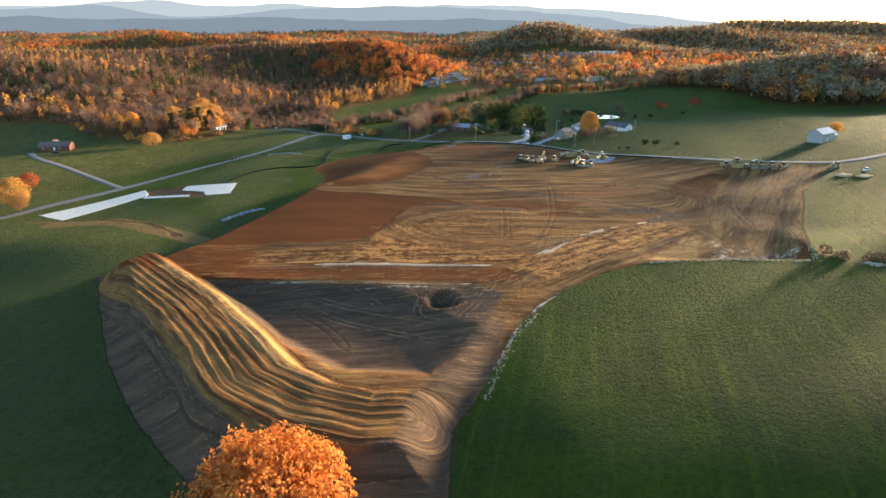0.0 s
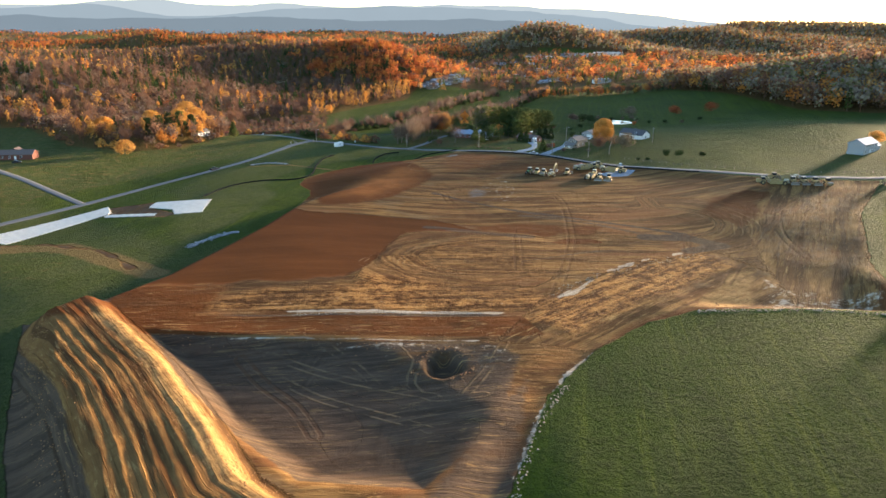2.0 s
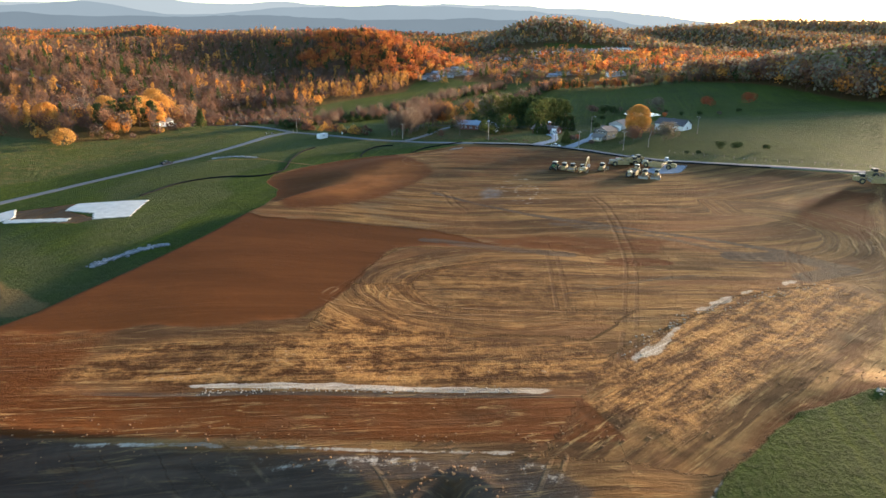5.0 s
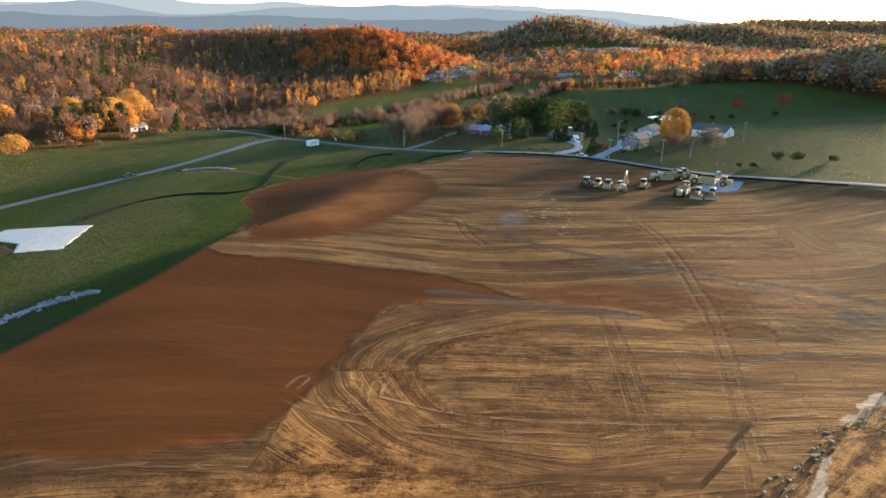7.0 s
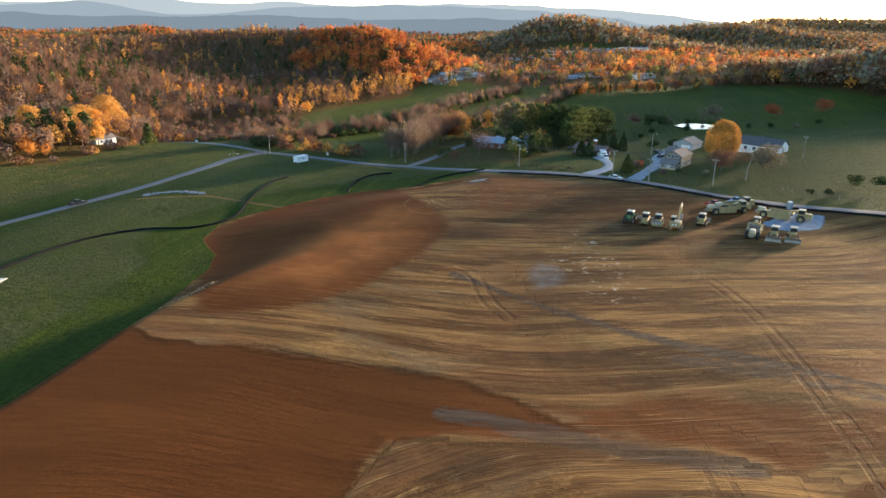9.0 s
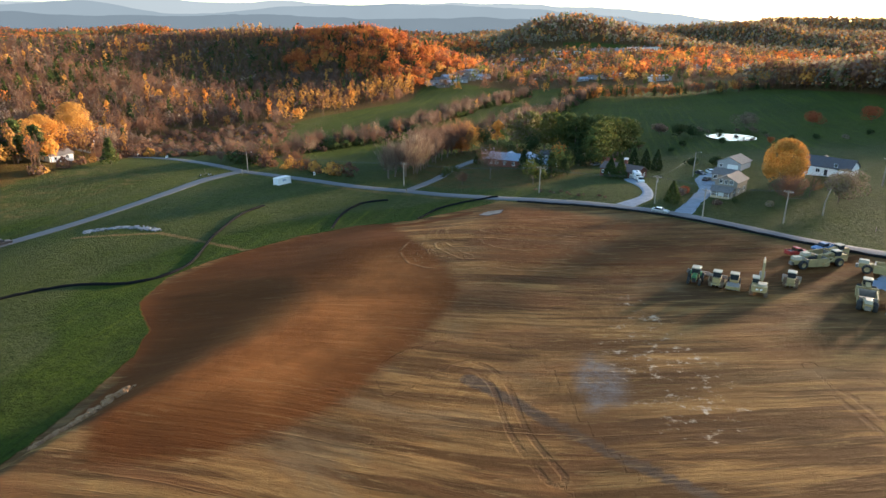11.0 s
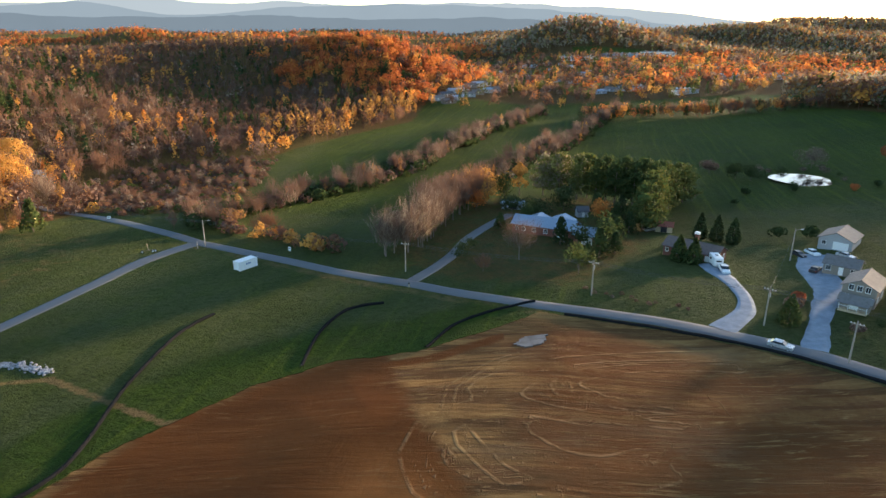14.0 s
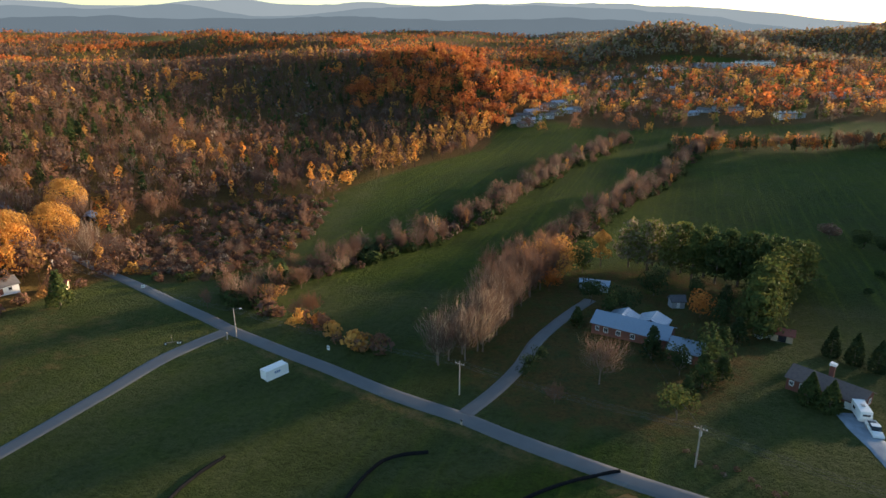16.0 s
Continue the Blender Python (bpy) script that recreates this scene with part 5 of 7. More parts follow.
for x, y, h, r, t, n in ((-203, 540, 17, 9, 0.57, 7000), (-196, 555, 18, 9.5, 0.58, 7000), (-192, 528, 15, 8.5, 0.63, 6000), (-216, 590, 17, 9, 0.56, 6000), (-205, 498, 16, 8, 0.57, 6000), (-190, 508, 15, 8, 0.60, 6000), (-225, 470, 14, 7, 0.62, 5000)):
    tree("dome", x, y, h, r, t, "broad golden autumn tree at the farmstead", n, 0.48, 36, WEST)
tree("dome", -191, 424, 8.5, 6.0, 0.545, "olive-yellow thicket at the meadow's edge", 2000, 0.5, 37)
for x, y, h in ((-181, 456, 8), (-177, 461, 6.5), (-184, 462, 8.5)):
    tree("round", x, y, h, h * 0.45, 0.68, "small orange autumn tree at the meadow", 800, 0.5, 38, "orange trees at the meadow")
tree("pine", -147, 493, 11.5, 4.2, 0.13, "open-crowned single pine by the crossroads", 900, 0.7, 39)
tree("dome", -198, 289, 14, 7.5, 0.56, "pale golden tree beside the side road", 2600, 0.6, 40)
tree("bare", -192, 283, 10, 5, 0.50, "half-bare tree beside the side road", 1200, 0.45, 17)
tree("dome", -209, 319, 8, 5.0, 0.97, "dark red-brown shrubby tree", 1500, 0.5, 41)
tree("round", -87, 508, 6, 4, 0.50, "olive-yellow tree at the road bend", 700, 0.5, 42)
for i, (x, y, h) in enumerate(((-82, 520, 8), (-90, 535, 8), (-72, 500, 7))):
    tree("bare", x, y, h, h * 0.5, 0.44, "pale twiggy bare tree", 900, 0.4, 20 + i, "bare trees by the field")
BUSH = "bushes in the meadows"
for i, (x, y, h, t) in enumerate(((112, 600, 7, 0.36), (118, 585, 8, 0.05), (122, 578, 8, 0.03), (160, 600, 11, 0.34), (200, 605, 9, 1.0), (205, 560, 3, 0.06), (176, 556, 3.2, 0.06),
                                 (150, 548, 3.2, 0.9), (128, 553, 3.5, 0.04), (163, 555, 3, 0.05), (188, 552, 3, 0.3), (108, 552, 3, 0.06), (98, 537, 2.4, 0.06), (96, 480, 4, 0.05), (88, 483, 4, 0.06),
                                 (121, 385, 4, 0.04), (126, 381, 4.5, 0.05), (137, 378, 2.5, 0.05), (108, 377, 2, 0.06), (104, 379, 1.8, 0.06), (237, 392, 7, 0.58), (84, 410, 2, 0.3), (70, 412, 2.4, 0.36),
                                 (66, 428, 2.6, 1.0), (63, 424, 3.2, 0.36), (230, 600, 10, 1.0), (76, 414, 2, 0.05))):
    tree("round", x, y, h, h * 0.55, t, "rounded bush in the meadow grass" if h < 5 else "single tree standing in the meadow", 600 if h < 5 else 2200, 0.4, 44 + i % 2, BUSH)
for i, (x, y, h) in enumerate(((128, 584, 3), (131, 590, 4.5), (136, 592, 3), (143, 593, 3.5), (152, 592, 3), (158, 586, 4), (160, 577, 3), (157, 567, 2.5), (147, 561, 2), (133, 564, 2.2))):
    tree("round" if i % 2 else "bare", x, y, h, h * 0.6, 0.35 if i % 3 else 0.06, "dark bush on the pond's bank", 420, 0.35, 70 + i % 3, "bushes round the pond")
for i, (x, y, h) in enumerate(((27, 473, 8), (36, 471, 7), (26, 461, 6), (40, 486, 8), (46, 494, 8), (44, 504, 9), (14, 505, 8), (5, 500, 6), (50, 520, 9), (43, 528, 8))):
    tree("pine" if i % 3 else "round", x, y, h, h * 0.42, 0.04 + 0.03 * (i % 4), "dark green garden conifer near the house", 900, 0.45, 76 + i % 3, LAWN)
# brush beside the haul road
hedge("scrub", [(112, 176), (124, 172), (140, 166), (160, 160)], 7, 1.8, [(1, "shrub", 0.28, 0.42, 0.5, 1.0)], 47, "low brown brush at the field's corner")
hedge("scrub", [(-166, 560), (-146, 548), (-130, 548), (-122, 575), (-124, 600), (-128, 630)], 44, 2.0, [(90, "shrub", 0.30, 0.48, 0.4, 0.8), (10, "bare", 0.36, 0.46, 0.25, 0.45)], 48, "brown bramble thicket at the wood's foot")
hedge("scrub", [(20, 440), (30, 432.5), (40, 426)], 3, 1.6, [(1, "shrub", 0.34, 0.40, 0.18, 0.30)], 49, "dry weeds on the roadside bank")
for x, y, h in ((150, 192, 10), (159, 186, 12), (178, 206, 11), (190, 196, 9), (206, 236, 15), (217, 246, 17), (226, 259, 16), (235, 270, 17), (246, 281, 15), (200, 222, 13)):
    tree("round", x, y, h, h * 0.36, 0.45, "half-bare tree on the field's eastern edge", 700, 0.5, 55, "trees on the eastern edge")

# ---- buildings ----
def window(parent, x, y, z, w, h, out):
    """A framed pane on a wall; out: the wall's outward side in degrees about z."""
    m = pose(x, y, z, 0, 0, out)
    fr = bmesh.new()
    for a in ((-w / 2 - 0.08, w / 2 + 0.08, h / 2, h / 2 + 0.1), (-w / 2 - 0.08, w / 2 + 0.08, -h / 2 - 0.12, -h / 2), (-w / 2 - 0.08, -w / 2, -h / 2, h / 2), (w / 2, w / 2 + 0.08, -h / 2, h / 2), (-0.025, 0.025, -h / 2, h / 2)):
        box(a[0], a[1], -0.09, 0.03, a[2], a[3], fr)
    f = part("window", fr, M_WHITE, parent, "white window frame")
    f.matrix_basis = m
    part("pane", box(-w / 2, w / 2, -0.03, 0.02, -h / 2, h / 2), M_GLASS, f)


def door(parent, x, y, w, h, out, mat):
    d = part("door", box(-w / 2, w / 2, -0.07, 0.02, 0.1, h), mat, parent)
    d.matrix_basis = pose(x, y, 0, 0, 0, out)
    part("door_handle", tube([(w * 0.36, -0.13, h * 0.48), (w * 0.36, -0.07, h * 0.48)], 0.04, 6), M_STEEL, d)


def gable_house(name, x, y, turn, L, W, H, rise, wall, roof, label, wins=(), doors=(), chimney=None, porch=None, wings=(), over=0.45, ribs=False, category="house", group="", base=0.5):
    """A house with its ridge along its length; the front is at -y."""
    ob = thing(name, x, y, turn, label, category, group)
    zs = [float(ground_z(*(ob.matrix_basis @ Vector((a * L / 2, b * W / 2, 0))).xy)) for a in (-1, 1) for b in (-1, 1)]
    ob.location.z = min(zs) + 0.45 * (max(zs) - min(zs)) + 0.15
    drop = max(zs) - min(zs) + base

    def block(l0, l1, w0, w1, hh, rr, along):
        a, b = ((l0, l1), (w0, w1)) if along == "x" else ((w0, w1), (l0, l1))
        m = (b[0] + b[1]) / 2
        part("wall", prism([(b[0], -drop), (b[1], -drop), (b[1], hh), (m, hh + rr), (b[0], hh)], a[0], a[1], along), wall, ob)
        half, o = (b[1] - b[0]) / 2, over
        k = rr / half
        for s in (-1, 1):
            e = m + s * (half + o)
            ze = hh - o * k
            r = part("roof", prism([(m, hh + rr + 0.03), (e, ze + 0.03), (e, ze + 0.2), (m, hh + rr + 0.2)] if s > 0 else [(e, ze + 0.03), (m, hh + rr + 0.03), (m, hh + rr + 0.2), (e, ze + 0.2)],
                                   a[0] - o, a[1] + o, along), roof, ob)
            if ribs:
                n = int((a[1] - a[0]) / 1.1)
                for i in range(n + 1):
                    u = a[0] - o + 0.1 + (a[1] - a[0] + 2 * o - 0.2) * i / n
                    pr = [(m, hh + rr + 0.2), (e, ze + 0.2), (e, ze + 0.26), (m, hh + rr + 0.26)] if s > 0 else [(e, ze + 0.2), (m, hh + rr + 0.2), (m, hh + rr + 0.26), (e, ze + 0.26)]
                    part("seam", prism(pr, u - 0.04, u + 0.04, along), roof, r)
        part("ridge_cap", prism([(m - 0.2, hh + rr + 0.13), (m, hh + rr + 0.27), (m + 0.2, hh + rr + 0.13)], a[0] - o, a[1] + o, along), roof, ob)

    block(-L / 2, L / 2, -W / 2, W / 2, H, rise, "x")
    for w in wings:
        block(*w)
    for side, u, z, w, h in wins:
        px, py, out = {"front": (u, -W / 2, 0), "back": (u, W / 2, 180), "right": (L / 2, u, 90), "left": (-L / 2, u, -90)}[side]
        window(ob, px, py, z, w, h, out)
    for side, u, w, h, mat in doors:
        px, py, out = {"front": (u, -W / 2, 0), "back": (u, W / 2, 180), "right": (L / 2, u, 90), "left": (-L / 2, u, -90)}[side]
        door(ob, px, py, w, h, out, mat)
    if chimney:
        u, v = chimney
        c = part("chimney", box(u - 0.5, u + 0.5, v - 0.4, v + 0.4, -drop, H + rise + 1.0), M_BRICK, ob, "brick chimney with a white cap")
        part("chimney_cap", box(u - 0.65, u + 0.65, v - 0.55, v + 0.55, H + rise + 1.0, H + rise + 1.6), M_WHITE, c)
    if porch:
        u0, u1, d = porch
        p = part("porch", box(u0, u1, -W / 2 - d, -W / 2 - 0.01, -drop, 0.25), M_TIMBER, ob, "timber porch")
        part("porch_roof", prism([(-W / 2 - d - 0.3, H - 0.55), (-W / 2 - 0.02, H - 0.05), (-W / 2 - 0.02, H + 0.08), (-W / 2 - d - 0.3, H - 0.42)], u0 - 0.2, u1 + 0.2), roof, p)
        for k in range(4):
            u = u0 + 0.1 + (u1 - u0 - 0.2) * k / 3
            part("porch_post", box(u - 0.06, u + 0.06, -W / 2 - d + 0.05, -W / 2 - d + 0.17, 0.25, H - 0.5), M_WHITE, p)
        part("porch_rail", box(u0, u1, -W / 2 - d + 0.08, -W / 2 - d + 0.14, 1.05, 1.13), M_WHITE, p)
    return ob


W3 = [("front", u, 1.5, 1.1, 1.2) for u in (-6, -2.6, 1.2)]
gable_house("house", 19.4, 495.2, -25, 20, 8.2, 2.9, 1.9, M_BRICK, M_METALROOF, "long brick house under a blue-grey metal roof", W3 + [("front", -8.4, 1.5, 0.9, 1.1), ("right", 0, 1.5, 1.2, 1.2)],
            [("front", 6.2, 2.4, 2.2, M_WHITE)], chimney=None, wings=((-7.2, 0, 0.2, 6.4, 2.9, 1.5, "y"), (0.2, 7.6, 2.5, 8.5, 2.9, 1.5, "y")), ribs=True)
gable_house("garage", 31.2, 483.2, -25, 8.2, 7.2, 2.8, 1.7, M_BRICK, M_METALROOF, "brick garage under a blue-grey metal roof", [("right", 0, 1.5, 1.0, 1.0)], [("front", 0, 3.2, 2.3, M_WHITE)], ribs=True, category="garage")
gable_house("house", 56.9, 466.2, -42.5, 15, 7.0, 2.7, 1.7, M_BRICK, M_BROWNROOF, "low brick ranch house under a dark shingle roof", [("front", -6.4, 1.5, 0.8, 1.0), ("front", 2.6, 1.5, 1.0, 1.3), ("front", -4, 1.5, 1.2, 1.2), ("right", 1.5, 1.5, 1, 1.1)],
            [("front", 5.4, 2.0, 2.1, M_WHITE)], chimney=(-1.2, 4.05))
gable_house("garage", 98.5, 469, 47, 10, 8.4, 2.9, 1.9, M_GREYSIDE, M_TANROOF, "large pale garage with a grey shingle roof", [("left", 2.8, 1.6, 1, 1)], [("left", -1.4, 3.8, 2.3, M_WHITE)], category="garage")
gable_house("house", 86.5, 446.5, -42, 7.4, 5.8, 2.5, 1.4, M_SIDING, M_TANROOF, "small tan-sided house beside the gravel yard", [("front", -2.6, 1.5, 1.1, 1.2), ("front", 2.8, 1.5, 1.1, 1.2), ("left", 0, 1.5, 1, 1.1)], [("front", 0.2, 1.0, 2.1, M_WHITE)])
gable_house("house", 80.5, 428.5, 48, 9.2, 6.6, 4.1, 1.7, M_SIDING, M_TANROOF, "two-storey tan-sided house with a timber porch", [("left", -1.6, 3.9, 0.9, 1.2), ("left", 0, 3.9, 0.9, 1.2), ("left", 1.6, 3.9, 0.9, 1.2), ("front", -2.4, 1.5, 1.1, 1.2), ("front", 2.2, 1.5, 1.1, 1.2), ("left", -2.3, 1.5, 1.1, 1.3), ("left", 2.3, 1.5, 1.1, 1.3)],
            [("left", 0.1, 1.0, 2.1, M_WHITE)])
gable_house("porch_house", 76.0, 423.4, -42, 5.8, 2.2, 2.2, 0.7, M_SIDING, M_TANROOF, "open timber porch before the tan house", [], [("front", 0, 1.6, 2.0, M_WHITE)], porch=(-2.7, 2.7, 1.2), category="porch")
gable_house("house", 121, 448, -48, 16, 9, 2.9, 2.5, M_WHITE, M_SHINGLE, "white house under a broad dark shingle roof", [("front", -5, 1.5, 1.2, 1.2), ("front", -1.5, 1.5, 1.2, 1.2), ("right", 0, 1.5, 1.1, 1.2), ("front", 3.7, 3.9, 0.9, 0.9)],
            [("front", 1.0, 1.0, 2.1, M_BLACK)], wings=((-6.2, 0, 1.4, 6.0, 2.9, 2.0, "y"),))
gable_house("house", 216, 370, 34, 14, 8, 5.0, 2.2, M_GREYSIDE, M_METALROOF, "grey two-storey farmhouse in evening sun", [("front", u, z, 1, 1.2) for u in (-5, -1.8, 1.8, 5) for z in (1.5, 4.0)], [("front", 0, 1.0, 2.1, M_WHITE)],
            wings=((7, 12, -3.4, 3.0, 3.0, 1.4, "x"),))
gable_house("house", -243, 405, 10, 18, 8.5, 2.8, 2.0, M_BRICK, M_BROWNROOF, "red-brick farmhouse with a white gable", [("front", u, 1.5, 1.1, 1.2) for u in (-6.5, -3, 3)], [("front", 0, 1.0, 2.1, M_WHITE)],
            wings=((-6.0, 0, 3.2, 9.4, 2.8, 2.2, "y"),))
gable_house("house", -172, 498, 60, 10, 7, 2.6, 1.6, M_WHITE, M_TANROOF, "small white house under the tall trees", [("front", -2.5, 1.5, 1, 1.1), ("front", 2.5, 1.5, 1, 1.1), ("left", 0, 1.5, 1, 1.1)], [("front", 0, 1.0, 2.1, M_BRICK)])
gable_house("shed", -157, 506, 20, 4.5, 3.4, 2.1, 0.8, M_TIMBER, M_RUST, "small red-roofed shed by the single pine", [], [("front", 0, 1.2, 1.9, M_BROWNROOF)], category="shed")
# black door panel stands in for the shaded open front
gable_house("shed", 59, 499, -20, 5.2, 3.8, 2.2, 0.9, M_TIMBER, M_RUST, "open shed with a rusty red sheet roof", [], [("front", 0, 2.0, 2.0, M_BLACK)], category="shed")
gable_house("shed", 36, 520, 10, 4, 3, 2.4, 1.2, M_GREYSIDE, M_SHINGLE, "grey garden shed behind the house", [], [("front", 0, 1.0, 2.0, M_WHITE)], category="shed")
# black panel again, painted shade of the lean-to's open side
gable_house("barn", 12.5, 531, -10, 9, 4.5, 2.2, 0.5, M_GREYSIDE, M_METALROOF, "low open lean-to beside the yellow trees", [], [("front", 0, 2.5, 2.0, M_BLACK)], category="barn")
gable_house("barn", -222, 594, -35, 14, 5, 2.6, 0.9, M_WHITE, M_GREYSIDE, "long white trailer home among trees", [("front", -4, 1.5, 1, 1), ("front", 3, 1.5, 1, 1)], [("front", 0, 1, 2, M_BLACK)], category="trailer home")


def quonset(x, y, turn):
    ob = thing("arched_shed", x, y, turn, "arched grey metal shed with an open front", "shed")
    arc = [(math.cos(a) * 3.0, math.sin(a) * 3.0) for a in np.linspace(0, math.pi, 15)]
    arc2 = [(u * 0.97, v * 0.97) for u, v in arc[::-1]]
    part("shell", prism(arc + arc2, -5, 5, "y"), M_METALROOF, ob)
    part("back_wall", prism(arc2, 4.6, 4.8, "y"), M_GREYSIDE, ob)
    for k in range(9):
        part("rib", prism([(u * 1.015, v * 1.015) for u, v in arc] + arc[::-1], -5 + k * 1.2, -4.85 + k * 1.2, "y"), M_METALROOF, ob)


quonset(-207, 591, 25)

# the small town below the hill: rows of low homes, then stores and works farther off
rs = np.random.RandomState(71)
TOWN = "low homes of the town"
town_spots = [(-25 + 8 * i, 893 + 17 * i, 30) for i in range(7)] + [(-14 + 9 * i, 884 + 17 * i, 32) for i in range(6)] + [(-12 + 11 * i, 1066 + 18 * i, 35) for i in range(5)]
for i in range(46):
    town_spots.append((rs.uniform(60, 470), rs.uniform(900, 1420), rs.uniform(-60, 60)))
first = [gable_house("town_house", 0, 880, 0, 13, 6.5, 2.6, 1.4, w, r, lb, [("front", -4, 1.5, 1.2, 1.1), ("front", 3, 1.5, 1.2, 1.1)], [("front", 0, 1.0, 2.0, M_WHITE)], group=TOWN)
         for w, r, lb in ((M_GREYSIDE, M_TANROOF, "low pale home with a grey roof"), (M_SIDING, M_SHINGLE, "low tan home with a dark roof"), (M_GREYSIDE, M_METALROOF, "low grey home with a metal roof"))]
for i, (x, y, a) in enumerate(town_spots):
    z = float(ground_z(x, y))
    m = pose(x, y, z + 0.3, 0, 0, a)
    if i < 3:
        first[i].matrix_basis = m
    else:
        copy_thing(first[i % 3], m)


def works(x, y, turn, L, W, H, wall, label):
    """A long flat-roofed hall with doors and roof vents."""
    ob = thing("works_hall", x, y, turn, label, "warehouse")
    part("wall", box(-L / 2, L / 2, -W / 2, W / 2, -3, H), wall, ob)
    part("roof", box(-L / 2 - 0.6, L / 2 + 0.6, -W / 2 - 0.6, W / 2 + 0.6, H + 0.01, H + 0.7), M_TANROOF, ob)
    for k in range(5):
        u = -L / 2 + L * (k + 0.5) / 5
        part("loading_door", box(u - 2, u + 2, -W / 2 - 0.15, -W / 2 - 0.01, 0, 4), M_GREYSIDE, ob)
        part("roof_vent", box(u - 1, u + 1, -1, 1, H + 0.71, H + 2.2, taper=(0.7, 0.7)), M_SILVER, ob)


for a in ((205, 1455, 12, 60, 22, 6, M_WHITE, "long white works hall by the hill"), (290, 1492, 10, 70, 26, 6, M_METALROOF, "blue-grey works hall by the hill"),
          (365, 1530, 8, 60, 22, 6, M_WHITE, "long white works hall by the hill"), (325, 1098, -5, 34, 16, 5, M_GREYSIDE, "grey flat-roofed store in the town"),
          (372, 1102, -4, 36, 16, 5, M_WHITE, "white flat-roofed store in the town"), (-462, 1048, 15, 34, 18, 6, M_RUST, "red-roofed store among the woods"),
          (-430, 1056, 12, 30, 18, 5, M_WHITE, "white flat-roofed store among the woods"), (-420, 1745, 5, 40, 24, 14, M_METALROOF, "tall pale works block behind the hill"),
          (180, 1000, 20, 26, 14, 4, M_GREYSIDE, "grey flat-roofed store in the town"), (215, 940, 10, 22, 12, 4, M_WHITE, "white store with parked cars about")):
    works(*a)

# ---- earth-moving machines ----
def track_pair(ob, length, width, gauge, h):
    for s in (-1, 1):
        y0 = s * gauge / 2
        r = h / 2
        loop = [(-length / 2 + r + math.cos(a) * r, r + math.sin(a) * r) for a in np.linspace(math.pi * 0.5, math.pi * 1.5, 7)]
        loop += [(length / 2 - r + math.cos(a) * r, r + math.sin(a) * r) for a in np.linspace(-math.pi * 0.5, math.pi * 0.5, 7)]
        t = part("track", prism(loop, y0 - width / 2, y0 + width / 2, "y"), M_TRACK, ob, "muddy steel crawler track")
        n = int(length / 0.35)
        for k in range(n):
            u = -length / 2 + r + (length - 2 * r) * k / (n - 1)
            part("grouser", box(u - 0.04, u + 0.04, y0 - width / 2, y0 + width / 2, h, h + 0.06), M_TRACK, t)
        part("track_frame", box(-length * 0.32, length * 0.32, y0 - width * 0.56, y0 + width * 0.56, h * 0.3, h * 0.66), M_YELLOW, t)


def cab(ob, x0, x1, w, z0, z1, roof=None):
    c = part("cab", box(x0, x1, -w / 2, w / 2, z0, z0 + (z1 - z0) * 0.35, bevel=0.04), M_YELLOW, ob)
    part("cab_glass", box(x0 + 0.05, x1 - 0.05, -w / 2 + 0.05, w / 2 - 0.05, z0 + (z1 - z0) * 0.35, z1 - 0.12, taper=(0.9, 0.92)), M_GLASS, c)
    for sx in (x0 + 0.06, x1 - 0.06):
        for sy in (-w / 2 + 0.06, w / 2 - 0.06):
            part("cab_post", box(sx - 0.05, sx + 0.05, sy - 0.05, sy + 0.05, z0 + (z1 - z0) * 0.35, z1 - 0.1), M_BLACK, c)
    part("cab_roof", box(x0 - 0.12, x1 + 0.12, -w / 2 - 0.1, w / 2 + 0.1, z1 - 0.1, z1 + 0.1, taper=(0.9, 0.9), bevel=0.05), roof or M_CREAM, c, "pale cab roof")


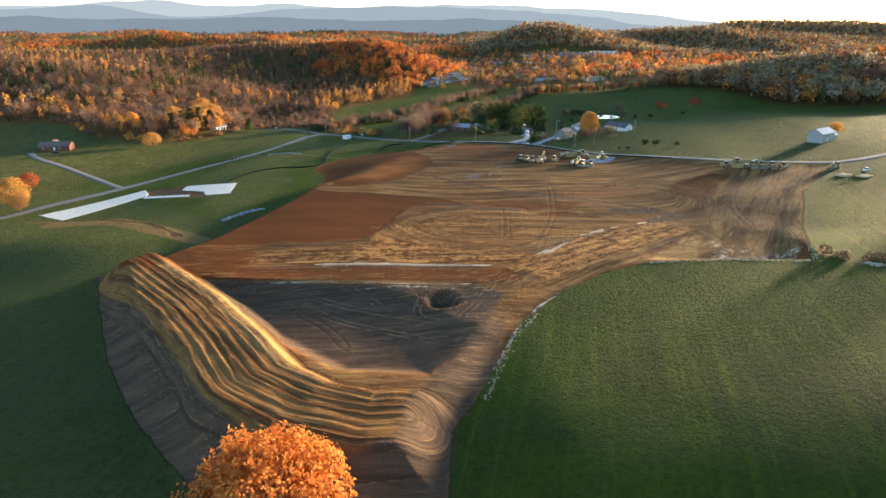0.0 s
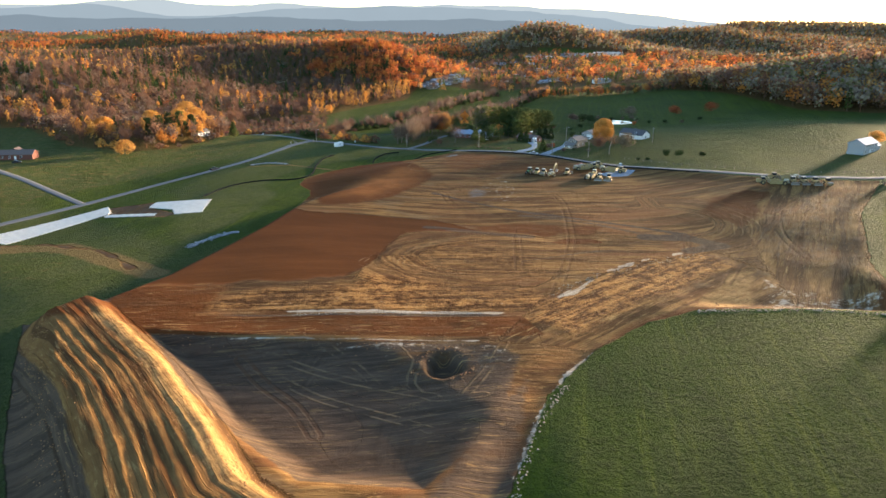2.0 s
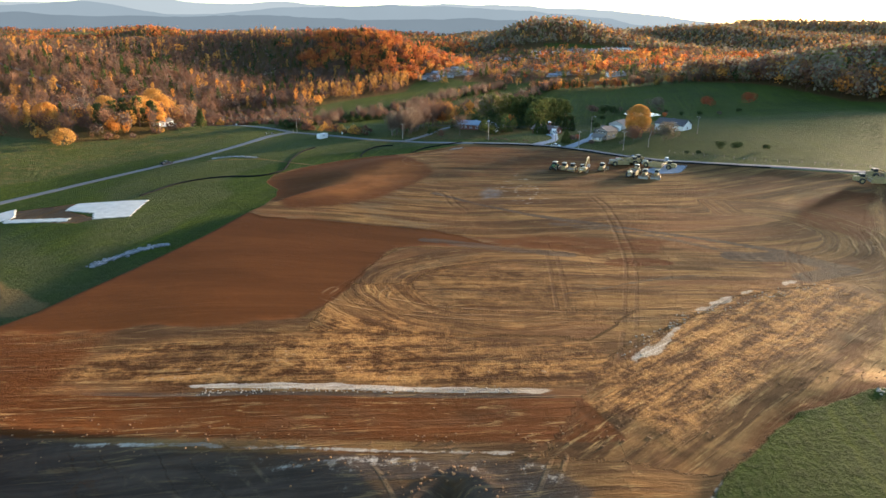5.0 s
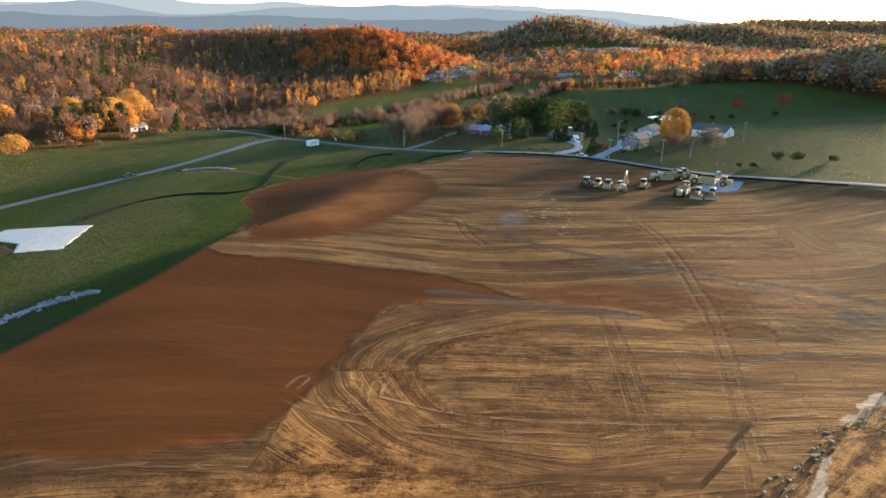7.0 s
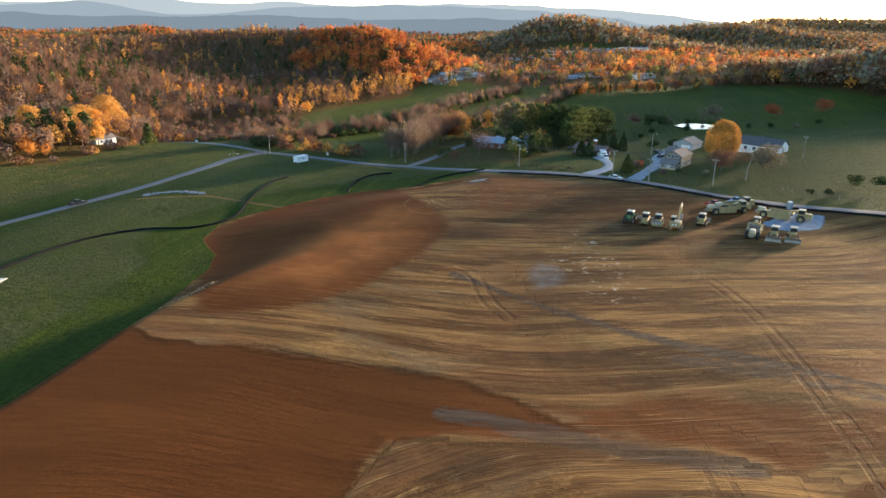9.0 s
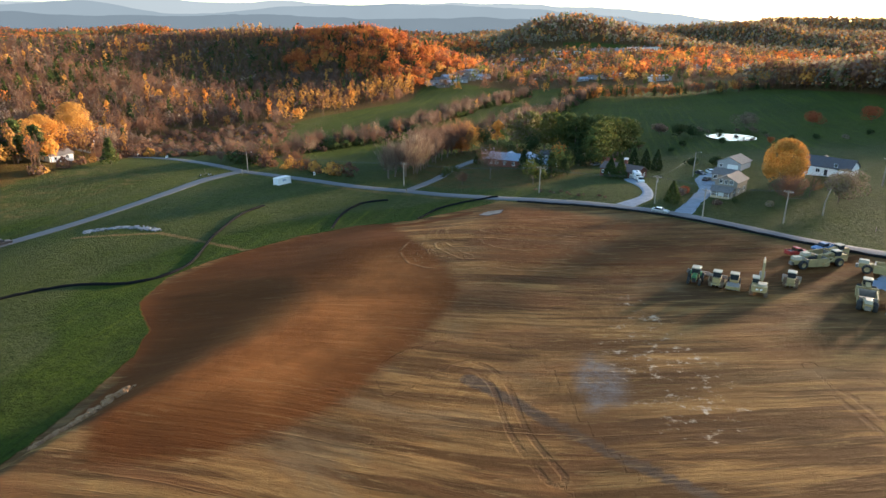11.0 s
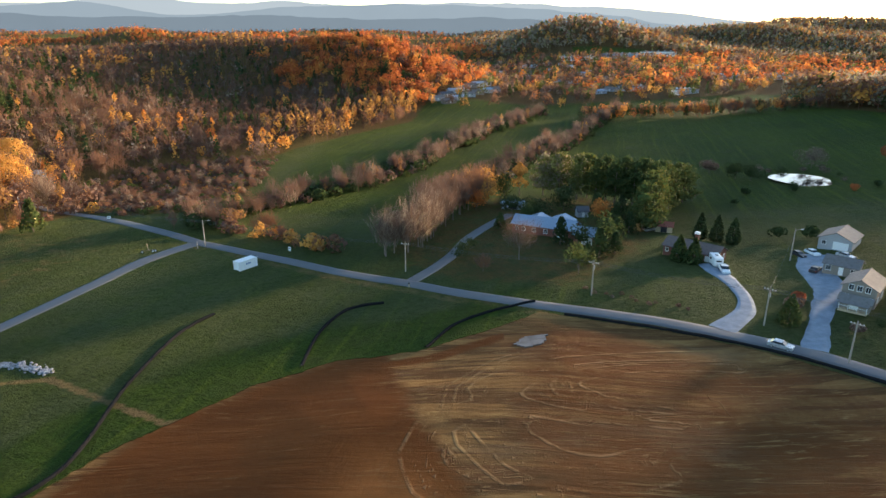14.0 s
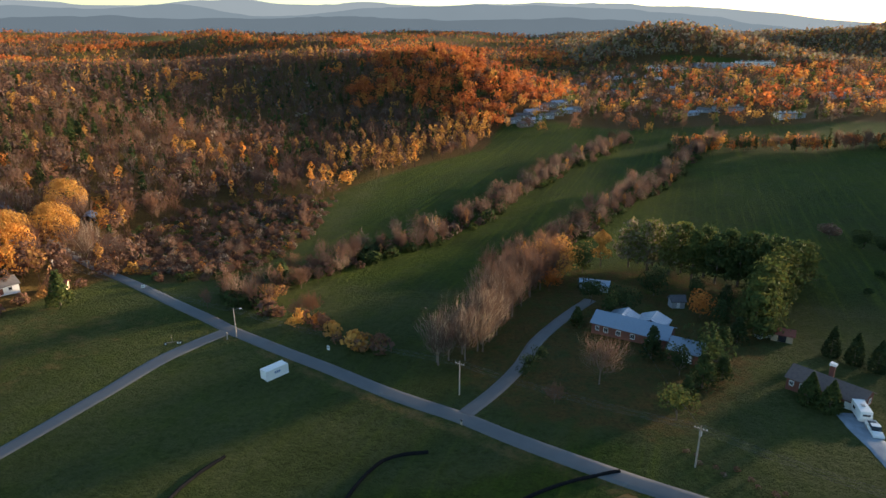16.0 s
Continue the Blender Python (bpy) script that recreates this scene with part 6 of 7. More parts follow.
def dozer(name="bulldozer", label="yellow crawler bulldozer with a raised cab", x=0, y=0, turn=0, group=""):
    ob = thing(name, x, y, turn, label, name.replace("_", " "), group)
    track_pair(ob, 4.0, 0.62, 2.1, 1.05)
    part("hull", box(-1.7, 1.5, -0.75, 0.75, 0.55, 1.35, bevel=0.05), M_YELLOW, ob)
    hood = part("hood", prism([(0.2, 1.35), (2.0, 1.25), (2.0, 1.95), (1.8, 2.1), (0.2, 2.15)], -0.6, 0.6, "y", bevel=0.05), M_YELLOW, ob)
    for k in range(5):
        part("grille_bar", box(2.0, 2.04, -0.5, 0.5, 1.3 + k * 0.12, 1.35 + k * 0.12), M_BLACK, hood)
    part("exhaust", tube([(1.1, 0.25, 2.1), (1.1, 0.25, 2.95)], 0.07, 8), M_BLACK, hood)
    cab(ob, -1.3, 0.2, 1.5, 1.35, 3.1)
    part("fuel_tank", box(-2.0, -1.3, -0.7, 0.7, 1.1, 2.0, bevel=0.06), M_YELLOW, ob)
    blade = part("blade", prism([(2.65, 0.05), (2.85, 0.1), (2.72, 0.6), (2.85, 1.2), (2.7, 1.2), (2.55, 0.6)], -1.75, 1.75, "y"), M_STEEL, ob, "worn steel dozer blade")
    part("cutting_edge", box(2.68, 2.9, -1.78, 1.78, 0.02, 0.14), M_STEEL, blade)
    for s in (-1, 1):
        part("push_arm", tube([(-0.2, s * 1.5, 0.55), (2.6, s * 1.5, 0.4)], 0.12, 8), M_YELLOW, ob)
        part("lift_ram", tube([(1.7, s * 0.5, 1.9), (2.6, s * 0.9, 0.9)], 0.06, 8), M_STEEL, ob)
        part("work_lamp", box(0.2, 0.3, s * 0.6 - 0.1, s * 0.6 + 0.1, 2.85, 2.98), M_WHITE, ob)
    part("ripper_beam", box(-2.5, -2.0, -0.9, 0.9, 0.7, 0.95), M_YELLOW, ob)
    for k in (-0.7, 0, 0.7):
        part("ripper_shank", prism([(-2.5, 1.0), (-2.35, 1.0), (-2.35, 0.4), (-2.2, 0.25), (-2.4, 0.3), (-2.5, 0.5)], k - 0.05, k + 0.05, "y"), M_STEEL, ob)
    return ob


def excavator(x, y, turn, label):
    ob = thing("excavator", x, y, turn, label, "excavator")
    track_pair(ob, 4.4, 0.7, 2.5, 1.0)
    part("slew_ring", tube([(0, 0, 0.8), (0, 0, 1.2)], 0.7, 18), M_STEEL, ob)
    house = part("upper_body", box(-2.4, 1.3, -1.35, 1.35, 1.2, 2.05, bevel=0.06), M_YELLOW, ob)
    part("counterweight", prism([(-2.9, -1.1), (-2.9, 1.1), (-2.4, 1.4), (-1.9, 1.4), (-1.9, -1.4), (-2.4, -1.4)], 1.2, 2.35, "z", bevel=0.08), M_YELLOW, house)
    for s in (-0.35, 0.35):
        part("marking", box(-2.93, -2.905, s - 0.22, s + 0.22, 1.65, 1.95), M_WHITE, house)
    part("engine_cover", box(-1.9, -0.2, -1.2, 0.3, 2.05, 2.5, bevel=0.06), M_CREAM, house)
    cab(ob, 0.0, 1.7, 1.15, 1.3, 3.0)
    for o in list(ob.children):
        if o.name.startswith("cab"):
            o.location.y = 0.75
    boom = part("boom", prism([(0.6, 1.7), (1.0, 1.6), (3.6, 4.5), (6.0, 4.9), (6.0, 5.3), (3.3, 5.2)], -0.55, -0.1, "y", bevel=0.04), M_YELLOW, ob)
    part("boom_ram", tube([(1.2, -0.33, 1.3), (3.2, -0.33, 3.8)], 0.1, 8), M_STEEL, boom)
    arm = part("stick", prism([(5.7, 5.4), (6.2, 5.4), (7.3, 2.2), (7.0, 2.1)], -0.5, -0.15, "y", bevel=0.03), M_YELLOW, ob)
    part("stick_ram", tube([(4.3, -0.33, 5.4), (5.9, -0.33, 5.6)], 0.08, 8), M_STEEL, arm)
    part("bucket", prism([(6.9, 2.2), (7.5, 2.1), (7.6, 1.3), (7.0, 0.9), (6.3, 1.1), (6.5, 1.6)], -0.85, 0.2, "y", bevel=0.03), M_STEEL, ob, "worn steel bucket")
    return ob


def scraper(x, y, turn, label, group=""):
    """An articulated wheeled scraper: tractor, gooseneck, bowl and pusher end."""
    ob = thing("wheel_scraper", x, y, turn, label, "scraper", group)
    for s in (-1, 1):
        for u in (4.6, -4.4):
            put_wheel(ob, u, s * 1.25, 0.95, 0.8, M_YELLOW)
    part("tractor_frame", box(3.3, 7.0, -0.8, 0.8, 0.9, 1.6, bevel=0.05), M_YELLOW, ob)
    hood = part("hood", prism([(5.3, 1.6), (7.1, 1.5), (7.1, 2.2), (6.8, 2.4), (5.3, 2.5)], -0.7, 0.7, "y", bevel=0.05), M_YELLOW, ob)
    part("exhaust", tube([(6.0, 0.3, 2.4), (6.0, 0.3, 3.2)], 0.08, 8), M_BLACK, hood)
    cab(ob, 3.8, 5.3, 1.5, 1.6, 3.3)
    part("gooseneck", prism([(3.6, 1.4), (3.9, 1.4), (3.9, 2.7), (3.3, 3.0), (1.6, 2.6), (1.6, 2.2), (3.2, 2.5), (3.6, 2.3)], -0.4, 0.4, "y", bevel=0.04), M_YELLOW, ob)
    bowl = part("bowl", prism([(-3.3, 0.5), (1.8, 0.35), (2.0, 1.0), (1.5, 2.2), (-3.3, 2.2)], -1.6, -1.42, "y"), M_YELLOW, ob)
    part("bowl_side", prism([(-3.3, 0.5), (1.8, 0.35), (2.0, 1.0), (1.5, 2.2), (-3.3, 2.2)], 1.42, 1.6, "y"), M_YELLOW, bowl)
    part("bowl_floor", box(-3.3, 1.6, -1.42, 1.42, 0.5, 0.62), M_STEEL, bowl)
    part("ejector", box(-3.3, -3.05, -1.42, 1.42, 0.62, 2.1), M_STEEL, bowl)
    part("apron", prism([(1.6, 0.6), (2.1, 0.9), (1.9, 2.0), (1.7, 2.0)], -1.42, 1.42, "y"), M_STEEL, bowl)
    for s in (-1, 1):
        part("draft_arm", tube([(2.6, s * 1.75, 1.9), (0.2, s * 1.75, 0.9)], 0.16, 8), M_YELLOW, ob)
    part("cross_tube", tube([(2.6, -1.85, 1.95), (2.6, 1.85, 1.95)], 0.26, 10), M_YELLOW, ob)
    part("rear_frame", box(-6.0, -3.32, -0.75, 0.75, 0.9, 1.9, bevel=0.06), M_YELLOW, ob)
    part("rear_engine", box(-6.2, -4.2, -0.65, 0.65, 1.91, 2.6, taper=(0.9, 0.85), bevel=0.06), M_CREAM, ob)
    part("push_block", box(-6.6, -6.05, -0.5, 0.5, 0.8, 1.5, bevel=0.05), M_STEEL, ob)
    return ob


def tractor(x, y, turn, body, label, implement=True):
    ob = thing("farm_tractor", x, y, turn, label, "tractor")
    for s in (-1, 1):
        put_wheel(ob, -1.0, s * 1.15, 0.98, 0.7, M_CREAM)
        put_wheel(ob, 1.7, s * 1.05, 0.72, 0.5, M_CREAM)
    part("chassis", box(-1.5, 2.2, -0.4, 0.4, 0.7, 1.2, bevel=0.05), M_BLACK, ob)
    hood = part("hood", prism([(0.3, 1.2), (2.4, 1.15), (2.4, 1.75), (2.1, 1.95), (0.3, 2.1)], -0.45, 0.45, "y", bevel=0.06), body, ob)
    part("grille", box(2.4, 2.44, -0.35, 0.35, 1.2, 1.7), M_BLACK, hood)
    part("exhaust", tube([(0.8, 0.55, 1.6), (0.8, 0.55, 2.9)], 0.06, 8), M_BLACK, hood)
    cab(ob, -1.5, 0.3, 1.6, 1.2, 3.05)
    for s in (-1, 1):
        part("mudguard", prism([(-2.0, 1.5), (-1.6, 2.05), (-0.5, 2.05), (-0.1, 1.6), (-0.1, 1.5), (-0.5, 1.95), (-1.6, 1.95), (-1.9, 1.45)], s * 0.82 - 0.25, s * 0.82 + 0.25, "y"), body, ob)
    if implement:
        fr = part("disc_harrow", box(-5.0, -4.8, -2.2, 2.2, 0.75, 0.9), M_STEEL, ob, "steel disc harrow on a drawbar")
        part("drawbar", tube([(-1.6, 0, 0.6), (-5.0, 0, 0.8)], 0.08, 8), M_STEEL, fr)
        part("rear_bar", box(-3.7, -3.5, -2.0, 2.0, 0.75, 0.9), M_STEEL, fr)
        for k in range(9):
            part("disc", tube([(-4.95 + 0.05, -2 + k * 0.5, 0.36), (-4.9 + 0.05, -1.97 + k * 0.5, 0.36)], 0.36, 12), M_STEEL, fr)
    return ob


def roller(x, y, turn, label, group=""):
    """A soil compactor: padded drum ahead, cab and tyres behind."""
    ob = thing("soil_compactor", x, y, turn, label, "compactor", group)
    dr = part("drum", tube([(1.7, -1.05, 0.78), (1.7, 1.05, 0.78)], 0.74, 20), M_STEEL, ob, "worn steel drum")
    for k in range(24):
        a, yy = k * 0.785, -0.9 + (k // 8) * 0.9 + (k % 2) * 0.3
        part("pad_foot", box(1.7 + math.cos(a) * 0.78 - 0.08, 1.7 + math.cos(a) * 0.78 + 0.08, yy - 0.1, yy + 0.1, 0.78 + math.sin(a) * 0.74 - 0.06, 0.78 + math.sin(a) * 0.74 + 0.06), M_STEEL, dr)
    for s in (-1, 1):
        part("drum_frame", box(0.6, 2.75, s * 1.2 - 0.1, s * 1.2 + 0.1, 0.55, 1.05), M_YELLOW, ob)
        put_wheel(ob, -1.4, s * 0.9, 0.78, 0.6, M_CREAM)
    part("front_beam", box(2.6, 2.8, -1.1, 1.1, 0.55, 1.05), M_YELLOW, ob)
    part("engine_deck", prism([(-2.6, 0.9), (-0.6, 0.9), (-0.6, 1.9), (-2.2, 1.8), (-2.6, 1.5)], -0.85, 0.85, "y", bevel=0.05), M_YELLOW, ob)
    cab(ob, -0.7, 0.7, 1.5, 1.1, 3.0)
    part("hitch", box(0.3, 0.7, -0.4, 0.4, 0.6, 1.1), M_BLACK, ob)
    return ob


SITE_ROW = "machines parked in a row on the clay"
tractor(42.6, 353, -118, M_GREEN, "dark green tractor with a disc harrow, pale cab roof")
dozer("bulldozer", "yellow bulldozer parked with its blade down", 46.4, 351.6, 63, SITE_ROW)
roller(49.2, 350.2, 243, "yellow soil compactor with a padded drum", SITE_ROW)
excavator(52.8, 347.2, 64, "yellow crawler excavator with its boom folded out")
dozer("bulldozer", "small yellow bulldozer standing alone", 61.2, 351.6, 60, SITE_ROW)
YARD = "machines parked on the gravel pad"
scraper(75.5, 366.5, 20, "yellow wheel scraper beside the gravel pad", YARD)
scraper(72.5, 363.2, 12, "yellow wheel scraper with a muddy bowl", YARD)
scraper(84.5, 356.5, -35, "yellow wheel scraper on the gravel pad's edge", YARD)
scraper(71.0, 343, 60, "large yellow scraper with a muddy pusher end", YARD)
dozer("bulldozer", "yellow bulldozer with a wide steel blade", 74, 339, -118, YARD)
dozer("bulldozer", "yellow bulldozer with a wide steel blade", 78.2, 338.2, -115, YARD)
FAR = "machines parked by the haul road"
scraper(145, 316, 170, "yellow scraper standing by the haul road", FAR)
for i, (x, y, a) in enumerate(((153, 315, -95), (157, 313.6, -92), (161, 311.8, -90))):
    dozer("bulldozer", "dusty yellow bulldozer in the far row", x, y, a, FAR)
roller(165.5, 310.5, -88, "dusty yellow soil compactor in the far row", FAR)
scraper(152, 321, 178, "dusty yellow scraper behind the row", FAR)
excavator(188.5, 306, -120, "yellow excavator near the site gate")

# ---- vehicles ----
def car(kind, x, y, turn, paint, label, group=""):
    """A car, pickup or van with its nose to +x."""
    ob = thing(kind, x, y, turn, label, kind.replace("_", " "), group)
    L, W = (5.4, 1.95) if kind == "pickup_truck" else (4.6, 1.8)
    low = [(-L / 2, 0.45), (-L / 2 + 0.1, 0.3), (L / 2 - 0.15, 0.3), (L / 2, 0.5), (L / 2 - 0.08, 0.82), (L / 2 - 1.1, 0.98), (-L / 2 + 0.06, 1.0)]
    part("body", prism(low, -W / 2, W / 2, "y", bevel=0.06), paint, ob)
    if kind == "pickup_truck":
        top, roof = [(1.1, 0.97), (0.5, 1.62), (-0.7, 1.66), (-0.85, 0.97)], [(0.5, 1.6), (0.42, 1.72), (-0.62, 1.74), (-0.7, 1.62)]
        part("bed", box(-L / 2 + 0.12, -1.0, -W / 2 + 0.12, W / 2 - 0.12, 0.985, 1.01), M_BLACK, ob)
        for s in (-1, 1):
            part("bed_side", box(-L / 2 + 0.05, -0.9, s * (W / 2 - 0.07) - 0.05, s * (W / 2 - 0.07) + 0.05, 0.95, 1.2), paint, ob)
        part("tailgate", box(-L / 2 + 0.02, -L / 2 + 0.1, -W / 2 + 0.1, W / 2 - 0.1, 0.95, 1.2), paint, ob)
    else:
        top, roof = [(1.05, 0.96), (0.35, 1.4), (-1.2, 1.42), (-1.95, 0.98)], [(0.36, 1.38), (0.28, 1.47), (-1.12, 1.48), (-1.22, 1.4)]
    part("cabin_glass", prism(top, -W / 2 + 0.12, W / 2 - 0.12, "y", bevel=0.05), M_GLASS, ob)
    part("roof", prism(roof, -W / 2 + 0.16, W / 2 - 0.16, "y", bevel=0.03), paint, ob)
    for s in (-1, 1):
        for u in (L * 0.31, -L * 0.31):
            put_wheel(ob, u, s * (W / 2 - 0.12), 0.34, 0.24, M_SILVER)
        part("headlight", box(L / 2 - 0.12, L / 2 - 0.01, s * W * 0.36 - 0.16, s * W * 0.36 + 0.16, 0.62, 0.76), M_WHITE, ob)
        part("tail_light", box(-L / 2 - 0.02, -L / 2 + 0.08, s * W * 0.4 - 0.12, s * W * 0.4 + 0.12, 0.72, 0.9), M_RED, ob)
    return ob


YARD_CARS = "cars parked on the gravel yard"
car("car", 52, 406.2, -38, M_SILVER, "silver car on the country road")
car("pickup_truck", -128, 394.5, 60, M_BLACK, "dark pickup truck on the side road")
car("pickup_truck", 59, 450.6, -98, M_WHITE, "white pickup truck behind a white camper", YARD_CARS)
car("car", 84, 462.5, -75, M_BLACK, "black car parked at the garage", YARD_CARS)
car("car", 88, 463, -80, M_WHITE, "white car parked at the garage", YARD_CARS)
car("car", 94, 458, -60, M_SILVER, "silver car parked at the garage", YARD_CARS)
car("car", 81, 448.5, 45, M_BLACK, "dark car beside the small house", YARD_CARS)
car("car", 54.5, 499.5, 20, M_SILVER, "grey car beside the red shed")
car("car", -211, 585, 10, M_WHITE, "white car beside the arched shed")
car("car", -236, 392, 20, M_BLACK, "dark car beside the farmhouse")
car("pickup_truck", 72, 370.5, 15, M_RED, "red pickup truck among the scrapers")
car("pickup_truck", 79.5, 373.5, -160, M_BLUE, "blue truck beside the scrapers")
car("pickup_truck", 197, 296, 40, M_WHITE, "white pickup truck at the site gate")


def camper(x, y, turn):
    ob = thing("camper_trailer", x, y, turn, "white box camper trailer on the gravel drive", "trailer")
    part("body", prism([(-2.6, 0.5), (2.4, 0.5), (2.6, 1.3), (2.3, 2.75), (-2.6, 2.8)], -1.15, 1.15, "y", bevel=0.08), M_WHITE, ob)
    for s in (-1, 1):
        put_wheel(ob, -0.3, s * 1.0, 0.36, 0.24, M_SILVER)
        part("side_window", box(-1.4, -0.3, s * 1.155 - 0.02, s * 1.155 + 0.02, 1.5, 2.1), M_GLASS, ob)
    part("front_window", box(2.42, 2.5, -0.7, 0.7, 1.6, 2.2), M_GLASS, ob)
    part("roof_vent", box(-0.4, 0.4, -0.35, 0.35, 2.8, 3.0, bevel=0.04), M_GREYSIDE, ob)
    part("drawbar", tube([(2.5, 0, 0.55), (3.6, 0, 0.5)], 0.06, 8), M_STEEL, ob)


camper(59.2, 456.6, -95)


def container(x, y, turn):
    ob = thing("shipping_container", x, y, turn, "white steel storage container on the grass", "container")
    L, W, H = 6.06, 2.44, 2.6
    body = part("body", box(-L / 2 + 0.06, L / 2 - 0.06, -W / 2 + 0.06, W / 2 - 0.06, 0.12, H - 0.04), M_WHITE, ob)
    for s in (-1, 1):
        for k in range(22):
            u = -L / 2 + 0.25 + k * 0.265
            part("corrugation", box(u - 0.07, u + 0.07, s * (W / 2 - 0.06), s * (W / 2 - 0.02), 0.2, H - 0.15), M_WHITE, body)
        for z in (0.1, H - 0.08):
            part("rail", box(-L / 2, L / 2, s * W / 2 - 0.07, s * W / 2 + 0.01, z - 0.09, z + 0.09), M_WHITE, ob)
        for u in (-L / 2, L / 2):
            part("corner_post", box(u - 0.07, u + 0.07, s * W / 2 - 0.08, s * W / 2 + 0.015, 0, H), M_WHITE, ob)
        d = part("door", box(L / 2 - 0.06, L / 2 - 0.01, s * 0.6 - 0.56, s * 0.6 + 0.56, 0.2, H - 0.15), M_WHITE, ob)
        for o in (-0.25, 0.25):
            part("lock_bar", tube([(L / 2 + 0.02, s * 0.6 + o, 0.25), (L / 2 + 0.02, s * 0.6 + o, H - 0.2)], 0.025, 6), M_STEEL, d)
    for k, u in enumerate((-0.5, 0.05, 0.6)):
        part("marking", box(u - 0.2, u + 0.2, -W / 2 - 0.03, -W / 2 - 0.012, 1.3, 1.85), M_BLUE, ob)


container(-68.9, 463.6, 55)


def toilet_cabin(x, y, turn):
    ob = thing("portable_toilet", x, y, turn, "grey plastic toilet cabin at the roadside", "toilet")
    b = part("body", box(-0.55, 0.55, -0.55, 0.55, 0.1, 2.05, bevel=0.04), M_GREYSIDE, ob)
    part("base_skid", box(-0.6, 0.6, -0.6, 0.6, 0, 0.1), M_BLACK, ob)
    part("door", box(-0.4, 0.4, -0.6, -0.55, 0.15, 1.95), M_METALROOF, b)
    part("roof", box(-0.6, 0.6, -0.6, 0.6, 2.05, 2.3, taper=(0.75, 0.75), bevel=0.05), M_WHITE, ob)
    part("vent_pipe", tube([(0.4, 0.4, 2.0), (0.4, 0.4, 2.5)], 0.05, 8), M_BLACK, ob)


toilet_cabin(90.5, 364.5, 30)


# ---- utility poles and their cables ----
def pole(x, y, turn, h, arms=True, lamp=False, box_on=False, lean=0.0, label="weathered wooden utility pole with a crossarm"):
    ob = thing("utility_pole", x, y, turn, label, "utility pole", "utility poles along the road")
    part("post", tube([(0, 0, -0.5), (0, 0, h * 0.5), (lean, 0, h)], (0.17, 0.15, 0.11), 10), M_WOODPOLE, ob)
    if arms:
        a = part("crossarm", box(-0.08 + lean, 0.08 + lean, -1.2, 1.2, h - 0.75, h - 0.6), M_WOODPOLE, ob)
        for k in (-1.05, -0.45, 0.45, 1.05):
            part("insulator", tube([(lean, k, h - 0.6), (lean, k, h - 0.36)], (0.06, 0.04), 8), M_WHITE, a)
        part("brace", tube([(lean * 0.8, -0.6, h - 0.7), (lean * 0.8, 0, h - 1.3), (lean * 0.8, 0.6, h - 0.7)], 0.025, 6), M_STEEL, a)
    if box_on:
        part("transformer", tube([(0.32, 0, h - 2.3), (0.32, 0, h - 1.4)], 0.24, 12), M_GREYSIDE, ob)
    if lamp:
        l = part("lamp_arm", tube([(0, 0, h - 0.6), (0.8, 0, h - 0.2), (1.7, 0, h - 0.15)], 0.045, 8), M_STEEL, ob)
        part("lamp_head", box(1.5, 2.1, -0.14, 0.14, h - 0.24, h - 0.1, bevel=0.03), M_WHITE, l, "pale street-lamp head")
    return (x, y, float(ground_z(x, y)) + h - 0.4)


tops = [pole(-163, 512, 30, 8.5), pole(-87, 482, 25, 8.5, False, True, False, 0, "weathered pole with a street lamp at the crossroads"), pole(-23.7, 460.2, 65, 8.6), pole(22, 435.8, 62, 8.8, True, False, True), pole(53.3, 416, 50, 8.6, True, False, True),
        pole(80.6, 394.5, 45, 9), pole(125.6, 426, 30, 9)]
pole(61.4, 400, 45, 8.5, True)
pole(93.4, 399.4, 0, 7.5, False, False, False, 0.9, "leaning wooden pole without a crossarm")
pole(80, 459, 0, 9, False, True, False, 0, "yard pole with a pale lamp")
pole(-88.8, 480.3, 0, 2.2, False, False, False, 0, "short pale post at the crossroads")
pole(-300, 428, 0, 9, True)


def cable(a, b, sag, off=0.0):
    n = 14
    d = Vector(b) - Vector(a)
    side = Vector((-d.y, d.x, 0)).normalized() * off
    pts = [Vector(a).lerp(Vector(b), k / n) + side - Vector((0, 0, sag * 4 * (k / n) * (1 - k / n))) for k in range(n + 1)]
    ob = part("power_line", tube(pts, 0.016, 5), M_WIRE, None)
    tagged(ob, "thin sagging cable between the utility poles", "cable", "cables along the road")


for a, b in zip(tops[:-1], tops[1:-1]):
    for off in (-1.05, -0.45, 0.45, 1.05):
        cable(a, b, 1.0, off)
cable(tops[4], (80, 459, float(ground_z(80, 459)) + 8.6), 1.2)
cable(tops[3], (19, 492, float(ground_z(19, 492)) + 3.4), 0.9)
cable(tops[5], tops[6], 1.0)


def sign(x, y, turn, w, h, z, mat, label):
    ob = thing("road_sign", x, y, turn, label, "sign")
    for s in (-1, 1):
        part("post", box(s * w * 0.3 - 0.04, s * w * 0.3 + 0.04, -0.03, 0.03, -0.3, z + h), M_TIMBER, ob)
    p = part("panel", box(-w / 2, w / 2, -0.08, -0.035, z, z + h), mat, ob)
    part("marking", box(-w * 0.32, w * 0.32, -0.1, -0.085, z + h * 0.45, z + h * 0.65), M_BLACK, p)


sign(-131, 510, 30, 1.2, 0.9, 0.5, M_WHITE, "low white notice board on the verge")
sign(-59.8, 477.5, -20, 0.9, 1.2, 0.4, M_WHITE, "white notice board across the road")
sign(-22, 448.2, -30, 0.4, 0.4, 0.9, M_BLACK, "small dark mailbox at the roadside")
sign(-150, 523, 20, 0.6, 0.6, 1.2, M_WHITE, "small white road sign")


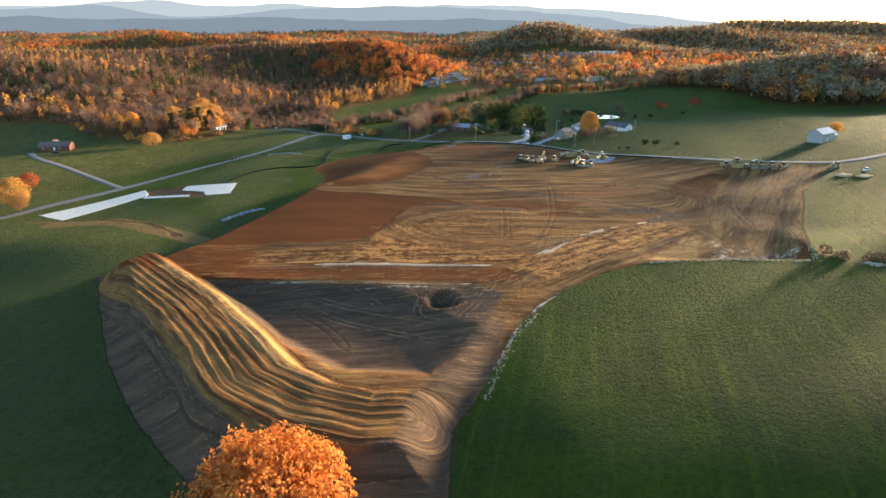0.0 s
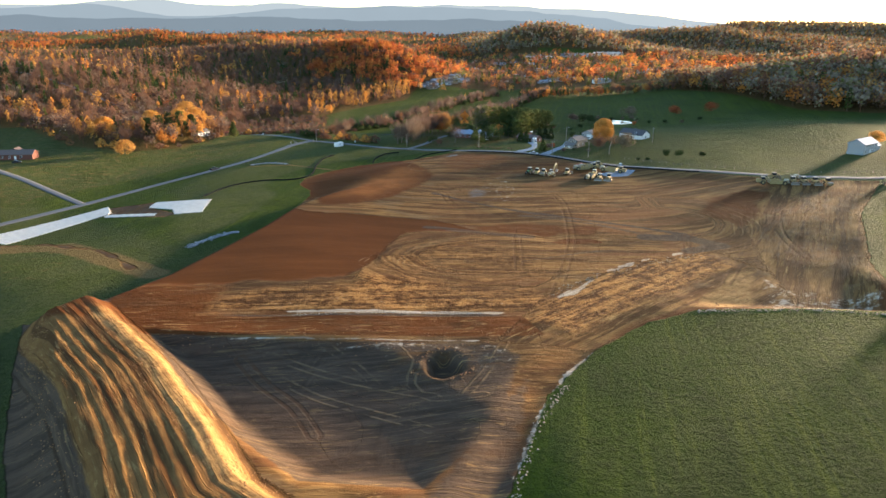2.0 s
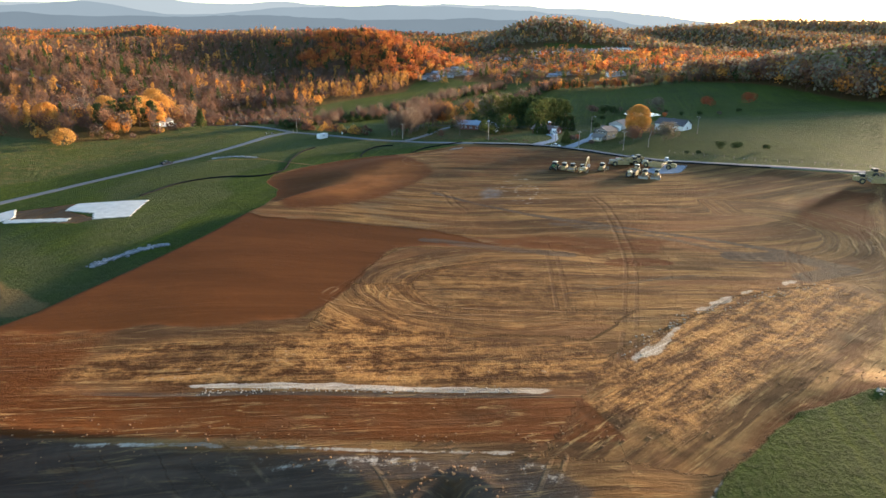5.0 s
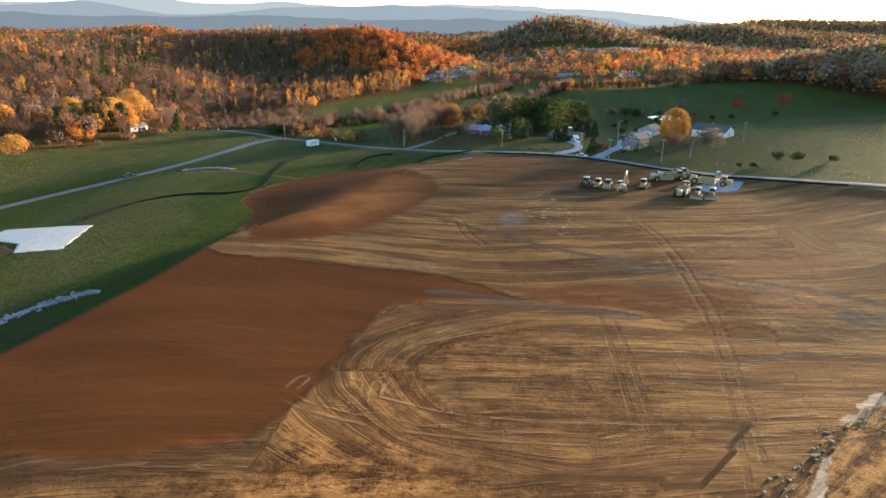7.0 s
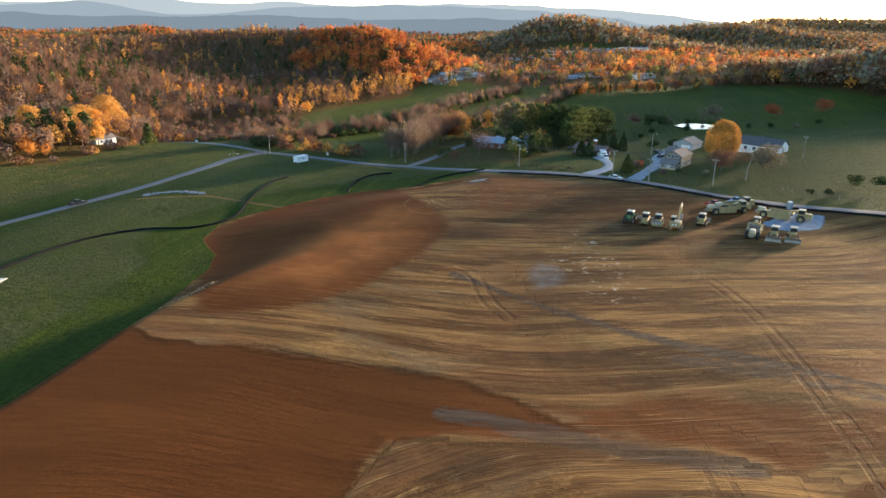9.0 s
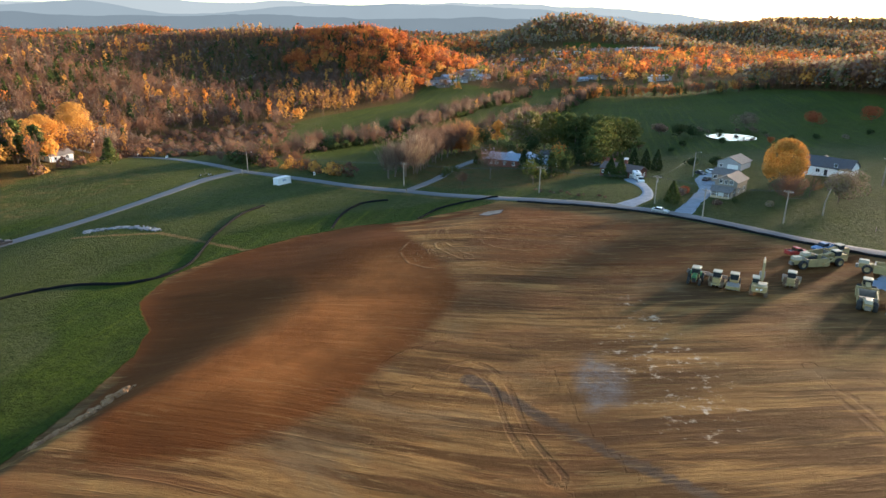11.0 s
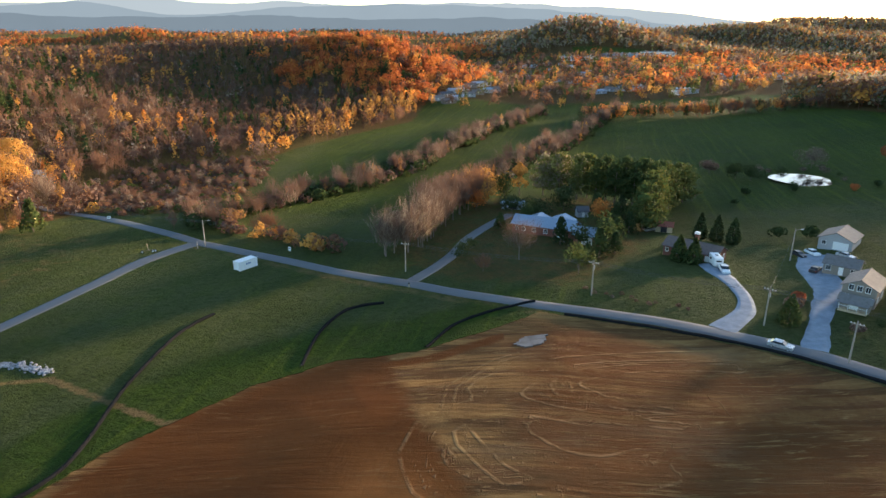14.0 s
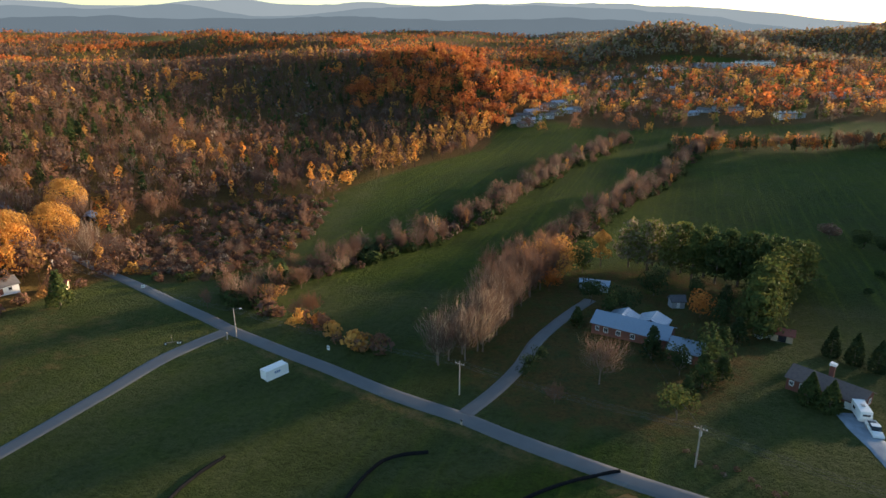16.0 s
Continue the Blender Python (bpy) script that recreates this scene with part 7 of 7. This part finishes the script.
def odd_machine(x, y):
    ob = thing("hay_rake", x, y, 20, "spindly farm implement lying by the side road", "farm implement")
    part("beam", tube([(-1.8, 0, 0.7), (1.8, 0, 0.9)], 0.06, 8), M_STEEL, ob)
    part("mast", tube([(0.4, 0, 0.7), (0.1, 0, 3.0)], 0.05, 8), M_STEEL, ob)
    for u in (-1.5, 1.5, 2.2):
        put_wheel(ob, u, 0.3, 0.4, 0.18, M_WHITE)


odd_machine(-101.5, 474.5)


# ---- silt fences ----
def silt_fence(pts, label, h=0.5):
    """Black fabric on stakes, following the ground."""
    c = smooth_line(pts, 1.5)
    z = ground_z(c[:, 0], c[:, 1])
    t = np.gradient(c, axis=0)
    t /= np.linalg.norm(t, axis=1)[:, None]
    # 0.72 m wide: the strip's dark shadow is built into the fabric
    s = np.stack([-t[:, 1], t[:, 0]], 1) * 0.36
    sag = (value_noise(c[:, 0] * 3, c[:, 1] * 3, 4, 90) - 0.5) * 0.25
    rows = [np.stack([*(c + s * k).T, z + o], 1) for k, o in ((1, -0.15), (0.92, h * 0.55), (0.4, h + sag), (-0.4, h + sag), (-0.92, h * 0.55), (-1, -0.15))]
    ob = new("silt_fence", quick_mesh("silt_fence", np.stack(rows, 1).reshape(-1, 3), grid_faces(len(c), 6), [M_TARP]))
    tagged(ob, label, "silt fence", "silt fences round the site")
    for k in range(0, len(c), 2):
        part("stake", box(c[k, 0] - 0.03, c[k, 0] + 0.03, c[k, 1] - 0.03, c[k, 1] + 0.03, z[k] - 0.1, z[k] + h + 0.12), M_BARK, ob)


silt_fence([(-111.6, 330.6), (-105, 350.7), (-92.4, 362.5), (-78, 365), (-70.5, 376), (-72, 400), (-71, 421.5), (-67, 432.5)], "long curving black silt fence across the grass")
silt_fence([(-41, 408), (-40.2, 423.5), (-35.8, 435), (-27.5, 438.3)], "short curving black silt fence on the grass")
silt_fence([(-16.3, 414), (-10.3, 424.3), (-1.1, 430.6), (8.5, 434)], "black silt fence at the clay's northern tip")
silt_fence([(14, 425.5), (34, 414.6), (53, 402.4), (67, 389.5), (79, 377), (90, 366), (102, 358), (123, 344)], "black silt fence along the road's edge", 0.5)


# ---- pads, stones, stacks, water ----
def pad(name, poly, mat, label, category, lift=0.14, gap=1.2):
    """A thin sheet with a rim, draped over the ground inside an outline."""
    p = np.array(poly, float)
    nx, ny = np.arange(p[:, 0].min(), p[:, 0].max() + gap, gap), np.arange(p[:, 1].min(), p[:, 1].max() + gap, gap)
    X, Y = np.meshgrid(nx, ny)
    inside = sdf(poly, X, Y) > 0
    bm = bmesh.new()
    vs = {}

    def v(i, j):
        if (i, j) not in vs:
            x, y = X[i, j], Y[i, j]
            vs[i, j] = bm.verts.new((x, y, float(ground_z(x, y)) + lift + 0.015 * math.sin(x * 0.9 + y)))
        return vs[i, j]

    for i in range(X.shape[0] - 1):
        for j in range(X.shape[1] - 1):
            if inside[i:i + 2, j:j + 2].all():
                bm.faces.new((v(i, j), v(i, j + 1), v(i + 1, j + 1), v(i + 1, j)))
    rim = [e for e in bm.edges if len(e.link_faces) == 1]
    low = bmesh.ops.extrude_edge_only(bm, edges=rim)["geom"]
    for q in low:
        if isinstance(q, bmesh.types.BMVert):
            q.co.z -= lift + 0.25
    ob = part(name, bm, mat, None)
    return tagged(ob, label, category, kind="structure")


pad("erosion_mat", [(-182, 279), (-153, 324), (-145, 311), (-166, 270)], M_STRAW, "long pale erosion mat laid beside the side road", "erosion mat", gap=0.8)
pad("erosion_mat", [(-132, 325), (-105.5, 324.5), (-102, 302), (-113.5, 299.5), (-117.5, 308), (-131, 315)], M_STRAW, "broad pale erosion mat on the grass", "erosion mat", gap=0.8)
pad("erosion_mat", [(-147, 309), (-122, 304), (-121, 299), (-146, 304)], M_STRAW, "narrow pale erosion mat beside bare soil", "erosion mat", gap=0.8)
pad("gravel_pad", [(76, 352), (88, 362), (97, 357), (90, 346), (80, 345)], M_GRAVEL, "blue-grey gravel pad beside the road", "gravel pad", 0.08, 0.8)
pad("gravel_pad", [(1, 412), (4, 416), (9, 415.5), (8, 411), (4, 409.5)], make_gravel("brown_gravel", (0.16, 0.13, 0.11), (0.26, 0.22, 0.19)), "small round heap of grey gravel", "gravel heap", 0.15, 0.6)
STONE_SHAPES = []
for k in range(6):
    bm = bmesh.new()
    bmesh.ops.create_icosphere(bm, subdivisions=1, radius=1)
    for v in bm.verts:
        v.co *= 1 + 0.35 * noise.noise(v.co * 1.7 + Vector((k * 9, 0, 0)))
        v.co.z *= 0.65
    STONE_SHAPES.append((np.array([v.co[:] for v in bm.verts]), np.array([[v.index for v in f.verts] for f in bm.faces])))
    bm.free()


def stones(name, line, width, n, lo, hi, mat, label, seed, category="stones"):
    """Broken rock tipped along a line."""
    rs = np.random.RandomState(seed)
    c = smooth_line(line, 0.5)
    vs, fs, o = [], [], 0
    for _ in range(n):
        p = c[rs.randint(len(c))] + rs.normal(size=2) * width * 0.3
        r = rs.uniform(lo, hi) * rs.uniform(0.6, 1)
        V, Fc = STONE_SHAPES[rs.randint(6)]
        a = rs.uniform(0, 6.283)
        R = np.array([[math.cos(a), -math.sin(a), 0], [math.sin(a), math.cos(a), 0], [0, 0, 1]])
        vs.append(V @ R.T * r + (p[0], p[1], float(ground_z(*p)) + r * 0.25))
        fs.append(Fc + o)
        o += len(V)
    ob = new(name, quick_mesh(name, np.vstack(vs), np.vstack(fs), [mat]))
    return tagged(ob, label, category, kind="stuff")


M_CLOD = make_gravel("clay_clods", (0.26, 0.12, 0.05), (0.36, 0.20, 0.09))
M_PALEROCK = make_gravel("pale_rock", (0.40, 0.31, 0.21), (0.56, 0.46, 0.35))
stones("riprap", [(-90.5, 257), (-86, 268), (-79.5, 275)], 2.4, 420, 0.25, 0.6, M_STONE, "blue-grey riprap along the site's foot", 81)
stones("riprap", [(-110, 403), (-100.4, 407.7), (-90, 405)], 2.2, 360, 0.2, 0.5, M_STONE, "curved bed of blue-grey riprap", 82)
stones("clod_heap", [(-60, 301), (-57.5, 309), (-56.5, 316)], 2.6, 160, 0.3, 0.9, M_CLOD, "heap of torn clay clods", 83)
stones("broken_rock", [(-38, 187), (-20, 187.5), (-5, 188), (10, 188.5)], 1.4, 260, 0.08, 0.22, M_PALEROCK, "pale broken rock along the graded strip", 84)
stones("broken_rock", [(30, 200), (44, 214), (62, 224), (80, 232)], 3.4, 110, 0.10, 0.30, M_PALEROCK, "pale broken rock beside the ramp", 85)
stones("broken_rock", [(9, 114), (13, 128), (17, 140), (25, 154)], 1.6, 200, 0.08, 0.26, M_PALEROCK, "pale rock lining the drainage edge", 86)
stones("broken_rock", [(112, 186), (105, 174), (88, 180.4), (64, 186)], 1.6, 260, 0.10, 0.32, M_PALEROCK, "pale rock along the field corner", 92)
stones("broken_rock", [(118, 168), (130, 163), (142, 160)], 2.5, 120, 0.3, 0.8, M_PALEROCK, "pale boulders in the brush", 87)
stones("clod_heap", [(-80, 178), (-60, 155), (-44, 135), (-32, 122), (-20, 112), (-8, 108)], 6, 700, 0.06, 0.20, M_CLOD, "clay clods down the inner bank", 88)
stones("clod_heap", [(-100, 178), (-80, 150), (-62, 125), (-45, 104), (-25, 93), (-5, 94)], 7, 700, 0.06, 0.22, M_CLOD, "clay clods down the outer bank", 89)
stones("clod_heap", [(-70, 177), (-30, 175), (15, 175), (30, 180), (50, 190), (80, 192), (100, 183)], 9, 420, 0.08, 0.24, M_CLOD, "small clay clods along the graded lip", 90)
stones("clod_heap", [(-6, 158), (-5.5, 165), (0, 169), (6, 165), (6, 160), (1, 157)], 2.5, 90, 0.10, 0.3, M_CLOD, "clay clods round the pit's rim", 91)


def timber_stack(x, y, turn):
    ob = thing("timber_stack", x, y, turn, "stack of pale timber mats by the gate", "timber stack")
    for k in range(11):
        part("mat", box(-3 + k * 0.6, -2.5 + k * 0.6, -2.2, 2.2, 0.0 + (k % 2) * 0.05, 0.35 + (k % 3) * 0.12), M_TIMBER, ob)


timber_stack(183, 290, 30)
timber_stack(190, 286, 24)

# ponds
pond = tagged(new("pond", quick_mesh("pond", [(144 + 12.4 * math.cos(a) * (1 + 0.12 * math.sin(3 * a)), 577 + 13 * math.sin(a), float(land(144 + 14, 577 + 17)) - 0.5) for a in np.linspace(0, 6.283, 49)[:-1]],
                                      [list(range(48))], [M_WATER])), "small farm pond mirroring the bright sky", "pond", kind="structure")


def fence(pts, label):
    """A wire fence on round posts."""
    c = smooth_line(pts, 4.0)
    ob = thing("wire_fence", float(c[0, 0]), float(c[0, 1]), 0, label, "fence", "field fences")
    inv = ob.matrix_basis.inverted()
    line = [inv @ Vector((x, y, float(ground_z(x, y)))) for x, y in c]
    for p in line:
        part("post", tube([p - Vector((0, 0, 0.2)), p + Vector((0, 0, 1.25))], 0.06, 6), M_WOODPOLE, ob)
    for h in (0.5, 0.85, 1.15):
        part("wire", tube([p + Vector((0, 0, h)) for p in line], 0.012, 4), M_WIRE, ob)


fence([(98, 384), (112, 369), (130, 353), (152, 339), (178, 330), (196, 328)], "wire fence along the meadow by the road")
fence([(233, 372), (246, 378), (258, 386), (270, 396)], "wire fence beside the farmhouse")

# ---- mountains closing the distance, haze painted into their blue glow ----
def make_hazy_mountain(name, color):
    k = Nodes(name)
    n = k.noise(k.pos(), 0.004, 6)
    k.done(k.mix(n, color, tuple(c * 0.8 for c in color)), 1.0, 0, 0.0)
    # emission: the haze colour glows by itself, unlit by the sun
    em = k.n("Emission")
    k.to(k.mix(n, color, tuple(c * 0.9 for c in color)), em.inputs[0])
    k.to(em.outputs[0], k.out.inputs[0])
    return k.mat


def ridge(name, dist, lo, peaks, color, seed, label):
    """A mountain chain across the horizon; peaks: bearing in degrees, height, width."""
    az = np.radians(np.linspace(-60, 62, 500))
    deg = np.degrees(az)
    h = np.full(az.shape, float(lo))
    for a, hh, w in peaks:
        h += hh * np.exp(-((deg - a) / w) ** 2)
    h += (value_noise(deg * 10, 0 * deg, 22, seed) - 0.5) * 14 + (value_noise(deg * 10, 0 * deg, 7, seed + 1) - 0.5) * 5
    rows = []
    for f, back in ((-0.5, -250), (0.35, -90), (1.0, 0), (0.2, 160)):
        d = dist + back
        rows.append(np.stack([np.sin(az) * d, np.cos(az) * d, np.where(f == 1.0, h, h * f)], 1))
    v = np.stack(rows, 0).reshape(-1, 3)
    me = quick_mesh(name, v, grid_faces(4, len(az)), [make_hazy_mountain(name, color)], smooth=True)
    return tagged(new(name, me), label, "mountains", kind="structure")


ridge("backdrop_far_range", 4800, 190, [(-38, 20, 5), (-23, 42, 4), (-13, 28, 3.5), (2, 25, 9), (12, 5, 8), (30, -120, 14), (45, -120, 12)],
      (0.108, 0.124, 0.135), 51, "mountain range on the horizon painted in pale blue haze")
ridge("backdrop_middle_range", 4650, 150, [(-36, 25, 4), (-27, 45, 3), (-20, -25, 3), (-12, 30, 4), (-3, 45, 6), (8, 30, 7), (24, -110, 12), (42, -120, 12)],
      (0.074, 0.091, 0.105), 52, "mountain range painted in blue evening haze")
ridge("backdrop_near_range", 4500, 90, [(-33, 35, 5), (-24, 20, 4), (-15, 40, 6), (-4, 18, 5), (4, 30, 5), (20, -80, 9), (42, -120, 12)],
      (0.049, 0.062, 0.074), 54, "foothills below the mountains painted in dusky blue haze")
